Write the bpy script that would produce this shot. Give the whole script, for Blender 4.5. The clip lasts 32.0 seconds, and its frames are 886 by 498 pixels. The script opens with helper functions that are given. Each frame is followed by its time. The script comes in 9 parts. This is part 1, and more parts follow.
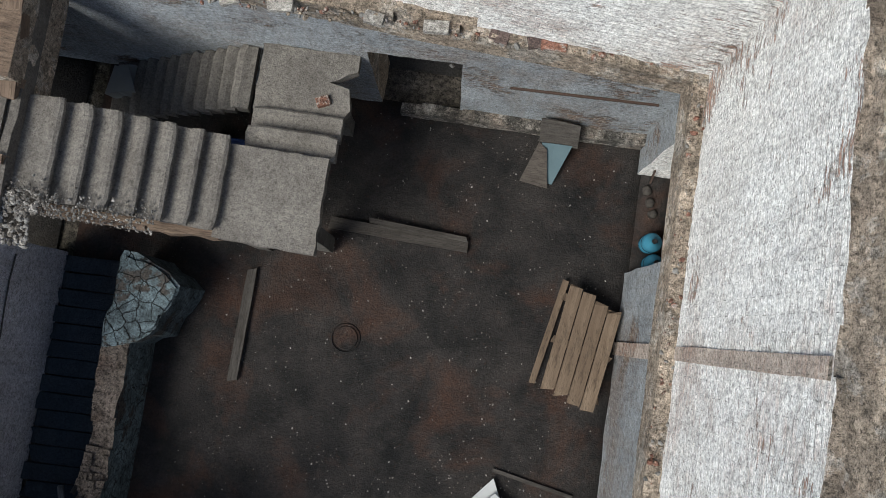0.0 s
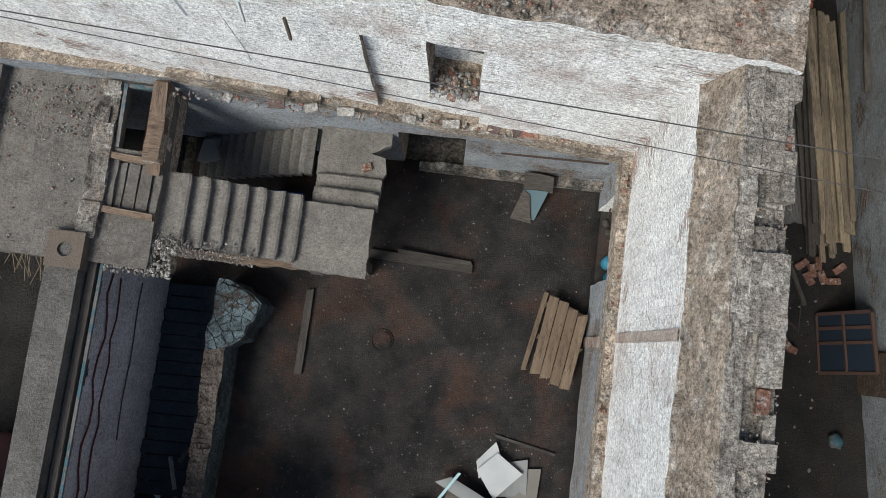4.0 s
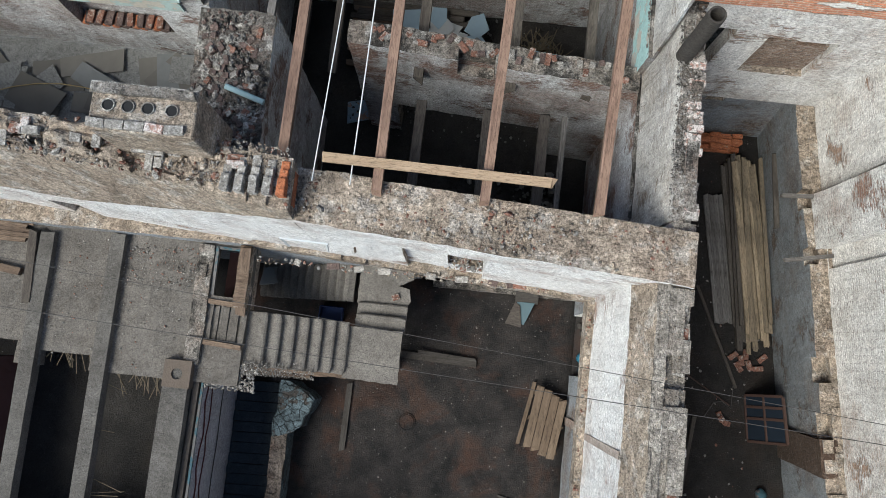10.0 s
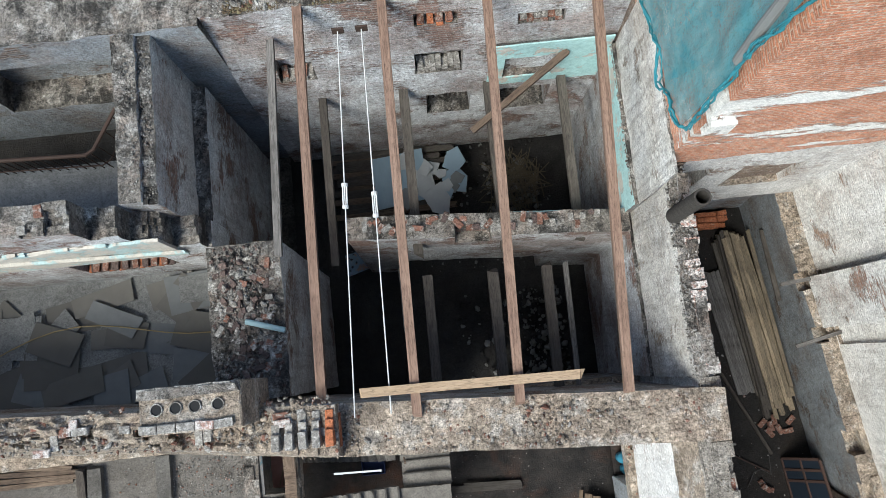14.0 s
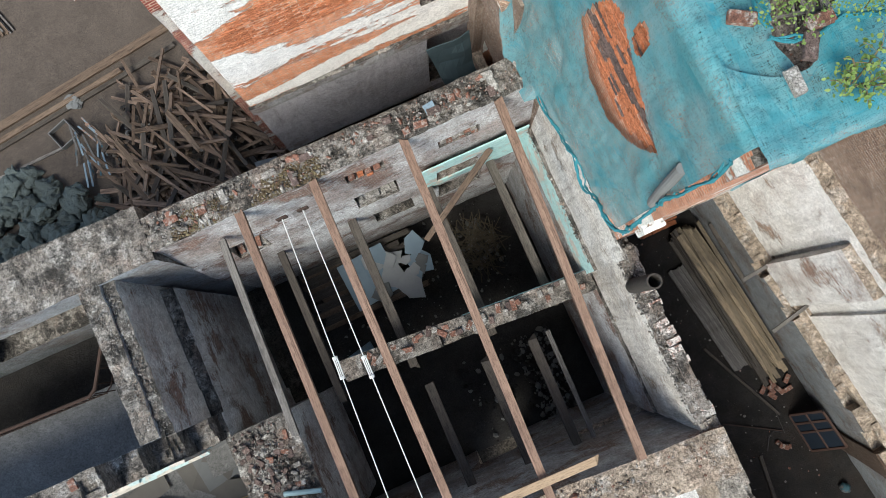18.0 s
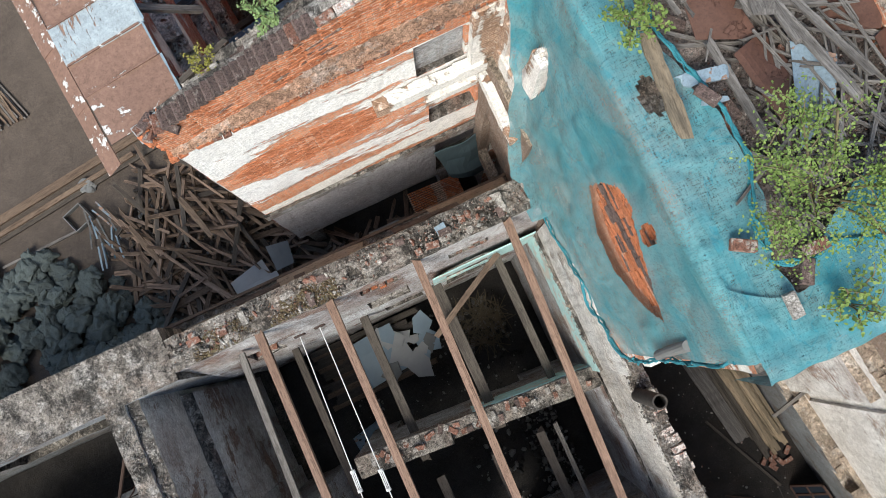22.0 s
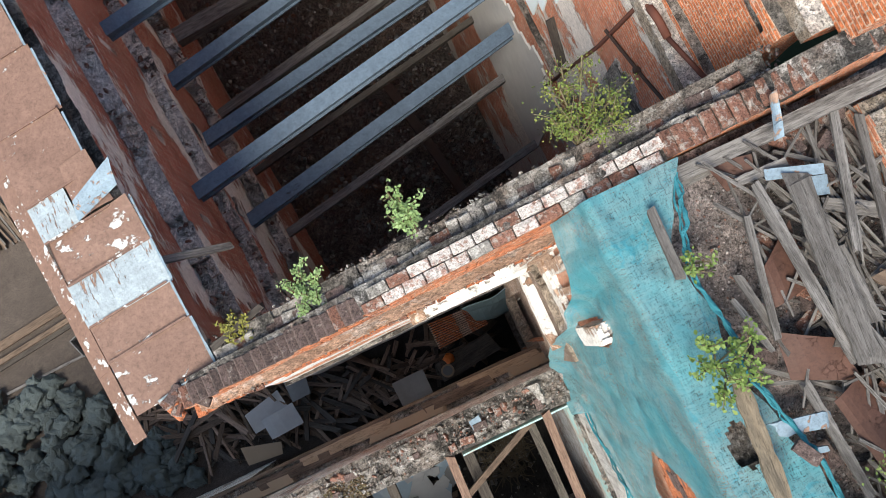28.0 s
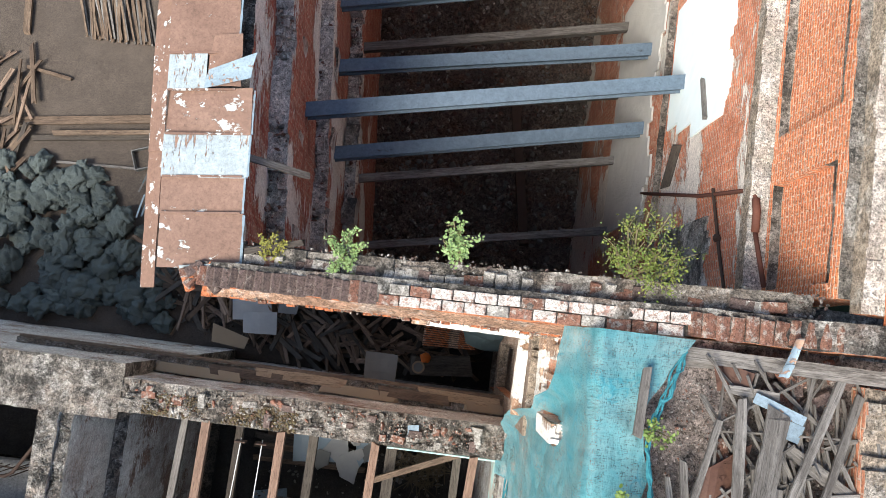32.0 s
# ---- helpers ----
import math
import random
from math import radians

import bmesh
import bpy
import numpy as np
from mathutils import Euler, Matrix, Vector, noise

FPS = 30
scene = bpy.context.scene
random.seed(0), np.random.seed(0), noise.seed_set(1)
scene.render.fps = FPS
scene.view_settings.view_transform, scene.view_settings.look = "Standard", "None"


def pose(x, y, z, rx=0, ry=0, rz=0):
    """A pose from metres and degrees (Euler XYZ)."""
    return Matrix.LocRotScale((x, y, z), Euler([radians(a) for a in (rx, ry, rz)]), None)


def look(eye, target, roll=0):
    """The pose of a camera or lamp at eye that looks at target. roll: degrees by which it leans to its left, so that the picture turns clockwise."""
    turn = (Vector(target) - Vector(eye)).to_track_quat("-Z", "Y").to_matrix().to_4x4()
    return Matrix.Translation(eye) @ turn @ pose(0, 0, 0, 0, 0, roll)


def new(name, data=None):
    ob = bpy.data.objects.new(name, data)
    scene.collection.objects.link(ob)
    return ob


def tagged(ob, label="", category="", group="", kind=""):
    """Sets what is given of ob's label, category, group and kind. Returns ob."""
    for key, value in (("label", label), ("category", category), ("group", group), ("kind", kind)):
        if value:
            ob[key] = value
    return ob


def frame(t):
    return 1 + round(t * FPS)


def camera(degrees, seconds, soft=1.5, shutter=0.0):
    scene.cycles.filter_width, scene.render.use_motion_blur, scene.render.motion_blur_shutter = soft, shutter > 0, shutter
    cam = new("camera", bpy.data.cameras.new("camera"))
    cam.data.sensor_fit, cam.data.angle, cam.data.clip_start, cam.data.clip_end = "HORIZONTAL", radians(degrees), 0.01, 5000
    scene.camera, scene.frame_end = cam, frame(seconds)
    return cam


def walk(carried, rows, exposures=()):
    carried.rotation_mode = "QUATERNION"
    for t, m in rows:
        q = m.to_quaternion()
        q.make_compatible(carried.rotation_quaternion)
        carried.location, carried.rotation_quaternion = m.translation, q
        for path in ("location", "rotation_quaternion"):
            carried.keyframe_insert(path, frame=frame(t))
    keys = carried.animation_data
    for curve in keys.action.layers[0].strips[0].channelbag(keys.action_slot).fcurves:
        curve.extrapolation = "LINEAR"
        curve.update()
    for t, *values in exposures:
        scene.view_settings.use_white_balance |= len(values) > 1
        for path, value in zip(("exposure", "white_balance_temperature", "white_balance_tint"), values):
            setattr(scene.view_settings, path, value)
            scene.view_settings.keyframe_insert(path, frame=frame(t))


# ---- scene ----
cam = camera(58.5, 32.0, soft=0.6)
PATH = [
    (0, (0.159, 0.244, 11.1), (0.108, 0.448, 9.111), -5.5),
    (0.5, (0.102, 0.254, 11.515), (0.054, 0.462, 9.526), -4.5),
    (1, (0.067, 0.257, 11.961), (0.02, 0.474, 9.973), -3.9),
    (1.5, (0.032, 0.247, 12.368), (-0.013, 0.468, 10.381), -3.3),
    (2, (0.035, 0.224, 12.783), (-0.014, 0.442, 10.796), -4.7),
    (2.5, (-0.019, 0.162, 13.249), (-0.06, 0.389, 11.262), -2.3),
    (3, (-0.014, 0.128, 13.68), (-0.053, 0.357, 11.694), -2.1),
    (3.5, (-0.036, 0.026, 14.181), (-0.076, 0.265, 12.196), -2.2),
    (5.5, (-0.256, -0.221, 16.586), (-0.285, 0.032, 14.602), 0.0),
    (6, (-0.27, -0.292, 17.182), (-0.3, -0.036, 15.199), -0.1),
    (6.5, (-0.291, -0.353, 17.749), (-0.319, -0.094, 15.766), 0.0),
    (7, (-0.35, -0.405, 18.271), (-0.379, -0.145, 16.288), -0.0),
    (7.5, (-0.405, -0.453, 18.665), (-0.432, -0.193, 16.682), 0.2),
    (8, (-0.422, -0.406, 18.877), (-0.449, -0.142, 16.895), 0.3),
    (8.5, (-0.443, -0.13, 18.926), (-0.466, 0.137, 16.944), 1.0),
    (9, (-0.468, 0.394, 18.958), (-0.491, 0.661, 16.976), 1.0),
    (9.5, (-0.537, 0.997, 19.025), (-0.56, 1.264, 17.043), 1.1),
    (10, (-0.669, 1.566, 19.107), (-0.689, 1.833, 17.125), 1.7),
    (10.5, (-0.782, 2.065, 19.176), (-0.804, 2.332, 17.194), 1.4),
    (11, (-0.898, 2.506, 19.209), (-0.916, 2.772, 17.227), 1.0),
    (11.5, (-1.015, 2.876, 19.22), (-1.013, 3.146, 17.239), -0.6),
    (12, (-1.075, 3.232, 19.224), (-1.057, 3.506, 17.243), -2.3),
    (12.5, (-1.118, 3.545, 19.238), (-1.1, 3.822, 17.258), -2.3),
    (13, (-1.169, 3.88, 19.43), (-1.149, 4.159, 17.45), -1.9),
    (13.5, (-1.24, 4.219, 19.794), (-1.219, 4.503, 17.815), -1.9),
    (14, (-1.328, 4.571, 20.077), (-1.305, 4.857, 18.097), -1.5),
    (14.5, (-1.361, 4.942, 20.193), (-1.323, 5.225, 18.213), -3.9),
    (16.5, (-0.776, 6.738, 20.976), (-0.707, 6.918, 18.986), -4.2),
    (17, (-0.669, 7.084, 21.052), (-0.598, 7.268, 19.062), -3.5),
    (17.5, (-0.643, 7.195, 21.184), (-0.573, 7.379, 19.194), -3.5),
    (18, (-0.665, 7.235, 21.385), (-0.595, 7.419, 19.395), -3.4),
    (18.5, (-0.661, 7.224, 21.64), (-0.59, 7.409, 19.65), -3.4),
    (19, (-0.67, 7.231, 21.964), (-0.596, 7.419, 19.974), -2.6),
    (19.5, (-0.646, 7.266, 22.09), (-0.571, 7.454, 20.1), -2.6),
    (20, (-0.563, 7.464, 22.142), (-0.486, 7.654, 20.152), -2.4),
    (20.5, (-0.443, 7.801, 22.156), (-0.362, 7.993, 20.167), -1.7),
    (21, (-0.29, 8.219, 22.138), (-0.209, 8.415, 20.149), -2.2),
    (21.5, (-0.18, 8.652, 22.124), (-0.098, 8.851, 20.135), -2.3),
    (22, (-0.127, 9.035, 22.117), (-0.042, 9.234, 20.129), -1.8),
    (22.5, (-0.084, 9.363, 22.102), (0.0, 9.562, 20.114), -1.9),
    (23, (-0.08, 9.627, 22.076), (0.006, 9.828, 20.088), -1.7),
    (23.5, (-0.115, 9.834, 22.039), (-0.028, 10.035, 20.051), -1.6),
    (24, (-0.154, 9.998, 22.002), (-0.066, 10.201, 20.014), -1.3),
    (24.5, (-0.19, 10.177, 21.972), (-0.1, 10.38, 19.985), -0.7),
    (26.5, (0.136, 11.24, 21.884), (0.233, 11.447, 19.897), -0.1),
    (27, (0.317, 11.57, 21.849), (0.415, 11.779, 19.863), 0.3),
    (27.5, (0.517, 11.899, 21.785), (0.616, 12.111, 19.798), 0.0),
    (28, (0.639, 12.23, 21.746), (0.74, 12.444, 19.76), 0.3),
    (28.5, (0.648, 12.529, 21.864), (0.75, 12.743, 19.878), 0.6),
    (29, (0.599, 12.658, 22.342), (0.701, 12.872, 20.356), 0.5),
    (29.5, (0.535, 12.74, 22.817), (0.637, 12.953, 20.831), 0.7),
    (30, (0.54, 12.751, 22.916), (0.643, 12.965, 20.93), 0.6),
    (30.5, (0.588, 12.744, 22.887), (0.693, 12.957, 20.901), 1.3),
    (31, (0.645, 12.714, 22.824), (0.742, 12.929, 20.838), 2.3),
    (31.5, (0.664, 12.667, 22.717), (0.714, 12.881, 20.729), 5.8),
    (32, (0.667, 12.663, 22.575), (0.672, 12.859, 20.584), 8.8),
]
LIGHT = ((0, 0.62, 6480, 5), (6, 0.62, 6480, 5), (10, 0.77, 6400, 4), (14, 0.95, 6300, 3), (20, 0.90, 6680, 6), (27, 1.03, 6850, 8), (32, 1.31, 6950, 8))
walk(cam, [(t, look(eye, target, roll)) for t, eye, target, roll in PATH], LIGHT)

# ---- world and light: hazy daylight with a soft high sun from the south-west ----
world = bpy.data.worlds.new("world")
scene.world = world
world.use_nodes = True
wn = world.node_tree
sky = wn.nodes.new("ShaderNodeTexSky")
sky.sky_type = "NISHITA"
sky.sun_disc = False
sky.sun_elevation = radians(52)
sky.sun_rotation = radians(228)
sky.dust_density = 1.0
sky.air_density = 1.0
wn.links.new(sky.outputs[0], wn.nodes["Background"].inputs[0])
wn.nodes["Background"].inputs[1].default_value = 0.125
sun = new("sun", bpy.data.lights.new("sun", "SUN"))
sun.data.energy = 3.15
sun.data.angle = radians(30)
sun.data.color = (1.0, 0.97, 0.92)
sun.matrix_world = look((0, 0, 40), (7.3, 7.4, 27))


# ---- materials ----
class Shade:
    """A small builder for node materials in world space."""

    def __init__(self, name, rough=0.9, metal=0.0):
        self.m = bpy.data.materials.new(name)
        self.m.use_nodes = True
        self.t = self.m.node_tree
        self.b = self.t.nodes["Principled BSDF"]
        self.b.inputs["Roughness"].default_value = rough
        self.b.inputs["Metallic"].default_value = metal
        self.b.inputs["Specular IOR Level"].default_value = 0.25
        self.geo = self.t.nodes.new("ShaderNodeNewGeometry")
        self.pos = self.geo.outputs["Position"]

    def node(self, kind, **values):
        n = self.t.nodes.new(kind)
        for k, v in values.items():
            n.inputs[k.replace("_", " ")].default_value = v
        return n

    def link(self, a, b):
        self.t.links.new(a, b)

    def local(self):
        return self.t.nodes.new("ShaderNodeTexCoord").outputs["Object"]

    def scaled(self, vec, s):
        n = self.t.nodes.new("ShaderNodeMapping")
        n.inputs["Scale"].default_value = s
        self.link(vec, n.inputs["Vector"])
        return n.outputs[0]

    def wall_uv(self):
        s = self.t.nodes.new("ShaderNodeSeparateXYZ")
        self.link(self.pos, s.inputs[0])
        a = self.t.nodes.new("ShaderNodeMath")
        self.link(s.outputs[0], a.inputs[0])
        self.link(s.outputs[1], a.inputs[1])
        c = self.t.nodes.new("ShaderNodeCombineXYZ")
        self.link(a.outputs[0], c.inputs[0])
        self.link(s.outputs[2], c.inputs[1])
        return c.outputs[0]

    def noise(self, scale, detail=6.0, rough=0.6, vec=None, distort=0.0):
        n = self.node("ShaderNodeTexNoise", Scale=scale, Detail=detail, Roughness=rough, Distortion=distort)
        self.link(vec or self.pos, n.inputs["Vector"])
        return n.outputs[0]

    def cells(self, scale, vec=None, out="Distance"):
        n = self.node("ShaderNodeTexVoronoi", Scale=scale)
        self.link(vec or self.pos, n.inputs["Vector"])
        return n.outputs[out]

    def bricks(self, a, b, mortar, size=0.02, vec=None, width=0.26, row=0.078):
        n = self.node("ShaderNodeTexBrick", Color1=(*a, 1), Color2=(*b, 1), Mortar=(*mortar, 1), Scale=1.0)
        n.inputs["Mortar Size"].default_value = size * 0.5
        n.inputs["Mortar Smooth"].default_value = 0.3
        n.inputs["Brick Width"].default_value = width
        n.inputs["Row Height"].default_value = row
        self.link(vec or self.wall_uv(), n.inputs["Vector"])
        return n.outputs

    def ramp(self, fac, stops, ease="LINEAR"):
        n = self.t.nodes.new("ShaderNodeValToRGB")
        n.color_ramp.interpolation = ease
        e = n.color_ramp.elements
        while len(e) < len(stops):
            e.new(0.5)
        for q, (p, c) in zip(e, stops):
            q.position = p
            q.color = (c, c, c, 1) if isinstance(c, (int, float)) else (*c, 1)
        self.link(fac, n.inputs[0])
        return n.outputs[0]

    def mix(self, fac, a, b, how="MIX"):
        n = self.t.nodes.new("ShaderNodeMix")
        n.data_type = "RGBA"
        n.blend_type = how
        for k, v in ((0, fac), (6, a), (7, b)):
            if isinstance(v, (int, float)):
                n.inputs[k].default_value = v
            elif isinstance(v, tuple):
                n.inputs[k].default_value = (*v, 1)
            else:
                self.link(v, n.inputs[k])
        return n.outputs[2]

    def math(self, how, a, b):
        n = self.t.nodes.new("ShaderNodeMath")
        n.operation = how
        for k, v in ((0, a), (1, b)):
            if isinstance(v, (int, float)):
                n.inputs[k].default_value = v
            else:
                self.link(v, n.inputs[k])
        return n.outputs[0]

    def chance(self):
        return self.t.nodes.new("ShaderNodeObjectInfo").outputs["Random"]

    def grain(self, colour, strength=0.6, size=20.0):
        """Pits, grime and chips at the size of a few centimetres and less."""
        strength = min(0.85, strength * 1.45)
        a = self.ramp(self.noise(size, 9, 0.85), [(0.38, 1 - strength), (0.50, 0.93), (0.60, 1.0 + 0.3 * strength)])
        b = self.ramp(self.noise(size * 3.1, 5, 0.8, self.scaled(self.pos, (0.8, 0.8, 1.3))), [(0.39, 1 - strength * 0.9), (0.48, 1.0), (0.56, 1.0), (0.63, 1.0 + 0.35 * strength)])
        c = self.ramp(self.noise(size * 0.33, 8, 0.8), [(0.33, 1 - strength * 0.6), (0.50, 1.0)])
        for n in (a, b, c):
            colour = self.mix(1.0, colour, n, "MULTIPLY")
        return colour

    def done(self, colour, height=None, depth=0.02, rough=None):
        if isinstance(colour, tuple):
            self.b.inputs["Base Color"].default_value = (*colour, 1)
        else:
            self.link(colour, self.b.inputs["Base Color"])
        if height is not None:
            n = self.node("ShaderNodeBump", Strength=1.0, Distance=depth)
            self.link(height, n.inputs["Height"])
            self.link(n.outputs[0], self.b.inputs["Normal"])
        if rough is not None:
            self.link(rough, self.b.inputs["Roughness"])
        return self.m


def whitewash(name, light, dark, peel, under=(0.30, 0.15, 0.10), streak=0.5, joint=0.65):
    """Limewashed old brickwork: courses show through, the wash has worn thin and come off in flecks."""
    s = Shade(name)
    br = s.bricks((1.0, 1.0, 1.0), (0.84, 0.84, 0.84), (0.60, 0.58, 0.56), 0.014, None, 0.25, 0.072)
    coat = s.mix(s.ramp(s.noise(1.1, 9, 0.7), [(0.3, 0.0), (0.7, 1.0)]), dark, light)
    shown = s.ramp(s.noise(0.8, 5, 0.6, None, 0.4), [(0.42, joint * 0.15), (0.70, joint)])
    coat = s.mix(shown, coat, br[0], "MULTIPLY")
    bare = s.bricks(under, tuple(c * 0.62 for c in under), (0.38, 0.33, 0.29), 0.022, None, 0.25, 0.072)
    thin = s.ramp(s.math("ADD", s.noise(0.62, 5, 0.65), s.math("MULTIPLY", s.noise(7.0, 6, 0.75, s.scaled(s.pos, (0.7, 0.7, 1.8))), 0.5)), [(0.80 - peel, 0.0), (1.0 - peel, 0.7)])
    coat = s.mix(thin, coat, bare[0])
    runs = s.noise(3.0, 7, 0.75, s.scaled(s.pos, (2.2, 2.2, 0.22)))
    coat = s.mix(s.ramp(runs, [(0.48, 0.0), (0.72, streak)]), coat, (0.27, 0.24, 0.21))
    wide = s.math("ADD", s.noise(0.9, 4, 0.6), s.math("MULTIPLY", s.noise(16.0, 6, 0.75, s.scaled(s.pos, (0.35, 0.35, 2.0))), 0.62))
    chip = s.ramp(wide, [(1.00 - peel, 0.0), (1.02 - peel, 1.0)])
    fleck = s.ramp(s.noise(46.0, 5, 0.75, s.scaled(s.pos, (0.22, 0.22, 2.2))), [(0.578, 0.0), (0.612, 0.85)])
    fleck = s.math("MULTIPLY", fleck, s.ramp(s.noise(1.9, 5, 0.6), [(0.36, 0.1), (0.62, 1.0)]))
    mask = s.math("MAXIMUM", fleck, chip)
    col = s.mix(mask, coat, bare[0])
    blot = s.ramp(s.noise(24.0, 6, 0.8), [(0.28, 0.6), (0.42, 0.0)])
    col = s.mix(blot, col, (0.33, 0.30, 0.27))
    h = s.math("SUBTRACT", s.math("ADD", s.math("MULTIPLY", s.noise(30, 6, 0.75, s.scaled(s.pos, (0.5, 0.5, 1.8))), 0.7), s.math("MULTIPLY", br[1], -0.4)), s.math("MULTIPLY", mask, 0.6))
    return s.done(s.grain(col, 0.42, 26.0), h, 0.022)


def brickwork(name, a, b, mortar, pale=0.25, joint=0.020, soot=0.6):
    s = Shade(name)
    br = s.bricks(a, b, mortar, joint, None, 0.215, 0.064)
    col = s.mix(s.ramp(s.noise(1.3, 8, 0.7), [(0.44, 0.0), (0.68, soot)]), br[0], tuple(c * 0.5 for c in a))
    col = s.mix(s.ramp(s.noise(5.0, 9, 0.78, s.scaled(s.pos, (1, 1, 2.2))), [(0.54, 0.0), (0.62, pale)]), col, (0.58, 0.52, 0.46))
    col = s.mix(s.ramp(s.noise(55, 5, 0.8), [(0.36, soot), (0.48, 0.0)]), col, (0.10, 0.05, 0.035))
    col = s.mix(s.ramp(s.noise(33, 4, 0.75), [(0.60, 0.0), (0.68, 0.5)]), col, tuple(min(1, c * 1.4) for c in a))
    col = s.mix(s.ramp(s.noise(15.0, 6, 0.8, s.scaled(s.pos, (0.4, 0.4, 2.4))), [(0.58, 0.0), (0.65, min(0.7, pale * 1.8))]), col, (0.66, 0.58, 0.50))
    h = s.math("SUBTRACT", s.math("MULTIPLY", s.noise(45, 5, 0.75), 0.7), br[1])
    return s.done(s.grain(col, 0.45, 24.0), h, 0.035)


def peeling(name, plaster, brick_a, brick_b, amount, stretch=(0.35, 0.35, 1.6), fallen=()):
    """Thick plaster fallen off brickwork in broad ragged patches; fallen: (x, z, half width, half height) of the largest."""
    s = Shade(name)
    br = s.bricks(brick_a, brick_b, (0.66, 0.48, 0.36), 0.026, None, 0.25, 0.072)
    fine = s.noise(5.0, 9, 0.78, s.scaled(s.pos, (0.5, 0.5, 1.7)))
    n = s.math("ADD", s.noise(0.75, 3, 0.5, s.scaled(s.pos, stretch)), s.math("MULTIPLY", fine, 0.45))
    axes = s.t.nodes.new("ShaderNodeSeparateXYZ")
    s.link(s.pos, axes.inputs[0])
    for x, z, w, h in fallen:
        u = s.math("POWER", s.math("ABSOLUTE", s.math("DIVIDE", s.math("SUBTRACT", axes.outputs[0], x), w), 0), 2)
        v = s.math("POWER", s.math("ABSOLUTE", s.math("DIVIDE", s.math("SUBTRACT", axes.outputs[2], z), h), 0), 2)
        e = s.math("MAXIMUM", s.math("SUBTRACT", 1.2, s.math("ADD", u, v)), 0.0)
        n = s.math("ADD", n, s.math("MULTIPLY", e, 0.32))
    mask = s.ramp(n, [(0.70 - amount, 0.0), (0.712 - amount, 1.0)])
    coat = s.mix(s.ramp(s.noise(2.2, 9, 0.75), [(0.32, 0.0), (0.62, 1.0)]), tuple(c * 0.86 for c in plaster), plaster)
    coat = s.mix(s.ramp(s.noise(9.0, 7, 0.8), [(0.58, 0.0), (0.68, 0.4)]), coat, (0.40, 0.33, 0.28))
    coat = s.mix(s.ramp(s.noise(38, 5, 0.8), [(0.32, 0.6), (0.44, 0.0)]), coat, (0.36, 0.27, 0.21))
    bare = s.mix(s.ramp(s.noise(4.0, 7, 0.75), [(0.50, 0.0), (0.70, 0.35)]), br[0], (0.52, 0.37, 0.28))
    bare = s.mix(s.ramp(s.noise(50, 5, 0.8), [(0.36, 0.75), (0.48, 0.0)]), bare, (0.13, 0.06, 0.04))
    bare = s.mix(s.ramp(s.noise(15.0, 6, 0.8, s.scaled(s.pos, (0.4, 0.4, 2.4))), [(0.57, 0.0), (0.64, 0.75)]), bare, tuple(c * 0.85 for c in plaster))
    bare = s.mix(s.ramp(s.noise(2.6, 6, 0.7, None, 0.5), [(0.46, 0.0), (0.64, 0.6)]), bare, tuple(c * 0.55 for c in brick_b))
    col = s.mix(mask, coat, bare)
    h = s.math("SUBTRACT", s.math("MULTIPLY", s.noise(35, 6, 0.75), 0.5), s.math("ADD", s.math("MULTIPLY", mask, 0.9), s.math("MULTIPLY", br[1], 0.4)))
    return s.done(s.grain(col, 0.26), h, 0.03)


def rubble(name, a, b, speck, moss=0.3, red=0.3, pale=0.3):
    """The broken top of a wall: mortar and sand in soft tones, crusts of lime, brick dust, soot and lichen."""
    s = Shade(name, 0.97)
    col = s.mix(s.ramp(s.noise(1.5, 8, 0.62), [(0.36, 0.0), (0.64, 1.0)]), a, b)
    col = s.mix(s.ramp(s.noise(1.7, 8, 0.72, None, 0.5), [(0.50, 0.0), (0.68, red)]), col, (0.30, 0.18, 0.125))
    crust = s.math("ADD", s.noise(2.4, 6, 0.65), s.math("MULTIPLY", s.noise(13.0, 8, 0.8), 0.45))
    col = s.mix(s.ramp(crust, [(0.76, 0.0), (0.80, pale)]), col, (0.74, 0.71, 0.66))
    bits = s.node("ShaderNodeTexVoronoi", Scale=19.0)
    s.link(s.mix(0.16, s.pos, s.node("ShaderNodeTexNoise", Scale=5.0, Detail=6.0).outputs[1]), bits.inputs["Vector"])
    lump = s.t.nodes.new("ShaderNodeSeparateColor")
    s.link(bits.outputs["Color"], lump.inputs[0])
    col = s.mix(1.0, col, s.ramp(lump.outputs[0], [(0.0, 0.78), (0.6, 1.05), (1.0, 1.35)]), "MULTIPLY")
    soot = s.math("ADD", s.noise(2.3, 5, 0.6, s.scaled(s.pos, (1.2, 0.9, 1.1))), s.math("MULTIPLY", s.noise(17.0, 9, 0.85), 0.75))
    col = s.mix(s.ramp(soot, [(0.86, 0.0), (0.98, moss)]), col, (0.035, 0.033, 0.03))
    grit = s.noise(52.0, 4, 0.7)
    col = s.mix(s.math("MULTIPLY", s.ramp(grit, [(0.60, 0.0), (0.66, 0.8)]), s.ramp(s.noise(2.2, 6, 0.7), [(0.48, 0.0), (0.64, 1.0)])), col, speck)
    col = s.mix(s.ramp(s.noise(24, 6, 0.8), [(0.33, 0.7), (0.44, 0.0)]), col, tuple(c * 0.3 for c in b))
    h = s.math("ADD", s.noise(9, 11, 0.78), s.math("ADD", s.math("MULTIPLY", grit, 0.3), s.math("MULTIPLY", bits.outputs["Distance"], -0.2)))
    return s.done(s.grain(col, 0.52, 22.0), h, 0.075)


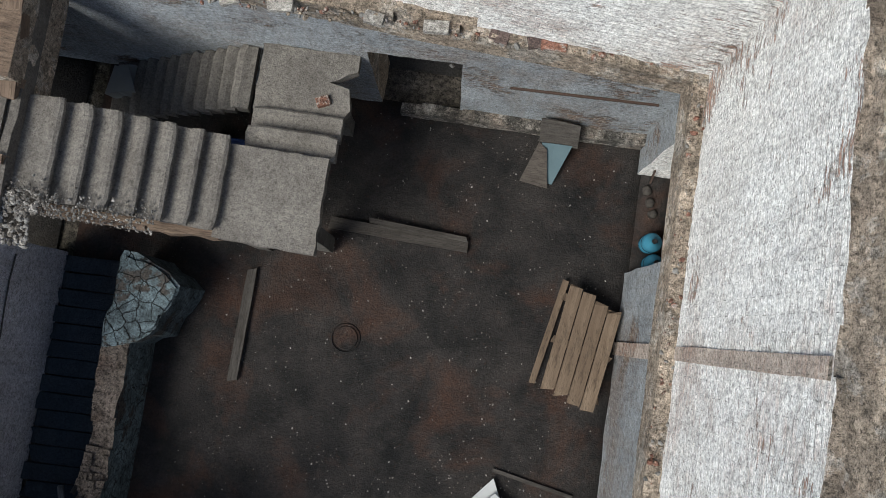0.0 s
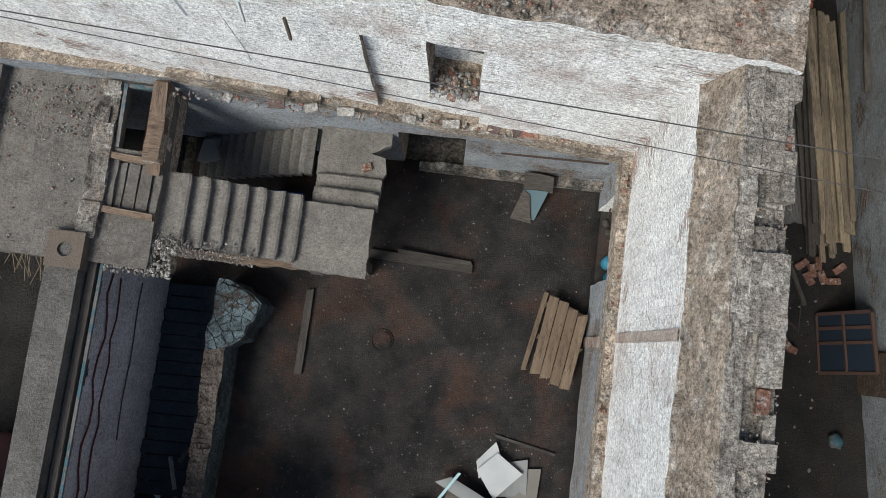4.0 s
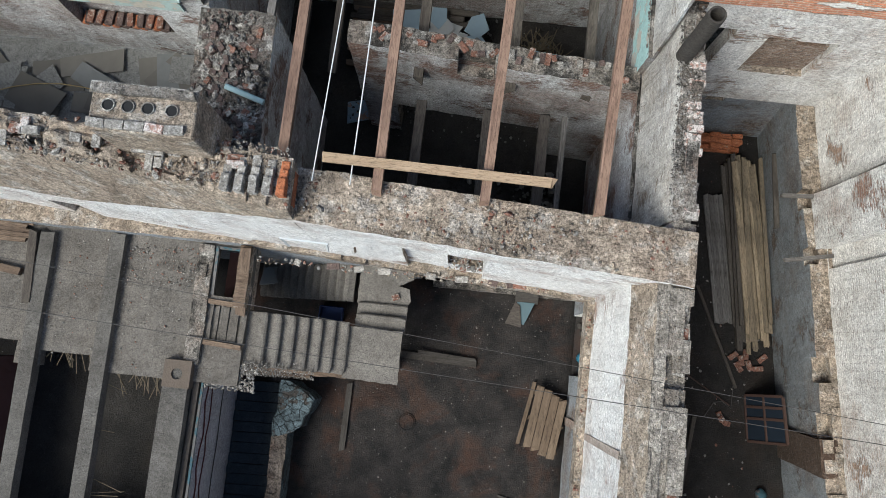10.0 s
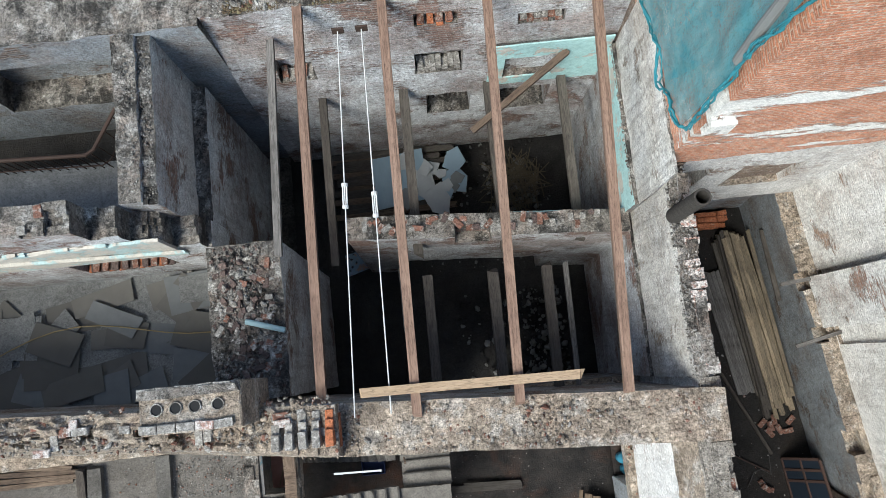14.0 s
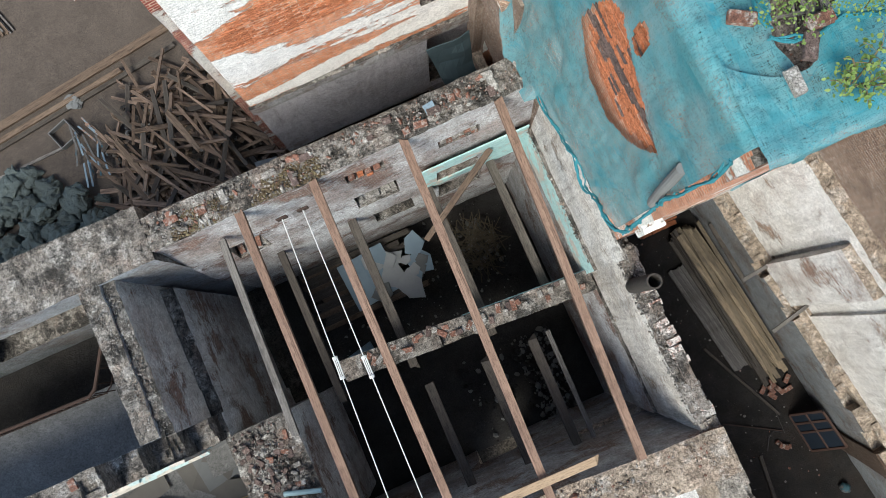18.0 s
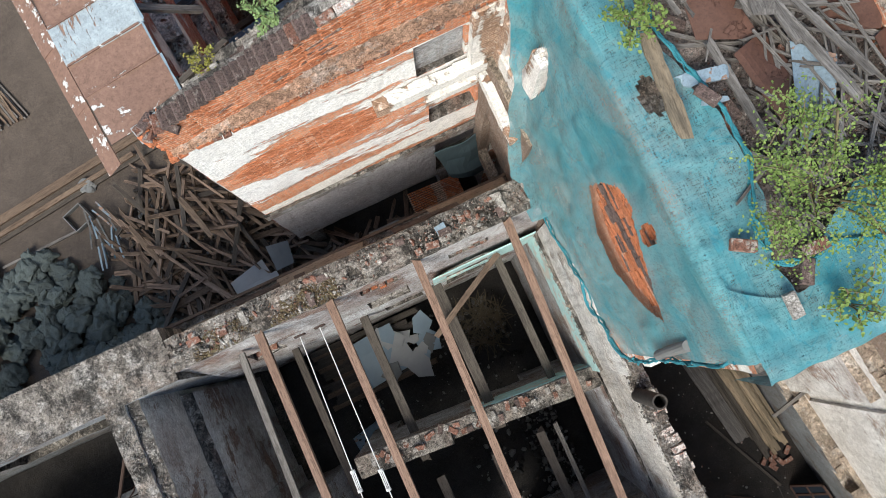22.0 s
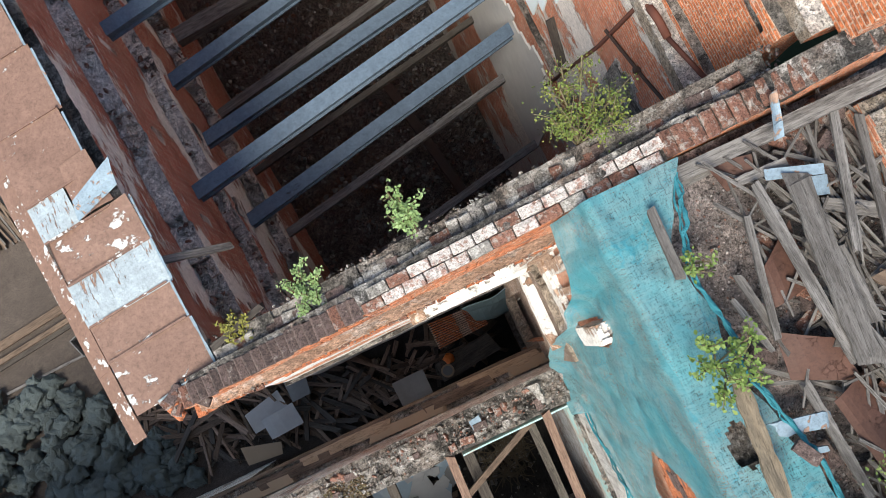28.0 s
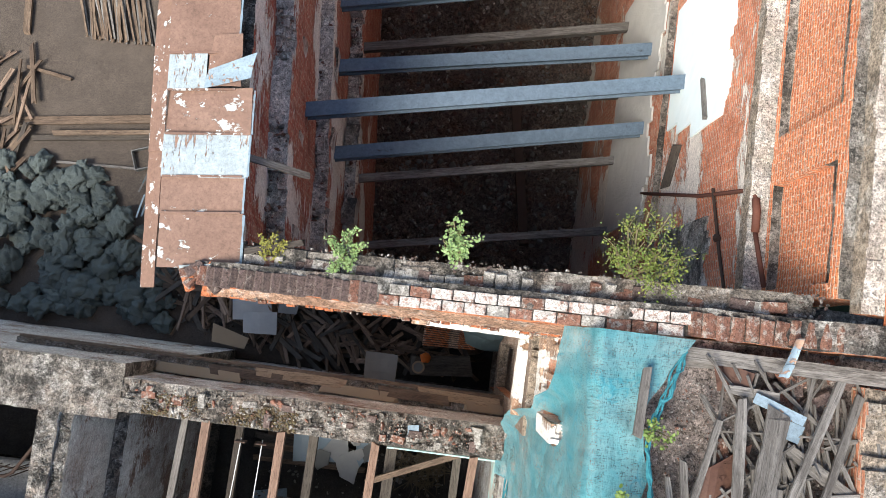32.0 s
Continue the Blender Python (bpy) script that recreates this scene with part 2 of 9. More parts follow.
def dirt(name, a, b, stain, bits=0.5, speck=(0.42, 0.40, 0.37), bump=0.05):
    s = Shade(name, 0.95)
    col = s.mix(s.ramp(s.noise(0.55, 7, 0.65), [(0.34, 0.0), (0.66, 1.0)]), a, b)
    col = s.mix(s.ramp(s.noise(0.42, 7, 0.62, s.scaled(s.pos, (1, 1.3, 1))), [(0.50, 0.0), (0.62, 0.85)]), col, stain)
    col = s.mix(s.ramp(s.noise(2.4, 10, 0.8), [(0.50, 0.0), (0.68, 0.8)]), col, tuple(min(1, c * 3.2) for c in a))
    col = s.mix(s.ramp(s.noise(5.5, 9, 0.8), [(0.34, 0.8), (0.48, 0.0)]), col, tuple(c * 0.4 for c in a))
    crumb = s.ramp(s.noise(42.0, 3, 0.6), [(0.64, 0.0), (0.69, 1.0)])
    crumb = s.math("MULTIPLY", crumb, s.ramp(s.noise(1.5, 7, 0.75), [(0.48, 0.0), (0.60, bits)]))
    col = s.mix(crumb, col, speck)
    fine = s.ramp(s.noise(110.0, 3, 0.6), [(0.62, 0.0), (0.70, 1.0)])
    fine = s.math("MULTIPLY", fine, s.ramp(s.noise(2.3, 6, 0.75), [(0.44, 0.0), (0.60, bits)]))
    col = s.mix(fine, col, speck)
    return s.done(s.grain(col, 0.6, 14.0), s.noise(16, 10, 0.82), bump)


def dusty(name, a, b, stain, speck, bump=0.015):
    """Old concrete under a coat of dust: soft stains, fine scratches, a few pale crumbs."""
    s = Shade(name, 0.95)
    col = s.mix(s.ramp(s.noise(1.4, 7, 0.6), [(0.34, 0.0), (0.66, 1.0)]), a, b)
    col = s.mix(s.ramp(s.noise(0.8, 7, 0.65, None, 0.4), [(0.50, 0.0), (0.70, 0.6)]), col, stain)
    col = s.mix(s.ramp(s.noise(5.0, 8, 0.72), [(0.52, 0.0), (0.72, 0.5)]), col, tuple(min(1, c * 1.35) for c in b))
    col = s.mix(s.ramp(s.noise(11.0, 7, 0.75), [(0.30, 0.55), (0.42, 0.0)]), col, tuple(c * 0.6 for c in stain))
    crumb = s.math("MULTIPLY", s.ramp(s.noise(60.0, 3, 0.6), [(0.66, 0.0), (0.71, 0.9)]), s.ramp(s.noise(1.8, 6, 0.7), [(0.50, 0.0), (0.62, 1.0)]))
    col = s.mix(crumb, col, speck)
    return s.done(s.grain(col, 0.32, 26.0), s.noise(26, 9, 0.75), bump)


def concrete(name, a, b, stain=(0.10, 0.08, 0.065), rough=0.92, bump=0.02):
    s = Shade(name, rough)
    col = s.mix(s.ramp(s.noise(1.9, 9, 0.7), [(0.32, 0.0), (0.66, 1.0)]), a, b)
    col = s.mix(s.ramp(s.noise(0.9, 8, 0.72), [(0.50, 0.0), (0.68, 0.7)]), col, stain)
    col = s.mix(s.ramp(s.noise(26, 6, 0.82), [(0.58, 0.0), (0.66, 0.6)]), col, tuple(min(1, c * 1.5) for c in b))
    col = s.mix(s.ramp(s.noise(19, 7, 0.82), [(0.34, 0.7), (0.45, 0.0)]), col, tuple(c * 0.5 for c in stain))
    return s.done(s.grain(col, 0.55, 18.0), s.noise(22, 9, 0.8), bump)


def timber(name, a, b, dark, rough=0.85, along=(1.2, 22, 22)):
    s = Shade(name, rough)
    v = s.scaled(s.local(), along)
    g = s.noise(1.0, 7, 0.75, v, 0.6)
    col = s.mix(s.ramp(g, [(0.38, 0.0), (0.62, 1.0)]), a, b)
    col = s.mix(s.ramp(s.noise(1.0, 5, 0.7, s.scaled(s.local(), (along[0] * 1.2, along[1] * 2.6, along[2] * 2.6))), [(0.36, 0.75), (0.46, 0.0)]), col, tuple(c * 0.55 for c in dark))
    col = s.mix(s.ramp(s.noise(2.2, 6, 0.75, s.scaled(s.local(), (0.8, 5, 5))), [(0.47, 0.0), (0.66, 0.75)]), col, dark)
    col = s.mix(s.math("MULTIPLY", s.chance(), 0.55), col, dark)
    col = s.mix(1.0, col, s.ramp(s.noise(30.0, 6, 0.8, s.scaled(s.local(), (0.25, 1.5, 1.5))), [(0.36, 0.45), (0.50, 1.0)]), "MULTIPLY")
    return s.done(col, g, 0.016)


def painted(name, coat, under, worn, rough=0.5, metal=0.0, scale=4.0, stretch=(1, 1, 1)):
    """Painted metal with patches worn to what lies under."""
    s = Shade(name, rough, metal)
    n = s.math("ADD", s.noise(scale, 8, 0.7, s.scaled(s.pos, stretch)), s.math("MULTIPLY", s.noise(0.9, 3, 0.5), 0.35))
    mask = s.ramp(n, [(0.86 - worn, 0.0), (0.875 - worn, 1.0)])
    col = s.mix(s.noise(1.5, 6, 0.7), tuple(c * 0.72 for c in coat), coat)
    col = s.mix(mask, col, under)
    return s.done(s.grain(col, 0.16, 12.0), s.math("MULTIPLY", mask, -1.0), 0.006)


def simple(name, a, b, rough=0.8, scale=6.0, bump=0.0, metal=0.0, chance=0.0):
    s = Shade(name, rough, metal)
    col = s.mix(s.noise(scale, 6, 0.65), a, b)
    if chance:
        col = s.mix(s.math("MULTIPLY", s.chance(), chance), col, tuple(c * 0.35 for c in a))
    return s.done(col, s.noise(scale * 3, 6, 0.7) if bump else None, bump or 0.01)


def loose_brick(name, a, b, dust, amount):
    """Old bricks: pitted, with mortar and dust still clinging to them; each one a shade of its own."""
    s = Shade(name, 0.93)
    col = s.mix(s.noise(16, 7, 0.75), a, b)
    col = s.mix(s.math("MULTIPLY", s.chance(), 0.6), col, tuple(c * 0.4 for c in a))
    col = s.mix(s.ramp(s.noise(11, 7, 0.75), [(0.56 - amount, 0.0), (0.62 - amount, 0.85)]), col, dust)
    return s.done(s.grain(col, 0.5, 30.0), s.noise(40, 6, 0.8), 0.02)


WHITE_HALL = whitewash("limewash_hall", (0.98, 0.965, 0.94), (0.89, 0.86, 0.82), 0.045, (0.52, 0.33, 0.25), 0.28, 0.85)
WHITE_WARM = whitewash("limewash_warm", (0.92, 0.90, 0.87), (0.68, 0.65, 0.61), 0.09, (0.38, 0.22, 0.16), 0.5)
WHITE_YARD = whitewash("limewash_yard", (0.95, 0.93, 0.90), (0.72, 0.68, 0.63), 0.045, (0.42, 0.27, 0.19), 0.4, 1.0)
# Limewash with the shade of low walls put into its darker, bluer colour.
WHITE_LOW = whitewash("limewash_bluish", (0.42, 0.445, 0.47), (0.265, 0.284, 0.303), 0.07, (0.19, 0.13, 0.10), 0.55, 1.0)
WHITE_EAST = whitewash("limewash_east", (0.95, 0.93, 0.89), (0.66, 0.61, 0.54), 0.06, (0.36, 0.27, 0.20), 0.75, 0.9)
WORN = whitewash("limewash_worn", (0.95, 0.955, 0.96), (0.60, 0.61, 0.62), 0.12, (0.30, 0.18, 0.145), 0.65, 1.0)
GREY_OLD = whitewash("limewash_sooty", (0.66, 0.67, 0.68), (0.20, 0.20, 0.205), 0.13, (0.22, 0.14, 0.11), 0.9)
TEAL_WALL = painted("plaster_pale_teal", (0.46, 0.68, 0.66), (0.50, 0.46, 0.40), 0.13, 0.9, 0.0, 2.2)
LILAC = whitewash("plaster_lilac", (0.66, 0.635, 0.665), (0.46, 0.44, 0.47), -0.05, (0.34, 0.23, 0.17), 0.5)
PINK = simple("plaster_pink", (0.20, 0.105, 0.09), (0.14, 0.075, 0.065), 0.9, 2.0)
ORANGE = brickwork("brickwork_orange", (0.88, 0.28, 0.11), (0.68, 0.20, 0.085), (0.80, 0.56, 0.41), 0.35, 0.022, 0.35)
REDBROWN = peeling("plaster_on_red_brick", (0.60, 0.57, 0.53), (0.36, 0.075, 0.055), (0.23, 0.05, 0.04), -0.01, (0.9, 0.5, 0.9))
BROWNWALL = brickwork("brickwork_brown", (0.30, 0.205, 0.15), (0.21, 0.14, 0.105), (0.38, 0.33, 0.28), 0.4)
DARKBRICK = brickwork("brickwork_dark_brown", (0.12, 0.078, 0.055), (0.085, 0.055, 0.04), (0.16, 0.125, 0.10), 0.15)
STRIPE = whitewash("limewash_brown_stripe", (0.62, 0.53, 0.46), (0.47, 0.38, 0.32), 0.05, (0.36, 0.20, 0.14), 0.4)
PEEL_FACE = peeling("plaster_on_brick", (0.98, 0.95, 0.91), (0.92, 0.33, 0.145), (0.76, 0.26, 0.115), -0.06, (0.35, 0.35, 1.6), ((-0.75, 9.1, 1.7, 0.95), (-0.45, 11.3, 1.1, 0.17)))
PEEL_TOWER = peeling("plaster_on_tower", (0.88, 0.85, 0.80), (0.72, 0.29, 0.16), (0.54, 0.21, 0.12), 0.06)
PEEL_EAST = peeling("plaster_on_gable_inside", (0.64, 0.60, 0.53), (0.56, 0.16, 0.08), (0.42, 0.12, 0.06), 0.02, (0.5, 0.5, 0.7))
WESTPEEL = peeling("plaster_on_dark_red_brick", (0.90, 0.86, 0.80), (0.50, 0.095, 0.055), (0.36, 0.075, 0.048), 0.045, (0.9, 0.55, 0.6))
LEDGE = rubble("ledge_plaster_pale", (0.86, 0.81, 0.74), (0.60, 0.54, 0.48), (0.48, 0.22, 0.15), 0.12, 0.5, 0.6)
PLASTERWHITE = peeling("plaster_white_broken", (0.84, 0.81, 0.76), (0.40, 0.25, 0.17), (0.28, 0.17, 0.11), -0.05, (3.0, 3.0, 0.5))
TEAL_PALE = painted("plaster_turquoise_pale", (0.50, 0.63, 0.61), (0.50, 0.46, 0.40), 0.22, 0.9, 0.0, 3.0)
PALEPLASTER = simple("plaster_cream", (0.50, 0.49, 0.46), (0.34, 0.33, 0.31), 0.92, 3.0, 0.02)
PALEBLUE = simple("plaster_pale_blue", (0.62, 0.76, 0.80), (0.74, 0.78, 0.77), 0.9, 1.6)
TOP_TAN = rubble("wall_top_tan", (0.51, 0.415, 0.325), (0.37, 0.297, 0.23), (0.66, 0.60, 0.52), 0.35, 0.28, 0.35)
SANDBRICK = rubble("sand_and_brick_dust", (0.58, 0.36, 0.25), (0.42, 0.25, 0.17), (0.74, 0.62, 0.52), 0.15, 0.5, 0.3)
TOP_DUST = rubble("wall_top_dusty", (0.43, 0.385, 0.33), (0.335, 0.295, 0.25), (0.62, 0.58, 0.52), 0.3, 0.2, 0.12)
TOP_GREY = rubble("wall_top_grey", (0.335, 0.302, 0.266), (0.205, 0.178, 0.152), (0.62, 0.60, 0.57), 0.85, 0.35, 0.32)
TOP_PALE = rubble("wall_top_pale", (0.52, 0.49, 0.45), (0.34, 0.305, 0.265), (0.25, 0.215, 0.175), 0.75, 0.35, 0.6)
TOP_SOOT = rubble("wall_top_sooty", (0.26, 0.235, 0.21), (0.13, 0.118, 0.107), (0.52, 0.49, 0.455), 0.85, 0.5, 0.45)
# Dirt colour taken close to black, with the shade of the pit included.
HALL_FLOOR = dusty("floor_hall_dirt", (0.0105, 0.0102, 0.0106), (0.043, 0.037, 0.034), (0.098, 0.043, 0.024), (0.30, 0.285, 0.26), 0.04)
# Very dark base: the shade down in the rooms is part of this colour.
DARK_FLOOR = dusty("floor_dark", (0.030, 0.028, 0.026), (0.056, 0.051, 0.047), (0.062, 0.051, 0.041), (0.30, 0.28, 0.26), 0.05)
# Earth far darker than the back yard's: the hall wall's shadow is included.
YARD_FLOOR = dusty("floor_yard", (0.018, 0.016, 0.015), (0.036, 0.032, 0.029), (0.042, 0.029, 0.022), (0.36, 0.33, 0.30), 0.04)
SAND_FLOOR = dusty("floor_trodden_earth", (0.082, 0.066, 0.055), (0.104, 0.084, 0.070), (0.070, 0.057, 0.048), (0.22, 0.195, 0.17), 0.012)
GROUND = dirt("ground_dirt", (0.082, 0.0697, 0.0574), (0.115, 0.0984, 0.082), (0.0656, 0.0574, 0.041), 0.4)
ATTIC_DIRT = dirt("attic_rubble", (0.25, 0.205, 0.185), (0.37, 0.31, 0.285), (0.15, 0.115, 0.095), 1.0, (0.66, 0.60, 0.56), 0.09)
DEEP_RUBBLE = dirt("void_rubble", (0.15, 0.122, 0.105), (0.22, 0.18, 0.152), (0.22, 0.125, 0.082), 0.9, (0.62, 0.54, 0.47), 0.1)
SLAB = dusty("slab_concrete", (0.128, 0.115, 0.101), (0.182, 0.163, 0.144), (0.088, 0.075, 0.063), (0.45, 0.42, 0.38), 0.03)
STEP = dusty("step_concrete", (0.130, 0.117, 0.104), (0.185, 0.168, 0.149), (0.090, 0.077, 0.066), (0.40, 0.37, 0.33), 0.02)
GREYSLAB = dusty("slab_grey", (0.20, 0.198, 0.190), (0.27, 0.266, 0.252), (0.105, 0.099, 0.091), (0.34, 0.33, 0.30), 0.02)
BEAMCON = dusty("beam_concrete", (0.100, 0.092, 0.083), (0.150, 0.139, 0.126), (0.06, 0.053, 0.046), (0.36, 0.34, 0.31), 0.03)
BROWNBEAM = timber("beam_brown", (0.20, 0.125, 0.088), (0.285, 0.185, 0.135), (0.11, 0.065, 0.048), 0.75, (0.9, 16, 16))
DARKBEAM = timber("beam_dark", (0.082, 0.0697, 0.0574), (0.123, 0.107, 0.0902), (0.041, 0.0328, 0.0287))
OLDWOOD = timber("wood_brown_old", (0.158, 0.108, 0.0754), (0.223, 0.164, 0.118), (0.059, 0.0394, 0.0295))
HEAPWOOD = timber("wood_heap_brown", (0.237, 0.16, 0.116), (0.382, 0.273, 0.204), (0.091, 0.0637, 0.0491))
GREYWOOD = timber("wood_grey_weathered", (0.15, 0.138, 0.127), (0.30, 0.28, 0.262), (0.06, 0.052, 0.046), 0.9, (1.0, 34, 34))
NEWWOOD = timber("wood_sawn_pale", (0.377, 0.271, 0.172), (0.459, 0.344, 0.234), (0.279, 0.193, 0.123))
YARDWOOD = timber("wood_yard_boards", (0.279, 0.209, 0.135), (0.377, 0.295, 0.201), (0.082, 0.0697, 0.0533))
PALLETWOOD = timber("wood_pallet", (0.135, 0.097, 0.066), (0.185, 0.135, 0.095), (0.09, 0.062, 0.042))
DUSTWOOD = timber("wood_dark_dusty", (0.050, 0.044, 0.039), (0.075, 0.067, 0.060), (0.03, 0.025, 0.021))
MOSS = simple("moss_dry_brown", (0.115, 0.082, 0.048), (0.07, 0.05, 0.03), 0.95, 9)
STRAW = simple("reed_straw", (0.119, 0.0945, 0.063), (0.07, 0.056, 0.0385), 0.9, 8)
BLUESTEEL = painted("steel_blue_grey", (0.120, 0.168, 0.220), (0.07, 0.06, 0.06), 0.0, 0.6, 0.0, 3.0, (1, 4, 4))
RUSTRED = simple("rusty_pipe_red", (0.16, 0.06, 0.04), (0.09, 0.04, 0.03), 0.8, 9, 0.01)
RUST = simple("rusty_steel", (0.065, 0.040, 0.030), (0.04, 0.027, 0.022), 0.8, 9, 0.01, 0.0)
ROOFBROWN = painted("roof_sheet_brown", (0.235, 0.140, 0.104), (0.60, 0.60, 0.58), 0.068, 0.6, 0.0, 5.0, (0.7, 1.0, 1))
ROOFEDGE = painted("roof_edge_flaking", (0.22, 0.13, 0.097), (0.58, 0.58, 0.56), 0.10, 0.6, 0.0, 6.0, (1, 1, 1))
ROOFWHITE = painted("roof_sheet_white", (0.37, 0.43, 0.455), (0.27, 0.165, 0.12), 0.085, 0.6, 0.0, 2.4, (9.0, 1.6, 1))
RUSTSHEET = painted("sheet_rust_brown", (0.125, 0.062, 0.045), (0.085, 0.042, 0.03), 0.25, 0.65, 0.0, 3.0)
TINBLUE = painted("sheet_tin_pale_blue", (0.24, 0.32, 0.38), (0.28, 0.18, 0.13), 0.10, 0.6, 0.1, 6.0)
BRICKPIECE = loose_brick("brick_red_brown", (0.33, 0.16, 0.11), (0.21, 0.105, 0.08), (0.40, 0.36, 0.32), 0.04)
BRICKORANGE = loose_brick("brick_orange", (0.68, 0.24, 0.11), (0.50, 0.17, 0.085), (0.52, 0.38, 0.28), -0.03)
BRICKDARK = loose_brick("brick_dark_glazed", (0.13, 0.10, 0.092), (0.21, 0.14, 0.12), (0.34, 0.29, 0.25), -0.02)
BRICKWHITE = loose_brick("brick_limewashed", (0.46, 0.30, 0.25), (0.42, 0.22, 0.17), (0.63, 0.59, 0.55), 0.13)
BRICKGREY = loose_brick("brick_grey_mortared", (0.40, 0.37, 0.335), (0.24, 0.215, 0.19), (0.52, 0.49, 0.45), 0.06)
STONE = simple("stone_grey", (0.246, 0.234, 0.217), (0.156, 0.148, 0.138), 0.95, 9, 0.02, 0.0, 0.5)
SACK = simple("sack_grey_green", (0.145, 0.172, 0.165), (0.068, 0.085, 0.082), 0.8, 9, 0.05, 0.0, 0.6)
PAPER = simple("board_white", (0.4, 0.404, 0.4), (0.288, 0.292, 0.292), 0.75, 4.5)
SHEETGREY = simple("sheet_grey", (0.19, 0.193, 0.19), (0.115, 0.118, 0.115), 0.6, 3.5)
LINO = simple("lino_grey", (0.185, 0.172, 0.152), (0.115, 0.106, 0.094), 0.8, 2.4, 0.0, 0.0, 0.5)
GLAZE = simple("glass_sheet_dusty", (0.26, 0.34, 0.40), (0.19, 0.25, 0.29), 0.35, 3.0)
BLUEPAINT = painted("paint_teal_blue", (0.055, 0.12, 0.145), (0.12, 0.115, 0.11), 0.2, 0.7)
def cracked(name, coat, under):
    """Old paint split into plates by dark cracks."""
    s = Shade(name, 0.85)
    n = s.node("ShaderNodeTexVoronoi", Scale=5.5)
    n.feature = "DISTANCE_TO_EDGE"
    s.link(s.mix(0.12, s.pos, s.node("ShaderNodeTexNoise", Scale=6.0).outputs[1]), n.inputs["Vector"])
    line = s.ramp(n.outputs["Distance"], [(0.008, 1.0), (0.03, 0.0)])
    col = s.mix(s.ramp(s.noise(3.0, 8, 0.75), [(0.42, 0.0), (0.58, 1.0)]), coat, tuple(c * 0.45 for c in coat))
    col = s.mix(s.ramp(s.noise(2.0, 7, 0.7), [(0.54, 0.0), (0.58, 1.0)]), col, under)
    col = s.mix(line, col, (0.008, 0.008, 0.008))
    return s.done(s.grain(col, 0.6), s.math("MULTIPLY", line, -1.0), 0.02)


BLUECRACK = cracked("paint_pale_blue_cracked", (0.115, 0.15, 0.165), (0.05, 0.043, 0.038))
BOTTLE = simple("plastic_blue", (0.03, 0.13, 0.20), (0.05, 0.19, 0.26), 0.25, 4.0)
BLACK = simple("black_void", (0.012, 0.012, 0.013), (0.02, 0.02, 0.02), 0.9, 4.0)
DARKPANE = simple("pane_dark", (0.015, 0.02, 0.028), (0.02, 0.028, 0.04), 0.12, 2.0)
WINFRAME = simple("frame_dark_red", (0.075, 0.042, 0.032), (0.05, 0.03, 0.024), 0.7, 6.0)
RODWHITE = simple("rod_white_paint", (0.62, 0.62, 0.60), (0.46, 0.46, 0.45), 0.5, 5.0)
WIRE = simple("wire_dark", (0.045, 0.04, 0.038), (0.06, 0.055, 0.05), 0.6, 5.0)
REDWIRE = simple("wire_red_brown", (0.09, 0.022, 0.02), (0.06, 0.02, 0.02), 0.6, 5.0)
TEALPIPE = simple("pipe_teal", (0.24, 0.34, 0.36), (0.30, 0.42, 0.44), 0.6, 5.0)
ORANGEPAINT = simple("paint_orange", (0.62, 0.17, 0.03), (0.50, 0.12, 0.03), 0.5, 4.0)
WHITEPLASTIC = simple("plastic_white", (0.50, 0.51, 0.51), (0.40, 0.41, 0.41), 0.5, 4.0)
DARKCLOTH = simple("cloth_dark_teal", (0.055, 0.085, 0.098), (0.085, 0.125, 0.14), 0.8, 4.0)
DUSTBLUE = dusty("boards_dark_blue", (0.026, 0.034, 0.042), (0.036, 0.044, 0.052), (0.022, 0.024, 0.026), (0.10, 0.10, 0.10), 0.02)
STEM = simple("plant_stem", (0.16, 0.13, 0.07), (0.10, 0.085, 0.05), 0.85, 9.0)
CARDBOARD = simple("board_tan", (0.328, 0.246, 0.164), (0.262, 0.197, 0.135), 0.8, 3.0)


def leaf_material(name, a, b):
    s = Shade(name, 0.55)
    col = s.mix(s.geo.outputs["Random Per Island"], a, b)
    s.b.inputs["Subsurface Weight"].default_value = 0.0
    s.b.inputs["Transmission Weight"].default_value = 0.0
    m = s.done(s.mix(s.noise(3.0, 3, 0.6), col, a))
    t = s.node("ShaderNodeBsdfTranslucent")
    s.link(col, t.inputs[0])
    x = s.t.nodes.new("ShaderNodeMixShader")
    x.inputs[0].default_value = 0.3
    out = s.t.nodes["Material Output"]
    s.link(s.b.outputs[0], x.inputs[1])
    s.link(t.outputs[0], x.inputs[2])
    s.link(x.outputs[0], out.inputs[0])
    return m


LEAF = leaf_material("leaf_green", (0.13, 0.21, 0.05), (0.33, 0.40, 0.13))
LEAFPALE = leaf_material("leaf_pale_green", (0.22, 0.33, 0.12), (0.36, 0.47, 0.24))
LEAFGOLD = leaf_material("leaf_gold", (0.26, 0.26, 0.06), (0.42, 0.38, 0.09))
LEAFYELLOW = leaf_material("leaf_yellow_green", (0.11, 0.17, 0.04), (0.33, 0.33, 0.08))


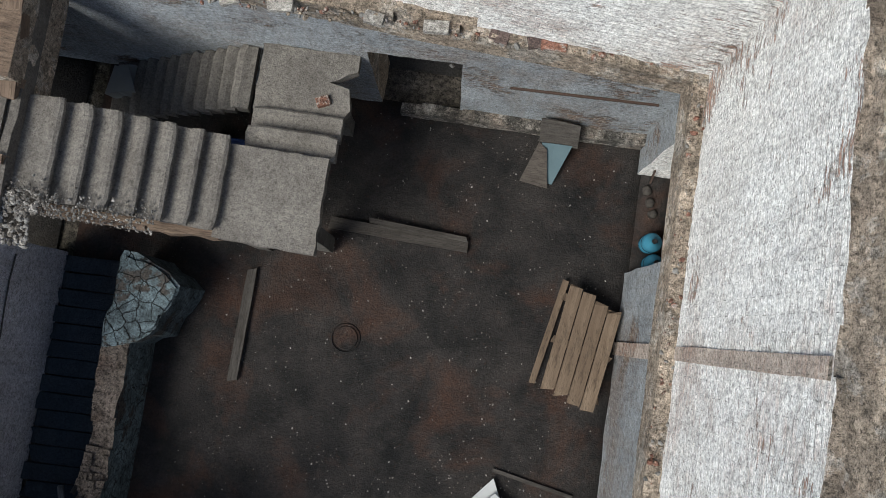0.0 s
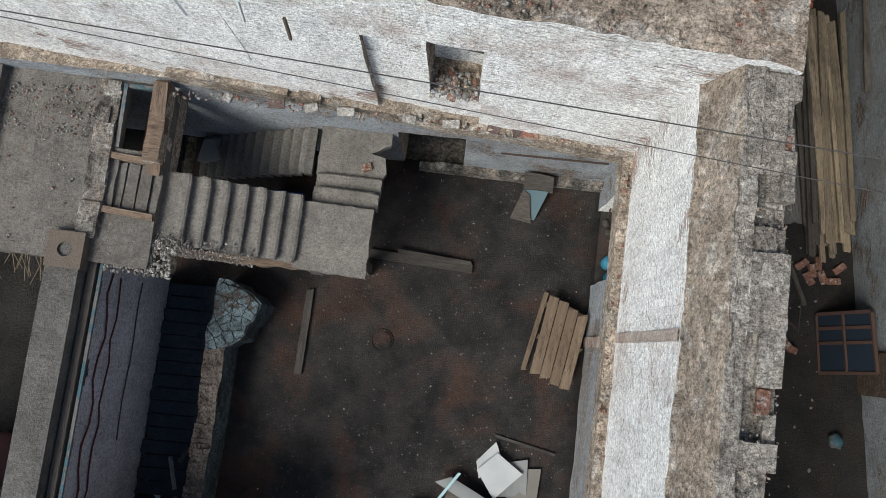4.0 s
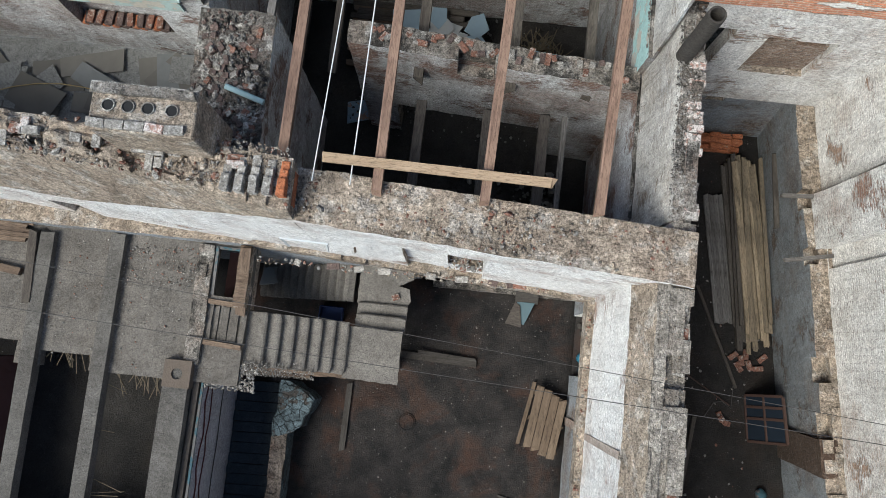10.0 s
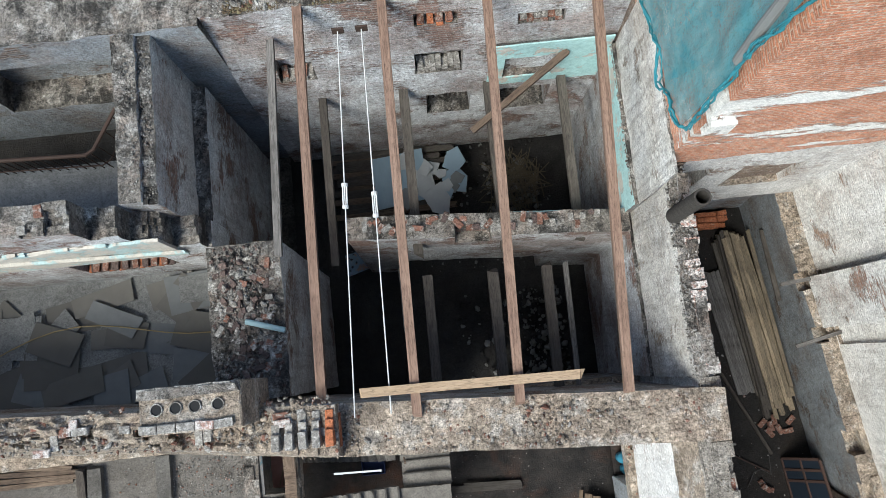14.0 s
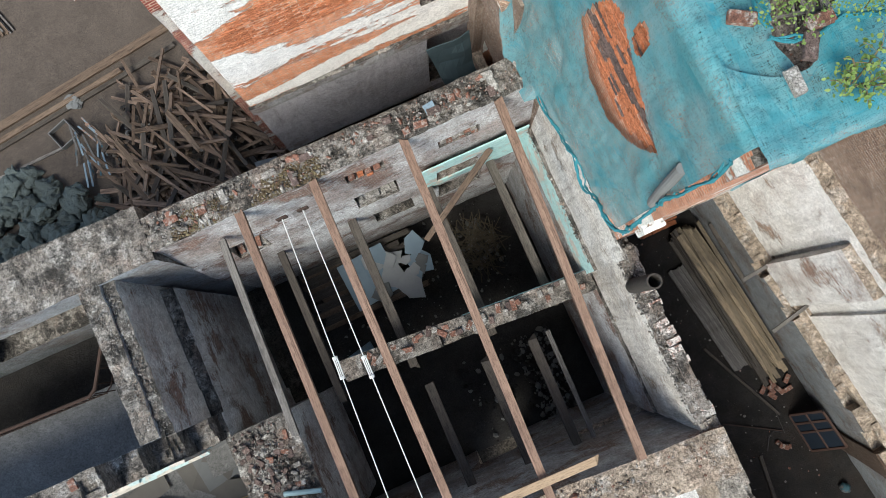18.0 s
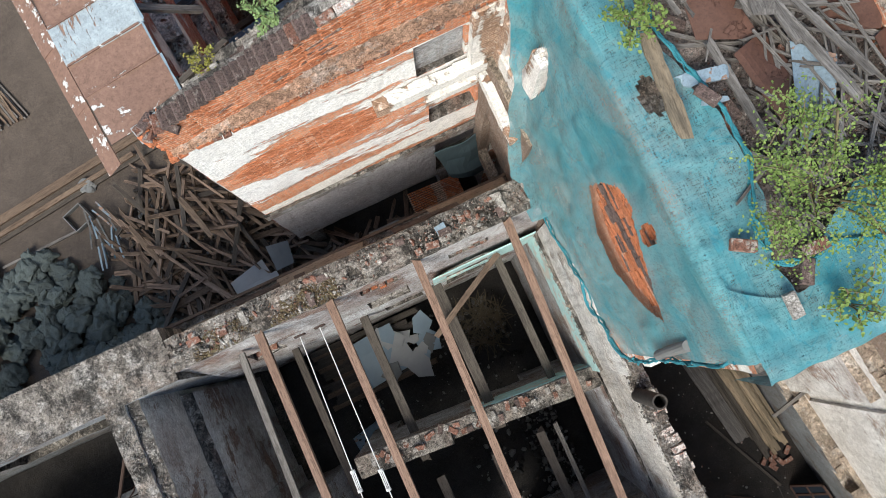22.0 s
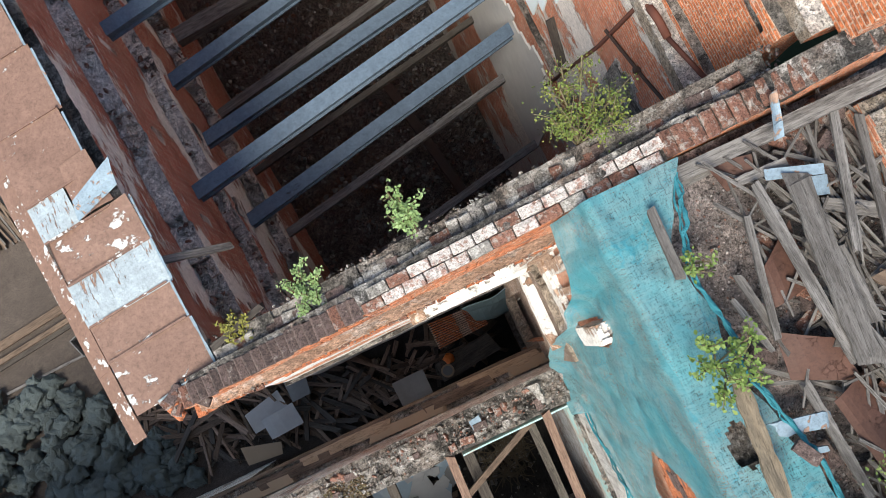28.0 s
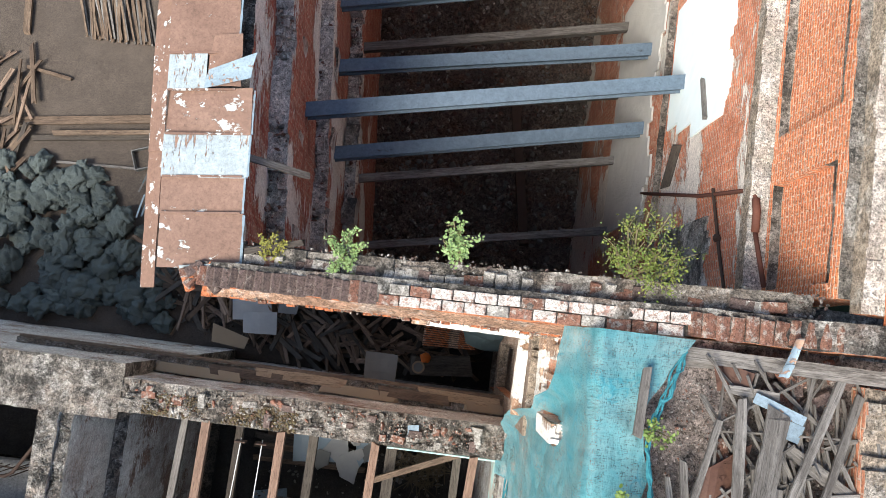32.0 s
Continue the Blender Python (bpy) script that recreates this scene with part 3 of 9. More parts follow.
def netting():
    """Woven scaffold netting in overlapping widths: fine threads, thin see-through parts, darker where folds double it."""
    s = Shade("net_teal", 0.7)
    axes = s.t.nodes.new("ShaderNodeSeparateXYZ")
    s.link(s.pos, axes.inputs[0])
    along = s.math("ADD", s.math("ADD", axes.outputs[0], axes.outputs[2]), s.math("MULTIPLY", axes.outputs[1], 0.12))
    width = s.ramp(s.math("DIVIDE", s.math("SUBTRACT", along, 10.0), 10.0), [(0.0, 0.4), (0.22, 0.0), (0.40, 0.6), (0.52, 0.1), (0.60, 0.95), (0.655, 0.2), (0.69, 0.7), (0.73, 1.0), (0.765, 0.1), (0.80, 0.15), (0.818, 1.0), (0.832, 0.2), (0.848, 0.8), (0.866, 0.0), (0.884, 0.9), (0.91, 0.3)], "CONSTANT")
    lap = s.math("ADD", axes.outputs[1], s.math("MULTIPLY", axes.outputs[2], 0.22))
    lapped = s.ramp(s.math("DIVIDE", s.math("SUBTRACT", lap, 9.0), 8.0), [(0.0, 0.0), (0.16, 0.75), (0.24, 0.1), (0.335, 0.6), (0.375, 0.0), (0.46, 0.9), (0.50, 0.25), (0.585, 0.7), (0.64, 0.05), (0.72, 0.6)], "CONSTANT")
    width = s.math("MAXIMUM", s.math("MULTIPLY", width, 0.8), s.math("MULTIPLY", lapped, 0.7))
    thin = s.ramp(s.noise(0.75, 6, 0.6, None, 0.6), [(0.40, 0.0), (0.60, 1.0)])
    crease = s.math("ABSOLUTE", s.math("SUBTRACT", s.noise(1.5, 4, 0.55, s.scaled(s.pos, (1.0, 0.55, 0.7)), 0.9), 0.5), 0)
    double = s.ramp(crease, [(0.002, 0.7), (0.012, 0.0)])
    col = s.mix(width, (0.115, 0.300, 0.325), (0.022, 0.165, 0.200))
    col = s.mix(s.math("MULTIPLY", thin, 0.5), col, (0.27, 0.36, 0.36))
    thread = s.noise(105, 3, 0.8, s.scaled(s.pos, (1.0, 0.10, 1.0)), 0.3)
    weave = s.noise(105, 3, 0.8, s.scaled(s.pos, (0.14, 1.0, 0.14)), 0.3)
    both = s.math("ADD", thread, weave)
    streak = s.ramp(s.noise(5.0, 7, 0.75, s.scaled(s.pos, (0.5, 2.6, 0.22)), 0.4), [(0.42, 0.0), (0.60, 1.0)])
    col = s.mix(s.ramp(both, [(0.82, 0.5), (1.0, 0.0)]), col, (0.016, 0.12, 0.15))
    col = s.mix(s.ramp(both, [(1.03, 0.0), (1.18, 0.5)]), col, (0.30, 0.42, 0.43))
    col = s.mix(s.math("MULTIPLY", streak, 0.4), col, (0.04, 0.20, 0.24))
    col = s.mix(s.math("MULTIPLY", double, 0.8), col, (0.010, 0.20, 0.265))
    gap = s.ramp(both, [(0.82, 0.60), (1.08, 0.86)])
    gap = s.math("SUBTRACT", gap, s.math("MULTIPLY", thin, 0.24))
    gap = s.math("ADD", gap, s.math("MULTIPLY", width, 0.26))
    gap = s.math("MINIMUM", s.math("MAXIMUM", gap, s.math("MULTIPLY", double, 0.93)), 0.96)
    folds = s.noise(2.2, 6, 0.6, s.scaled(s.pos, (1.0, 0.5, 1.0)), 0.4)
    m = s.done(col, s.math("ADD", s.math("MULTIPLY", both, 0.12), folds), 0.05)
    s.link(gap, s.b.inputs["Alpha"])
    return m


NET = netting()
BUNCHED = simple("net_bunched", (0.012, 0.15, 0.195), (0.06, 0.26, 0.30), 0.8, 14, 0.03)


# ---- builders ----
def part(name, bm, material, parent=None, label="", smooth=False):
    """Links a bmesh as one mesh object, under a thing or a part where one is given."""
    me = bpy.data.meshes.new(name)
    bm.normal_update()
    bm.to_mesh(me)
    bm.free()
    for m in material if isinstance(material, (list, tuple)) else (material,):
        me.materials.append(m)
    if smooth:
        me.polygons.foreach_set("use_smooth", [True] * len(me.polygons))
    ob = new(name, me)
    if parent is not None:
        ob.parent = parent
    if label:
        ob["label"] = label
    return ob


def thing(name, label, category, m=None, group=""):
    ob = new(name)
    if m is not None:
        ob.matrix_world = m
    return tagged(ob, label, category, group)


def mesh_of(name, bm, material, smooth=False):
    me = bpy.data.meshes.new(name)
    bm.normal_update()
    bm.to_mesh(me)
    bm.free()
    for m in material if isinstance(material, (list, tuple)) else (material,):
        me.materials.append(m)
    if smooth:
        me.polygons.foreach_set("use_smooth", [True] * len(me.polygons))
    return me


def laid(name, me, m, label="", category="", group="", parent=None):
    ob = new(name, me)
    if parent is not None:
        ob.parent = parent
    ob.matrix_basis = m
    return tagged(ob, label, category, group)


def slab_bm(x0, x1, y0, y1, z0, z1, bevel=0.0, bm=None):
    """A box with chamfered edges."""
    bm = bm or bmesh.new()
    r = bmesh.ops.create_cube(bm, size=1.0, matrix=Matrix.Translation(((x0 + x1) / 2, (y0 + y1) / 2, (z0 + z1) / 2)) @ Matrix.Diagonal((x1 - x0, y1 - y0, z1 - z0, 1)))
    if bevel:
        vs = set(r["verts"])
        bmesh.ops.bevel(bm, geom=[e for e in bm.edges if e.verts[0] in vs and e.verts[1] in vs], offset=bevel, segments=1, affect="EDGES")
    return bm


def rough_bar(length, width, thick, seed, cuts=6, bow=0.01, chip=0.15):
    """A worn board or beam along x, from 0 to length: bowed, with uneven ends and edges."""
    rnd = random.Random(seed)
    bm = bmesh.new()
    rings = []
    for i in range(cuts + 1):
        x = length * i / cuts
        w = width * (1 - chip * rnd.random() * (0.6 if 0 < i < cuts else 1.0)) / 2
        t = thick * (1 - 0.5 * chip * rnd.random()) / 2
        dy, dz = bow * length * 0.3 * math.sin(2.4 * i / cuts + seed), bow * length * 0.25 * math.sin(3.0 * i / cuts + seed * 1.7)
        ends = [(-w, -t), (w, -t), (w, t), (-w, t)]
        rings.append([bm.verts.new((x + (rnd.uniform(-0.35, 0.35) * width if i in (0, cuts) else 0), a + dy, b + dz)) for a, b in ends])
    for a, b in zip(rings, rings[1:]):
        for k in range(4):
            bm.faces.new((a[k], a[(k + 1) % 4], b[(k + 1) % 4], b[k]))
    bm.faces.new(rings[0][::-1])
    bm.faces.new(rings[-1])
    return bm


def between(p, q, up=(0, 0, 1)):
    """The pose that lays a bar along x from p to q."""
    p, q = Vector(p), Vector(q)
    x = (q - p).normalized()
    y = Vector(up).cross(x)
    y = y.normalized() if y.length > 1e-4 else Vector((0, 1, 0))
    z = x.cross(y)
    return Matrix.Translation(p) @ Matrix((x, y, z)).transposed().to_4x4()


def bar(name, p, q, width, thick, material, label="", category="", group="", parent=None, seed=1, bow=0.004, chip=0.12, cuts=6):
    length = (Vector(q) - Vector(p)).length
    me = mesh_of(name, rough_bar(length, width, thick, seed, cuts, bow, chip), material)
    return laid(name, me, between(p, q), label, category, group, parent)


def tube_bm(points, radius, sides=8, bm=None):
    bm = bm or bmesh.new()
    pts = [Vector(p) for p in points]
    rings = []
    for i, p in enumerate(pts):
        d = (pts[min(i + 1, len(pts) - 1)] - pts[max(i - 1, 0)]).normalized()
        side = d.cross(Vector((0, 0, 1)))
        side = side.normalized() if side.length > 1e-3 else Vector((1, 0, 0))
        up = side.cross(d)
        rings.append([bm.verts.new(p + radius * (math.cos(a) * side + math.sin(a) * up)) for a in (2 * math.pi * k / sides for k in range(sides))])
    for a, b in zip(rings, rings[1:]):
        for k in range(sides):
            bm.faces.new((a[k], a[(k + 1) % sides], b[(k + 1) % sides], b[k]))
    bm.faces.new(rings[0][::-1])
    bm.faces.new(rings[-1])
    return bm


def sag(p, q, drop, n=14):
    p, q = Vector(p), Vector(q)
    return [p.lerp(q, i / n) - Vector((0, 0, drop * 4 * (i / n) * (1 - i / n))) for i in range(n + 1)]


def lump_bm(radius, seed, squash=0.75, sub=2, amount=0.35):
    bm = bmesh.new()
    bmesh.ops.create_icosphere(bm, subdivisions=sub, radius=radius)
    for v in bm.verts:
        n = noise.noise(v.co * (1.6 / radius) + Vector((seed * 7.3, seed, 0)))
        k = 1 + amount * n + 0.5 * amount * noise.noise(v.co * (4.2 / radius) + Vector((seed, 3.1, 0)))
        v.co = Vector((v.co.x * k, v.co.y * k, v.co.z * k * squash))
    return bm


def sheet_bm(pts, thick=0.012, wave=0.02, cuts=5, seed=0):
    """A thin bent sheet over the four corners given."""
    a, b, c, d = (Vector(p) for p in pts)
    bm = bmesh.new()
    n = ((b - a).cross(d - a)).normalized()
    grid = [[[], []] for _ in range(cuts + 1)]
    for i in range(cuts + 1):
        for j in range(cuts + 1):
            p = a.lerp(b, i / cuts).lerp(d.lerp(c, i / cuts), j / cuts)
            p = p + n * wave * (noise.noise(p * 1.7 + Vector((seed, 0, 0))) + 0.6 * math.sin(3 * i / cuts + seed))
            grid[i][0].append(bm.verts.new(p))
            grid[i][1].append(bm.verts.new(p - n * thick))
    for i in range(cuts):
        for j in range(cuts):
            t, u = grid[i][0], grid[i + 1][0]
            bm.faces.new((t[j], u[j], u[j + 1], t[j + 1]))
            t, u = grid[i][1], grid[i + 1][1]
            bm.faces.new((t[j + 1], u[j + 1], u[j], t[j]))
    loop = [(i, 0) for i in range(cuts)] + [(cuts, j) for j in range(cuts)] + [(i, cuts) for i in range(cuts, 0, -1)] + [(0, j) for j in range(cuts, 0, -1)]
    for (i, j), (k, l) in zip(loop, loop[1:] + loop[:1]):
        bm.faces.new((grid[k][0][l], grid[i][0][j], grid[i][1][j], grid[k][1][l]))
    return bm


def edges_of(a, b, step, extra=()):
    """Cut places from a to b at about the step, with the places in extra among them."""
    keys = sorted({a, b, *[e for e in extra if a < e < b]})
    out = []
    for p, q in zip(keys, keys[1:]):
        n = max(1, round((q - p) / step))
        out += [p + (q - p) * i / n for i in range(n)]
    return out + [b]


def masonry(name, x0, x1, y0, y1, z0, z1, mats, holes=(), rag=0.25, step=0.13, fine=0.035, crown=0.5, amp=0.018, wide=0.12, seed=0, tall=None, shape=None, label="", low=0.35, broken=0.0):
    """A ruined wall as a block of courses: openings are cut through it, its crown is ragged, its faces uneven.
    mats: top and side materials, or a dict by side; holes: (x0, x1, y0, y1, z0, z1) to leave out; shape bends the finished points."""
    ex = [h[0] for h in holes] + [h[1] for h in holes]
    ey = [h[2] for h in holes] + [h[3] for h in holes]
    ez = [h[4] for h in holes] + [h[5] for h in holes]
    top = max(z0, z1 - crown)
    xs = edges_of(x0, x1, step if x1 - x0 > y1 - y0 else wide, ex)
    ys = edges_of(y0, y1, step if y1 - y0 > x1 - x0 else wide, ey)
    zs = (edges_of(z0, top, low, ez)[:-1] if top > z0 else []) + edges_of(top, z1, fine, ez)
    nx, ny, nz = len(xs) - 1, len(ys) - 1, len(zs) - 1
    solid = np.ones((nx + 2, ny + 2, nz + 2), bool)
    solid[0], solid[-1], solid[:, 0], solid[:, -1], solid[:, :, 0], solid[:, :, -1] = (False,) * 6
    for i in range(nx):
        for j in range(ny):
            cx, cy = (xs[i] + xs[i + 1]) / 2, (ys[j] + ys[j + 1]) / 2
            n = noise.noise(Vector((cx * 0.9 + seed, cy * 1.4, seed * 3.3))) + 0.7 * noise.noise(Vector((cx * 3.1, cy * 3.4 + seed, 1.7)))
            h = (tall(cx, cy) if tall else z1) - rag * max(0.0, n + 0.15)
            for k in range(nz):
                cz = (zs[k] + zs[k + 1]) / 2
                if cz > h:
                    solid[i + 1, j + 1, k + 1] = False
                for h0, h1, h2, h3, h4, h5 in holes:
                    if h0 < cx < h1 and h2 < cy < h3 and h4 < cz < h5:
                        solid[i + 1, j + 1, k + 1] = False
    if isinstance(mats, dict):
        sides = mats
    else:
        sides = {"top": mats[0], "s": mats[1], "n": mats[1], "e": mats[1], "w": mats[1]}
    slots = []
    for m in sides.values():
        if m not in slots:
            slots.append(m)
    index = {k: slots.index(m) for k, m in sides.items()}
    index["bot"] = index["s"]
    verts, faces, mat, seen = [], [], [], {}

    def vert(i, j, k):
        if (i, j, k) not in seen:
            p = Vector((xs[i], ys[j], zs[k]))
            d = noise.noise_vector(p * 1.3 + Vector((seed, 0, 0))) * amp + noise.noise_vector(p * 5.3 + Vector((0, seed, 0))) * amp
            crowned = k == nz or (0 < k and zs[k] > top)
            side = min(1.0, 0.014 / amp)
            d = Vector((d.x * side, d.y * side, d.z * (1.7 if crowned else side)))
            if zs[k] <= z0 + 1e-6:
                d.z = 0
            p = p + d
            seen[(i, j, k)] = len(verts)
            verts.append(shape(p) if shape else p)
        return seen[(i, j, k)]

    for i in range(nx):
        for j in range(ny):
            for k in range(nz):
                if not solid[i + 1, j + 1, k + 1]:
                    continue
                for side, (a, b, c), quad in (
                    ("w", (-1, 0, 0), ((0, 0, 0), (0, 0, 1), (0, 1, 1), (0, 1, 0))),
                    ("e", (1, 0, 0), ((1, 0, 0), (1, 1, 0), (1, 1, 1), (1, 0, 1))),
                    ("s", (0, -1, 0), ((0, 0, 0), (1, 0, 0), (1, 0, 1), (0, 0, 1))),
                    ("n", (0, 1, 0), ((0, 1, 0), (0, 1, 1), (1, 1, 1), (1, 1, 0))),
                    ("bot", (0, 0, -1), ((0, 0, 0), (0, 1, 0), (1, 1, 0), (1, 0, 0))),
                    ("top", (0, 0, 1), ((0, 0, 1), (1, 0, 1), (1, 1, 1), (0, 1, 1))),
                ):
                    if solid[i + 1 + a, j + 1 + b, k + 1 + c]:
                        continue
                    if side == "bot" and k == 0 and z0 <= 0.01:
                        continue
                    faces.append([vert(i + q[0], j + q[1], k + q[2]) for q in quad])
                    inner = {"w": i > 0, "e": i < nx - 1, "s": j > 0, "n": j < ny - 1}.get(side, False)
                    mat.append(index["top"] if inner and zs[k] >= top - 1e-6 else index[side])
    me = bpy.data.meshes.new(name)
    me.from_pydata(verts, [], faces)
    for m in slots:
        me.materials.append(m)
    me.polygons.foreach_set("material_index", mat)
    me.update()
    ob = new(name, me)
    return tagged(ob, label, "wall", kind="structure")


def floor_sheet(name, x0, x1, y0, y1, z, material, step=0.35, amp=0.02, thick=0.03, label=""):
    xs, ys = edges_of(x0, x1, step), edges_of(y0, y1, step)
    bm = bmesh.new()
    rows = []
    for x in xs:
        rows.append([bm.verts.new((x, y, z + amp * (noise.noise(Vector((x * 0.8, y * 0.8, z))) + 0.5 * noise.noise(Vector((x * 3, y * 3, z)))))) for y in ys])
    for a, b in zip(rows, rows[1:]):
        for j in range(len(ys) - 1):
            bm.faces.new((a[j], b[j], b[j + 1], a[j + 1]))
    edge = [e for e in bm.edges if e.is_boundary]
    r = bmesh.ops.extrude_edge_only(bm, edges=edge)
    for v in r["geom"]:
        if isinstance(v, bmesh.types.BMVert):
            v.co.z = z - thick - amp
    return tagged(part(name, bm, material, None, label, True), kind="structure")


# ---- ground and floors ----
bm = bmesh.new()
bmesh.ops.create_grid(bm, x_segments=40, y_segments=40, size=90.0)
for v in bm.verts:
    v.co.z = -0.06
tagged(part("ground", bm, GROUND), "bare earth round the ruined buildings", "ground", kind="structure")
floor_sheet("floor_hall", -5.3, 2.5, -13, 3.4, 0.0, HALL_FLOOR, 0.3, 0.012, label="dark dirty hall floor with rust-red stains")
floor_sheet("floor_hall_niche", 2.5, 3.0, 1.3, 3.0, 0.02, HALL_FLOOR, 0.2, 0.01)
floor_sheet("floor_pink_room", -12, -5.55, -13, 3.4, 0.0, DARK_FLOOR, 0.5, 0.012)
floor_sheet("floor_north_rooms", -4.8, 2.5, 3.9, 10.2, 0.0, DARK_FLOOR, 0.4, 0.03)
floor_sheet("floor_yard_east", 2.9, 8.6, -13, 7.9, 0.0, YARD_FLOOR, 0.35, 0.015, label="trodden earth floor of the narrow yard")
floor_sheet("floor_yard_north", -22, -2.2, 11.1, 34, 0.0, SAND_FLOOR, 0.5, 0.012, label="smooth brown earth floor of the back yard")
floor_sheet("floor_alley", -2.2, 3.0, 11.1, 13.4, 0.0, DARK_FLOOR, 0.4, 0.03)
floor_sheet("floor_gable_house", -3.0, 5.0, 13.4, 32, 0.2, DEEP_RUBBLE, 0.22, 0.16, label="dark rubble-strewn floor deep inside the roofless house")

# ---- hall ----
def askew(p):
    """The cross wall is not square to the hall: it draws back towards the west."""
    return Vector((p.x, p.y + 0.065 * (1.6 - p.x), p.z))


def lime_top(x):
    """Height at which the limewash of the western stretch ends and the broken core begins."""
    return 5.6 + 1.9 * max(0.0, min(1.0, (x + 7.0) / 3.7))


def scar_low(p):
    k = (lime_top(p.x) - 3.16) / (7.0 - 3.16)
    return askew(Vector((p.x, p.y, 3.16 + (p.z - 3.16) * k)))


def scar_high(p):
    z = lime_top(p.x) + (p.z - 7.0) * (8.0 - lime_top(p.x))
    back = max(0.0, min(1.0, (3.84 - p.y) / 0.8))
    return askew(Vector((p.x, p.y + back * 0.16 * (z - lime_top(p.x)), z)))


CROSS = {"top": TOP_TAN, "s": WHITE_HALL, "n": GREY_OLD, "e": TOP_TAN, "w": WHITE_HALL}
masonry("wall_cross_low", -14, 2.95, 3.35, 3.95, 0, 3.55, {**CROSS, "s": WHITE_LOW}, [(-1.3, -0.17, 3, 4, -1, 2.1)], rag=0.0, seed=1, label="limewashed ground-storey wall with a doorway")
masonry("wall_cross_up", -3.06, 2.95, 3.02, 3.84, 3.56, 7.55, CROSS, [(-0.70, -0.06, 2.9, 3.55, 4.75, 6.55), (-1.46, -0.76, 2.9, 3.13, 3.5, 6.4), (-0.76, -0.02, 2.9, 3.11, 3.5, 4.75)], rag=0.0, amp=0.042, wide=0.075, step=0.09, seed=2, shape=askew, label="limewashed upper wall with a broken sandy top and a small window")
masonry("wall_cross_west", -14, -3.06, 3.02, 3.84, 3.16, 7.0, {**CROSS, "e": WHITE_HALL}, [(-8.2, -7.6, 2.9, 3.3, 3.2, 5.6)], rag=0.0, seed=3, crown=0.0, step=0.14, wide=0.12, fine=0.2, amp=0.03, shape=scar_low, label="limewashed wall below a broken brick core")
masonry("wall_cross_west_core", -14, -3.06, 3.02, 3.84, 7.0, 8.0, {**CROSS, "s": TOP_TAN, "w": TOP_TAN}, rag=0.12, seed=63, crown=1.0, step=0.1, wide=0.085, fine=0.1, amp=0.05, shape=scar_high, label="broken sandy core of the wall with stepped brick top")
HALLE = {"top": TOP_TAN, "s": WHITE_HALL, "n": WHITE_HALL, "e": TOP_GREY, "w": WHITE_HALL}
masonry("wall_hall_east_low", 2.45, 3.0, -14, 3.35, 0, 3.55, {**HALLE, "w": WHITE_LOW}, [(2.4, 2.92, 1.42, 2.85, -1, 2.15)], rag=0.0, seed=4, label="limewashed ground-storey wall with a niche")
masonry("wall_hall_east_up", 2.2, 2.62, -14, 3.1, 3.56, 6.84, {**HALLE, "e": GREY_OLD}, rag=0.04, crown=0.3, amp=0.03, wide=0.075, step=0.09, seed=5, label="limewashed upper wall below a broken sandy core")
masonry("wall_hall_east_core", 2.24, 2.62, -14, 3.1, 6.8, 7.46, {**HALLE, "w": TOP_TAN, "top": TOP_DUST}, rag=0.0, crown=0.66, amp=0.03, wide=0.075, step=0.09, fine=0.08, seed=95, shape=lambda p: Vector((p.x + 0.30 * (p.z - 6.8) * max(0.0, 1 - (p.x - 2.24) / 0.3), p.y, p.z)), label="sandy sloping core of the wall")
masonry("wall_hall_east_outer", 2.62, 2.98, -14, 3.92, 3.56, 7.45, {**HALLE, "top": TOP_DUST, "n": TOP_GREY, "s": TOP_GREY}, rag=0.3, seed=6, crown=0.8, wide=0.12, step=0.25, fine=0.072, amp=0.012, label="broken grey brick skin along the wall")
masonry("ledge_north", -4.55, 2.24, 2.93, 3.30, 3.46, 3.86, (TOP_TAN, TOP_TAN), rag=0.1, seed=7, shape=askew, fine=0.1, wide=0.09, step=0.16, amp=0.03, label="crumbling ledge of the lost floor")
masonry("ledge_east", 2.06, 2.44, -14, 2.97, 3.46, 3.86, (TOP_TAN, TOP_TAN), rag=0.1, seed=8, fine=0.1, wide=0.09, step=0.16, amp=0.03, label="crumbling ledge of the lost floor")
masonry("wall_stripe", 2.186, 2.205, 0.29, 0.42, 3.86, 6.8, (TOP_TAN, STRIPE), rag=0, amp=0.006, seed=9)
masonry("wall_stripe_low", 2.42, 2.455, 0.27, 0.45, 0, 3.46, (TOP_TAN, STRIPE), rag=0, amp=0.006, seed=9)
masonry("plinth_north", -1.0, 2.45, 3.2, 3.36, 0.0, 0.28, (TOP_GREY, TOP_GREY), rag=0.18, seed=10, crown=0.28, step=0.3, wide=0.15, amp=0.03)
masonry("wall_south", -14, -2.6, -4.1, -3.45, 0, 2.95, (TOP_GREY, WHITE_LOW), rag=0.3, seed=11, label="broken low wall")
# Never in view: closes the hall so less light enters from the south.
masonry("wall_hall_south", -14, 8.6, -14.6, -14, 0, 7.4, (TOP_GREY, WHITE_HALL), rag=0.3, seed=12, step=0.6, low=0.8)

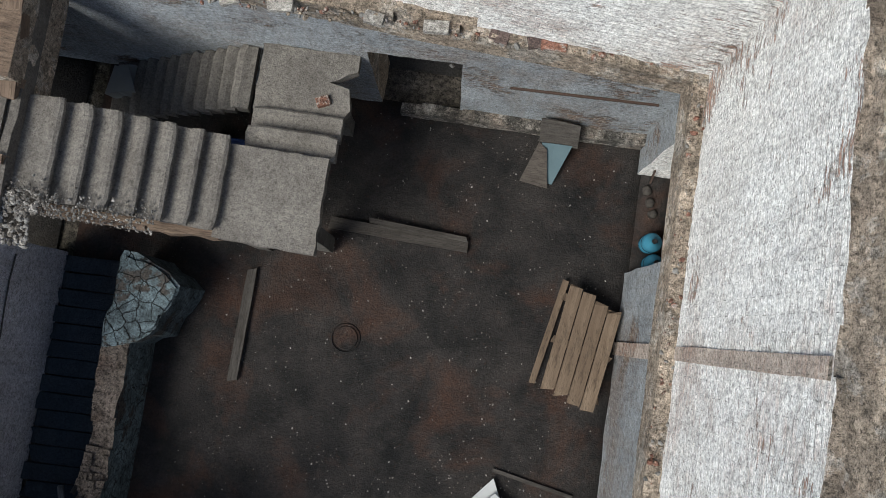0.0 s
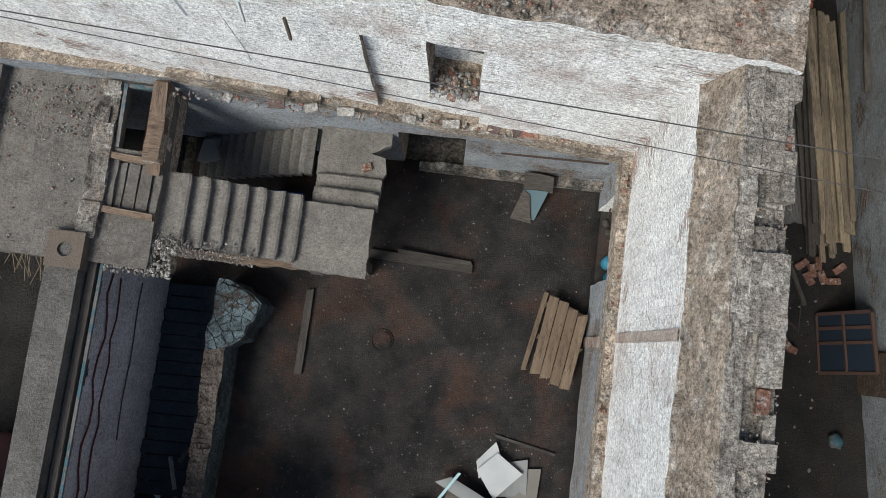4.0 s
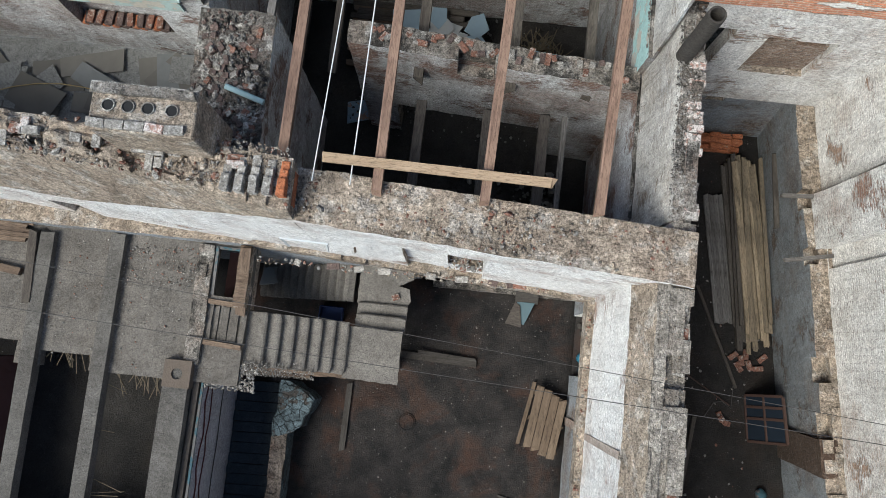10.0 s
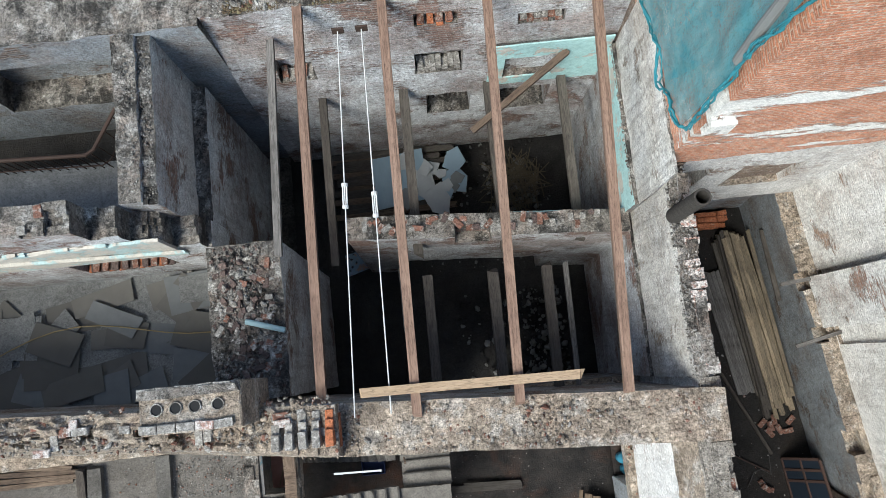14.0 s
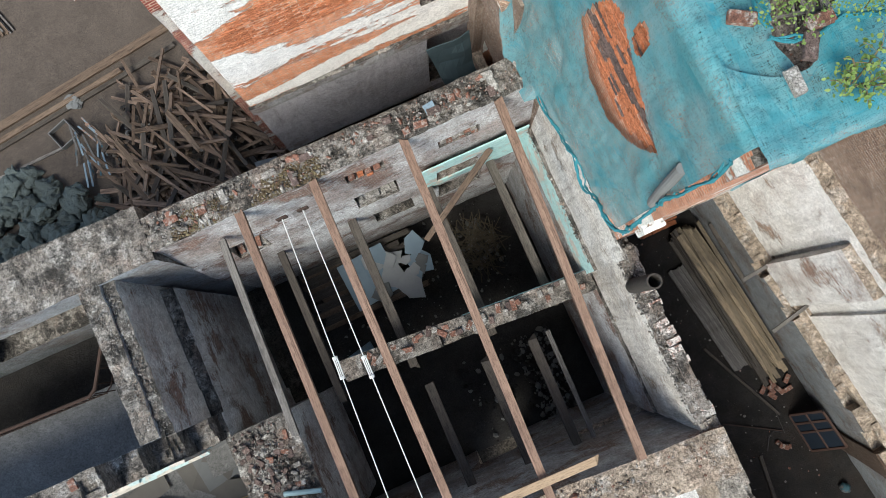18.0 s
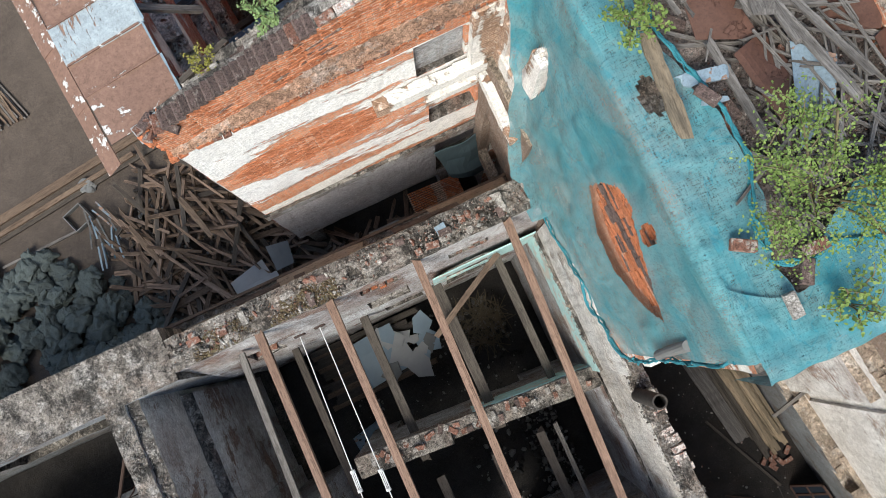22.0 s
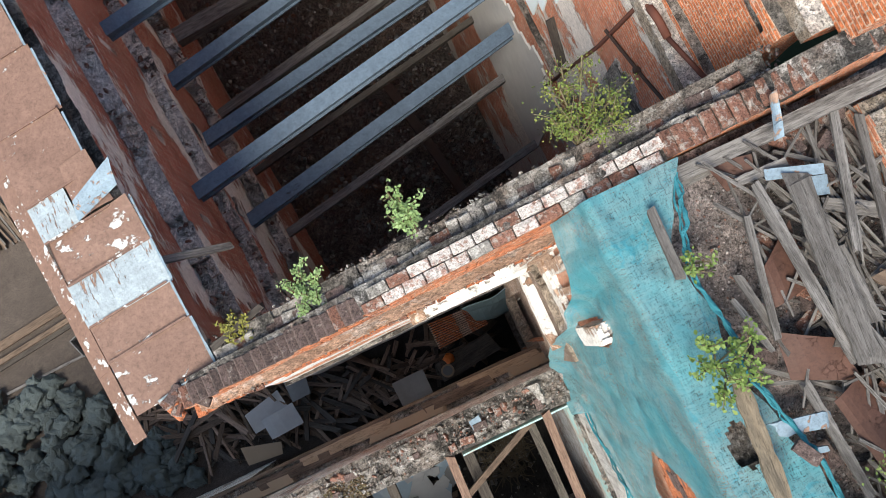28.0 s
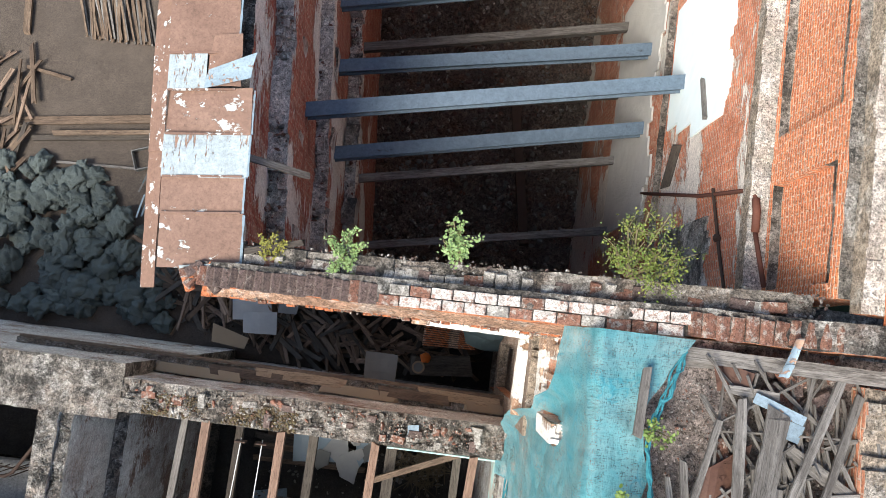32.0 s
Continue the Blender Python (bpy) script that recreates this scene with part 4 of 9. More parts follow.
# ---- first floor over the pink rooms ----
masonry("floor_first", -11.5, -4.62, 0.55, 3.62, 2.93, 3.15, (SLAB, SLAB), [(-5.38, -4.86, 2.30, 3.28, 2, 4), (-4.84, -4.6, 3.34, 3.7, 2, 4), (-5.3, -4.72, 1.38, 2.16, 3.05, 4), (-8.6, -7.6, 0.3, 0.85, 2, 4), (-10, -9.1, 0.3, 1.0, 2, 4)], rag=0.0, crown=0.0, fine=0.11, wide=0.18, amp=0.02, seed=13, step=0.2, label="dusty concrete floor slab with a broken edge")
masonry("kerb_first", -5.72, -5.42, 0.9, 3.3, 3.16, 3.26, (TOP_GREY, TOP_GREY), rag=0.06, crown=0.1, fine=0.05, wide=0.1, step=0.13, amp=0.015, seed=14)
masonry("kerb_stair", -4.86, -4.62, 2.1, 3.34, 2.6, 3.42, (OLDWOOD, TOP_TAN), rag=0.05, crown=0.2, wide=0.08, step=0.2, amp=0.02, seed=15)
masonry("wall_pink_east", -5.55, -5.36, -13, 0.56, 0, 2.92, {"top": TOP_GREY, "e": LILAC, "w": PINK, "n": LILAC, "s": LILAC}, rag=0.1, wide=0.1, seed=16, label="lilac-grey plastered partition wall with surface wiring")
masonry("wall_pink_west", -10.4, -10.2, -13, 0.56, 0, 2.9, {"top": TOP_GREY, "e": PINK, "w": PINK, "n": PINK, "s": PINK}, rag=0.1, wide=0.1, seed=17)
# Out of sight too, added to hold back light from the west.
masonry("wall_far_west", -14.6, -14, -14, 11, 0, 8.0, (TOP_GREY, WHITE_WARM), rag=0.3, seed=19, step=0.6, low=0.8)
masonry("wall_stub", -4.24, -3.90, -3.4, -0.5, 0, 0.93, {"top": DEEP_RUBBLE, "e": BLUECRACK, "w": BLUECRACK, "n": BLUECRACK, "s": BLUECRACK}, rag=0.3, crown=0.6, wide=0.055, step=0.08, amp=0.04, seed=20, label="low broken wall stub with dark crumbling top")
STUB_HEAD = [(-4.17, 0.66), (-3.86, 0.60), (-3.55, 0.47), (-3.37, 0.31), (-3.46, 0.0), (-3.65, -0.36), (-3.92, -0.52), (-4.22, -0.60), (-4.26, -0.3), (-4.19, -0.07)]

# ---- rooms to the north ----
NROOM = {"top": TOP_GREY, "s": GREY_OLD, "n": GREY_OLD, "e": TOP_GREY, "w": GREY_OLD}
masonry("wall_rooms_east_low", 2.44, 2.66, 3.93, 7.05, 0, 5.1, {**NROOM, "top": TOP_SOOT, "w": WORN}, rag=0.0, amp=0.03, wide=0.08, step=0.1, seed=22, label="grey limewashed ground-storey wall")
masonry("wall_rooms_east", 2.50, 2.70, 3.93, 7.4, 5.14, 7.42, {**NROOM, "top": TOP_GREY, "w": WHITE_EAST}, rag=0.06, amp=0.03, wide=0.06, step=0.1, seed=18, shape=lambda p: Vector((p.x + 0.035 * (p.z - 5.1), p.y, p.z)), label="bright limewashed upper wall with a gritty top")
# GREY_OLD up to 4.7 m, darker than the plaster above it.
masonry("wall_rooms_east_north_low", 2.40, 2.94, 7.05, 10.16, 0, 4.7, {**NROOM, "top": TOP_SOOT, "w": GREY_OLD}, rag=0.0, amp=0.03, wide=0.12, step=0.15, seed=23, label="sooty ground-storey wall")
masonry("wall_rooms_east_teal", 2.38, 2.94, 7.05, 10.16, 4.7, 5.95, {**NROOM, "top": TOP_GREY, "w": TEAL_WALL}, rag=0.10, crown=0.4, amp=0.02, wide=0.05, step=0.09, seed=83, label="wall with pale turquoise plaster under a crumbling ledge")
masonry("wall_rooms_east_north", 2.46, 2.5, 7.05, 10.16, 5.8, 8.3, {**NROOM, "top": TOP_PALE, "w": WHITE_EAST}, rag=0.35, crown=0.6, amp=0.014, wide=0.04, step=0.09, seed=82, label="pale worn plaster at the foot of the tower")
masonry("wall_tower_foot", 2.5, 2.94, 7.40, 10.16, 5.95, 7.4, {**NROOM, "top": TOP_GREY, "s": BROWNWALL}, rag=0.0, crown=0.0, step=0.3, wide=0.2, seed=81)
masonry("wall_rooms_east_outer", 2.74, 2.92, 3.93, 7.38, 0, 7.46, {**NROOM, "top": TOP_GREY}, rag=0.4, seed=24, crown=0.8, wide=0.09, step=0.16, fine=0.072, label="broken brick skin of the wall")


def mid_line(p):
    """The partition is not square to the rooms."""
    return Vector((p.x, p.y - 0.07 * p.x, p.z))


masonry("wall_mid", -2.95, 2.44, 6.86, 7.30, 0, 5.25, {**NROOM, "s": WORN, "n": GREY_OLD, "top": TOP_GREY}, [(-0.9, -0.2, 6.8, 7.08, 4.55, 5.4), (-2.2, 1.2, 6, 8, -1, 2.0)], rag=0.0, amp=0.035, wide=0.08, step=0.1, seed=25, shape=mid_line, label="sooty partition wall with loose bricks on top")
masonry("wall_mid_teal", -0.3, 2.38, 7.302, 7.325, 3.9, 5.15, (TEAL_WALL, TEAL_WALL), rag=0.5, crown=0.7, amp=0.004, wide=0.03, step=0.1, seed=62, shape=mid_line)
NORTH = {"top": TOP_GREY, "s": WORN, "n": WHITE_WARM, "e": TOP_GREY, "w": GREY_OLD}


def batter(p):
    """The inner face draws back as it rises; the outer face stays upright."""
    k = max(0.0, min(1.0, (p.z - 5.0) / 2.7)) * max(0.0, 1 - (p.y - 10.16) / 0.8)
    return Vector((p.x, p.y + 0.28 * k, p.z))


masonry("wall_north", -4.7, 2.5, 10.16, 11.05, 0, 8.1, NORTH, [(-1.32, -0.40, 10, 10.55, 5.3, 6.1), (0.40, 1.40, 10, 10.3, 4.75, 5.75), (-1.15, -0.2, 10, 12, 2.9, 4.1), (0.42, 1.5, 10, 12, 2.7, 4.0), (0.55, 1.4, 10, 10.4, 6.8, 7.15), (-1.25, -0.5, 10, 10.4, 7.05, 7.45), (-3.9, -3.2, 10, 10.5, 5.5, 6.4)], rag=0.08, amp=0.045, wide=0.085, step=0.1, seed=26, shape=batter, label="limewashed wall with bricked-up openings and a weathered top")
masonry("wall_north_teal", 0.1, 2.38, 10.128, 10.158, 4.4, 6.35, (TEAL_WALL, TEAL_WALL), [(0.40, 1.40, 10, 11, 4.75, 5.75)], rag=0.12, amp=0.004, wide=0.03, seed=60)
masonry("wall_north_west", -14, -4.7, 10.3, 11.3, 0, 8.1, {**NORTH, "s": WHITE_LOW}, [(-9.2, -6.4, 10, 10.9, 5.2, 7.2)], rag=0.0, amp=0.045, wide=0.09, step=0.12, seed=27, label="weathered wall with a shallow arch")
masonry("wall_tower_stub", -5.36, -4.05, 4.3, 7.05, 0, 6.2, {**NROOM, "top": TOP_SOOT, "e": WORN}, rag=0.05, amp=0.05, seed=28, wide=0.1, step=0.11, label="thick sooty wall block heaped with rubble")
masonry("wall_rooms_west", -6.12, -5.76, 7.53, 10.35, 0, 8.05, {**NROOM, "top": TOP_GREY, "e": WORN}, rag=0.0, amp=0.045, wide=0.08, step=0.1, seed=29, label="weathered wall with a mortared top")
masonry("wall_rooms_west_soot", -5.76, -5.53, 7.5, 10.32, 0, 7.98, {**NROOM, "top": TOP_SOOT, "e": WHITE_WARM}, rag=0.06, amp=0.05, wide=0.08, step=0.1, seed=30, label="sooty inner skin of the wall")
masonry("wall_rooms_west_inner", -5.53, -5.27, 7.05, 10.16, 0, 5.9, {**NROOM, "top": TOP_SOOT, "e": WORN, "s": WORN}, rag=0.1, seed=31, label="bluish limewashed lower wall")
masonry("wall_arch", -14, -5.2, 7.04, 7.52, 0, 8.7, {"top": TOP_GREY, "s": WORN, "n": WORN, "e": WORN, "w": GREY_OLD}, [(-8.0, -6.25, 7.0, 7.3, 4.9, 5.9)], rag=0.2, seed=32, crown=2.6, step=0.09, wide=0.12, fine=0.075, amp=0.03, tall=lambda x, y: max(6.3, min(8.7, 8.7 - 0.62 * round(1.45 * (x + 6.8) / 0.62) + 0.18 * noise.noise(Vector((x * 2.7, y * 3, 4))))), label="broken wall stepping down, with pale turquoise plaster under an arch")
masonry("floor_west", -14, -5.36, 4.05, 7.04, 3.55, 3.8, (GREYSLAB, GREYSLAB), rag=0.0, crown=0.0, fine=0.25, seed=33, wide=0.4, step=0.5, label="grey floor slab covered with loose sheets")
masonry("balcony", -11, -6.12, 7.52, 8.88, 5.78, 5.95, (GREYSLAB, GREYSLAB), rag=0.0, crown=0.0, fine=0.17, seed=34, wide=0.3, step=0.3, label="grey concrete gallery slab")
masonry("floor_gallery_room", -14, -6.12, 8.45, 10.3, 3.4, 3.6, (DARK_FLOOR, DARK_FLOOR), rag=0.0, crown=0.0, fine=0.2, seed=35, step=0.5, wide=0.4)

# ---- the yard to the east ----
LEAN7 = Matrix.Translation((5.91, 7.35, 0)) @ Matrix.Rotation(radians(7.05), 4, "Z")


def turned(p):
    return LEAN7 @ p


def leaning(p):
    """The same turn; the old wall leans out over the yard."""
    return LEAN7 @ (p + Vector((0.55 * max(0.0, 1 - p.z / 3.4), 0, 0)))


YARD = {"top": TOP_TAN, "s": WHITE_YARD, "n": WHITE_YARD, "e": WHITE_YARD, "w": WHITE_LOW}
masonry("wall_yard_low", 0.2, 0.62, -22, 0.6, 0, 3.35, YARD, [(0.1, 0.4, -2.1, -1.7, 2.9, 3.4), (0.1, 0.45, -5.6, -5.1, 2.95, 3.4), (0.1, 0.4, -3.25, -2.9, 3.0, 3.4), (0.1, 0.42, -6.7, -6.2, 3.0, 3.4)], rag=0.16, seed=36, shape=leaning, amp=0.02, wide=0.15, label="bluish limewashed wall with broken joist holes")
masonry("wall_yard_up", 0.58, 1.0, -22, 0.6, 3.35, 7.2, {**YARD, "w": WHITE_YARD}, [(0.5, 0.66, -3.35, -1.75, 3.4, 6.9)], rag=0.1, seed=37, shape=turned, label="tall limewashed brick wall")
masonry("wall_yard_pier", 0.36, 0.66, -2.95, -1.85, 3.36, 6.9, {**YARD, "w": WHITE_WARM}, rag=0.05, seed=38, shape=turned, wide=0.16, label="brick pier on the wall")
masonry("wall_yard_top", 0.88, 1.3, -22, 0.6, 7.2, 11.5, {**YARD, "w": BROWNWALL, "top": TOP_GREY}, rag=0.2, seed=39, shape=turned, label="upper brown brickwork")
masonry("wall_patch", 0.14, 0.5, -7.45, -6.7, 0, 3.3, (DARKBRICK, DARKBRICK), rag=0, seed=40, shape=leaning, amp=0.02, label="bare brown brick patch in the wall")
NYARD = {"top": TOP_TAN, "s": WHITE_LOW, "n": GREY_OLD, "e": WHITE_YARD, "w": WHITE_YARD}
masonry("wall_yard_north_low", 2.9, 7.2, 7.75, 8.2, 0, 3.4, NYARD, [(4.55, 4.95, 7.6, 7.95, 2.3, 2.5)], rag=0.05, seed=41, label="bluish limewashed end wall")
masonry("wall_yard_north_up", 2.9, 8.6, 7.42, 7.74, 3.4, 7.5, {**NYARD, "s": WHITE_YARD}, [(4.3, 5.5, 7.3, 7.62, 4.9, 6.4), (3.1, 3.7, 7.3, 8, 4.6, 6.6)], rag=0.05, seed=42, label="limewashed end wall with a stone-filled window")
masonry("window_infill", 4.3, 5.5, 7.55, 7.63, 4.9, 6.15, (BROWNWALL, BROWNWALL), rag=0.2, seed=43, amp=0.03, step=0.2, low=0.14, label="rough brick infill")

# ---- the netted tower with its open attic ----
TOWER = {"top": TOP_GREY, "s": PEEL_TOWER, "n": ORANGE, "e": ORANGE, "w": PEEL_TOWER}
masonry("wall_tower_south", 2.5, 9.4, 7.40, 7.95, 7.5, 14.35, TOWER, rag=0.25, seed=44, label="tall brick wall with white plaster remains")
masonry("wall_tower_west", 2.5, 2.95, 7.95, 12.8, 7.4, 14.4, TOWER, rag=0.2, seed=45, label="tall orange brick wall behind scaffold netting")
masonry("wall_tower_west_low", 2.5, 2.95, 10.2, 12.8, 0, 7.4, {**TOWER, "w": BROWNWALL}, [(2.4, 2.8, 11.2, 12.4, 0.2, 5.2)], rag=0.0, seed=46)
CORNER = {"top": PLASTERWHITE, "s": PLASTERWHITE, "n": PLASTERWHITE, "e": PLASTERWHITE, "w": PLASTERWHITE}
masonry("wall_return", 2.3, 2.5, 11.15, 12.82, 4.0, 10.0, {**TOWER, "w": BROWNWALL, "s": BROWNWALL, "top": TOP_TAN}, [(2.0, 2.6, 11.5, 12.5, 4.4, 7.6)], rag=0.2, seed=47, wide=0.09, label="brown brick return under the cornice")
masonry("cornice_on_gable", 0.35, 2.3, 12.66, 12.86, 9.62, 9.98, CORNER, rag=0.12, crown=0.25, seed=74, wide=0.05, step=0.09, fine=0.06, label="white plaster moulding on the gable")
masonry("cornice_step", 1.25, 2.3, 12.74, 12.86, 8.75, 9.0, CORNER, rag=0.12, crown=0.2, seed=84, wide=0.05, step=0.09, label="lower white moulding on the gable")
masonry("cornice_corner", 2.02, 2.5, 12.72, 12.86, 9.98, 11.75, CORNER, rag=0.5, crown=0.8, seed=85, wide=0.05, step=0.08, fine=0.07, label="broad white plaster in the corner")
masonry("niche_back", 1.17, 1.98, 12.98, 13.04, 10.1, 11.28, {**CORNER, "s": GREY_OLD, "top": GREY_OLD}, rag=0.0, amp=0.01, seed=86, label="grey boarded back of the niche")
masonry("cornice_on_tower", 2.40, 2.5, 11.17, 12.84, 10.0, 10.5, CORNER, rag=0.25, crown=0.4, seed=75, wide=0.06, step=0.09, label="broken white plaster cornice turning onto the tower")
masonry("cornice_low", 2.14, 2.3, 11.4, 12.84, 9.3, 9.55, CORNER, rag=0.12, crown=0.2, seed=76, wide=0.06, step=0.09, label="lower moulding of the cornice")
masonry("corner_plaster", 2.43, 2.5, 11.85, 12.84, 10.5, 13.5, CORNER, [(2.3, 2.6, 11.97, 12.10, 10.6, 12.9), (2.3, 2.6, 12.22, 12.42, 10.6, 12.4), (2.3, 2.6, 12.5, 12.56, 11.6, 13.3), (2.3, 2.6, 12.62, 12.76, 11.2, 12.6)], rag=0.8, crown=1.2, seed=77, wide=0.05, step=0.07, label="strips of white plaster on the tower corner")
masonry("plaster_knob", 2.26, 2.5, 11.44, 11.68, 11.6, 13.0, CORNER, rag=0.4, crown=0.6, seed=78, wide=0.06, step=0.06, label="white plaster lump in the torn netting")
masonry("floor_attic", 2.95, 9.4, 7.95, 12.88, 14.1, 14.36, (ATTIC_DIRT, ATTIC_DIRT), rag=0.0, crown=0.0, fine=0.26, seed=48, step=0.22, wide=0.22, amp=0.05, label="rubble and dust covering the open attic floor")
masonry("wall_attic_east", 5.05, 5.5, 9.6, 12.6, 14.3, 14.75, {**TOWER, "top": TOP_TAN}, rag=0.3, seed=49, crown=0.5, label="low orange brick wall in the attic")

# ---- the roofless gable house ----
RISE = 0.362


def rake(p):
    """Lifts the part above the cornice to the slope of the gable."""
    if p.z > 11.4:
        k = (12.42 + RISE * (p.x + 2.46) - 11.4) / 1.0
        p = Vector((p.x, p.y, 11.4 + (p.z - 11.4) * max(0.2, k)))
    return Vector((p.x, p.y + 0.012 * (p.x + 2.4), p.z))


FACE = {"top": TOP_SOOT, "s": PEEL_FACE, "n": REDBROWN, "e": ORANGE, "w": PEEL_FACE}
masonry("wall_gable_low", -2.46, 9.4, 12.84, 13.50, 2.0, 5.6, {**FACE, "s": LILAC, "w": LILAC}, [(1.4, 2.9, 12.7, 13.3, 2.4, 5.35)], rag=0.0, crown=0.0, seed=71, shape=rake, label="lower gable wall with lilac-grey plaster and a dark window")
masonry("wall_gable", -2.46, 9.4, 12.84, 13.50, 5.6, 11.4, FACE, [(1.32, 2.3, 12.7, 13.1, 7.1, 8.6), (1.15, 2.0, 12.7, 13.05, 10.05, 11.3)], rag=0.0, crown=0.0, seed=50, shape=rake, label="tall gable wall with white plaster falling off orange brick")
masonry("wall_gable_top", -2.46, 5.45, 12.82, 13.12, 11.4, 12.4, {**FACE, "s": ORANGE}, rag=0.0, crown=0.0, low=0.2, fine=0.2, seed=51, shape=rake, label="raking gable top of orange brick")
masonry("wall_gable_ledge", -2.2, 4.45, 13.12, 13.40, 10.6, 12.22, {**FACE, "top": TOP_GREY, "s": TOP_GREY}, rag=0.12, crown=0.3, wide=0.08, step=0.11, amp=0.02, seed=59, shape=lambda p: Vector((p.x, p.y + 0.012 * p.x, p.z + (RISE * (p.x + 2.4) if p.z > 10.7 else 0))), label="grey weathered inner course of the gable")
masonry("wall_gable_band", -2.5, 5.4, 12.78, 12.86, 5.6, 5.95, {**FACE, "s": GREY_OLD}, rag=0.0, amp=0.015, seed=52, label="grey plastered band")
masonry("wall_gable_foot", -2.3, 5.4, 12.9, 13.3, 0, 2.0, (TOP_SOOT, GREY_OLD), [(-2.0, 1.5, 12, 14, -1, 1.8)], rag=0.0, seed=53)
HWEST = Matrix.Translation((-1.95, 13.4, 0)) @ Matrix.Rotation(radians(5.5), 4, "Z")

HWEST_BACK = HWEST.inverted()


def west_turn(p):
    return HWEST @ p


masonry("wall_house_west", -0.85, 0.0, 0.05, 20, 0, 12.2, {"top": TOP_GREY, "s": REDBROWN, "n": REDBROWN, "e": WESTPEEL, "w": WHITE_WARM}, rag=0.2, seed=54, shape=west_turn, label="red brick wall under a metal sheet roof")
for k in range(3):
    masonry("wall_house_west_step", 0.0, 0.30 - 0.03 * k, 0.15, 20, 0, 10.9 - 2.6 * k, {"top": LEDGE, "s": WESTPEEL, "n": LEDGE, "e": WESTPEEL, "w": REDBROWN}, rag=0.3, seed=55 + k, crown=0.5, fine=0.075, amp=0.04, shape=(lambda q: lambda p: HWEST @ (p + Vector((0.28 * q, 0, 0))))(k), step=0.14, wide=0.075, label="broken red brick offsets of the wall")
EAST = {"top": TOP_GREY, "s": ORANGE, "n": ORANGE, "e": ORANGE, "w": ORANGE}
masonry("wall_house_east_low", 4.32, 4.9, 13.45, 34, 0, 8.5, {**EAST, "w": PEEL_EAST}, [(4.2, 4.6, 16.0, 17.0, 4.5, 6.4), (4.2, 4.6, 18.4, 19.4, 4.5, 6.4)], rag=0.0, seed=61, label="inner wall with grey plaster coming off red brick")
masonry("wall_house_east_mid", 4.45, 5.1, 13.45, 34, 8.5, 12.7, {**EAST, "w": peeling("plaster_on_worn_red", (0.80, 0.72, 0.64), (0.82, 0.25, 0.11), (0.60, 0.18, 0.09), 0.05, (0.5, 0.5, 0.8))}, rag=0.0, seed=62, label="inner wall of worn red brick")
masonry("wall_house_east_band", 4.38, 4.8, 13.45, 34, 12.7, 12.95, {**EAST, "w": TOP_TAN, "top": LEDGE}, rag=0.12, crown=0.25, seed=63, wide=0.14, label="grey mortar band")
masonry("wall_house_east_up", 4.62, 5.1, 13.45, 34, 12.95, 14.8, EAST, [(4.6, 4.74, 13.6, 14.9, 13.05, 14.6), (4.6, 4.74, 15.5, 18.0, 13.05, 14.6), (4.6, 4.74, 18.6, 21.0, 13.05, 14.6)], rag=0.0, seed=64, label="bright orange brickwork with recessed panels")
masonry("wall_house_east_step", 4.75, 5.2, 13.3, 34, 14.8, 15.05, {**EAST, "top": LEDGE, "w": TOP_TAN}, rag=0.1, crown=0.25, seed=65, wide=0.15)
masonry("wall_house_east_top", 4.95, 5.5, 13.1, 34, 15.05, 15.75, {**EAST, "top": BRICKORANGE}, rag=0.12, seed=66, wide=0.14, label="orange brick parapet")
masonry("plaster_patch", 4.415, 4.448, 16.2, 18.9, 8.7, 11.7, (PALEBLUE, PALEBLUE), rag=0.0, amp=0.004, seed=67, wide=0.03, step=0.12, low=0.12, tall=lambda x, y: 11.7 - 0.4 * noise.noise(Vector((y * 2, 0, 0))) - 0.5 * max(0, 16.9 - y) ** 2, holes=[(4, 5, 16.1, 16.45, 8.6, 10.1), (4, 5, 16.4, 16.65, 8.6, 9.3)], label="remains of pale blue plaster")
masonry("plaster_patch_grey", 4.415, 4.448, 13.6, 14.75, 8.9, 11.5, (LEDGE, TOP_PALE), rag=0.5, amp=0.006, seed=72, wide=0.03, step=0.12, label="rough grey plaster patch on red brick")
masonry("plaster_patch_cream", 4.28, 4.318, 15.2, 20.5, 4.6, 8.3, (PALEPLASTER, PALEPLASTER), rag=0.7, amp=0.006, seed=73, wide=0.03, step=0.14, label="cream plaster on the lower inner wall")
masonry("wall_house_north", -4.5, 5.5, 27, 27.6, 0, 12, (TOP_GREY, REDBROWN), rag=0.3, seed=68, step=0.6, low=0.8)
masonry("wall_yard_north_far", -22.6, -22, 11.1, 34, 0, 4, (TOP_GREY, WHITE_WARM), rag=0.3, seed=69, step=0.8, low=0.8)

# neighbouring roof beyond the parapet
floor_sheet("backdrop_garden", 5.6, 40, 12.9, 60, 9.0, simple("garden_dark_green", (0.015, 0.025, 0.012), (0.03, 0.045, 0.02), 0.95, 2.0, 0.05), 1.5, 0.6, label="dark garden below the parapet")


neighbour = thing("neighbour_roof", "pale blue sheet-metal roof beyond the parapet", "roof")
part("covering", sheet_bm([(8.9, 14.55, 9.2), (14.0, 13.6, 9.2), (15.2, 18.5, 9.9), (9.4, 17.6, 9.9)], 0.04, 0.03, 8, 70), TINBLUE, neighbour)
bar("gutter", (8.85, 14.5, 9.15), (14.0, 13.55, 9.15), 0.14, 0.12, SHEETGREY, parent=neighbour, seed=720, cuts=10)
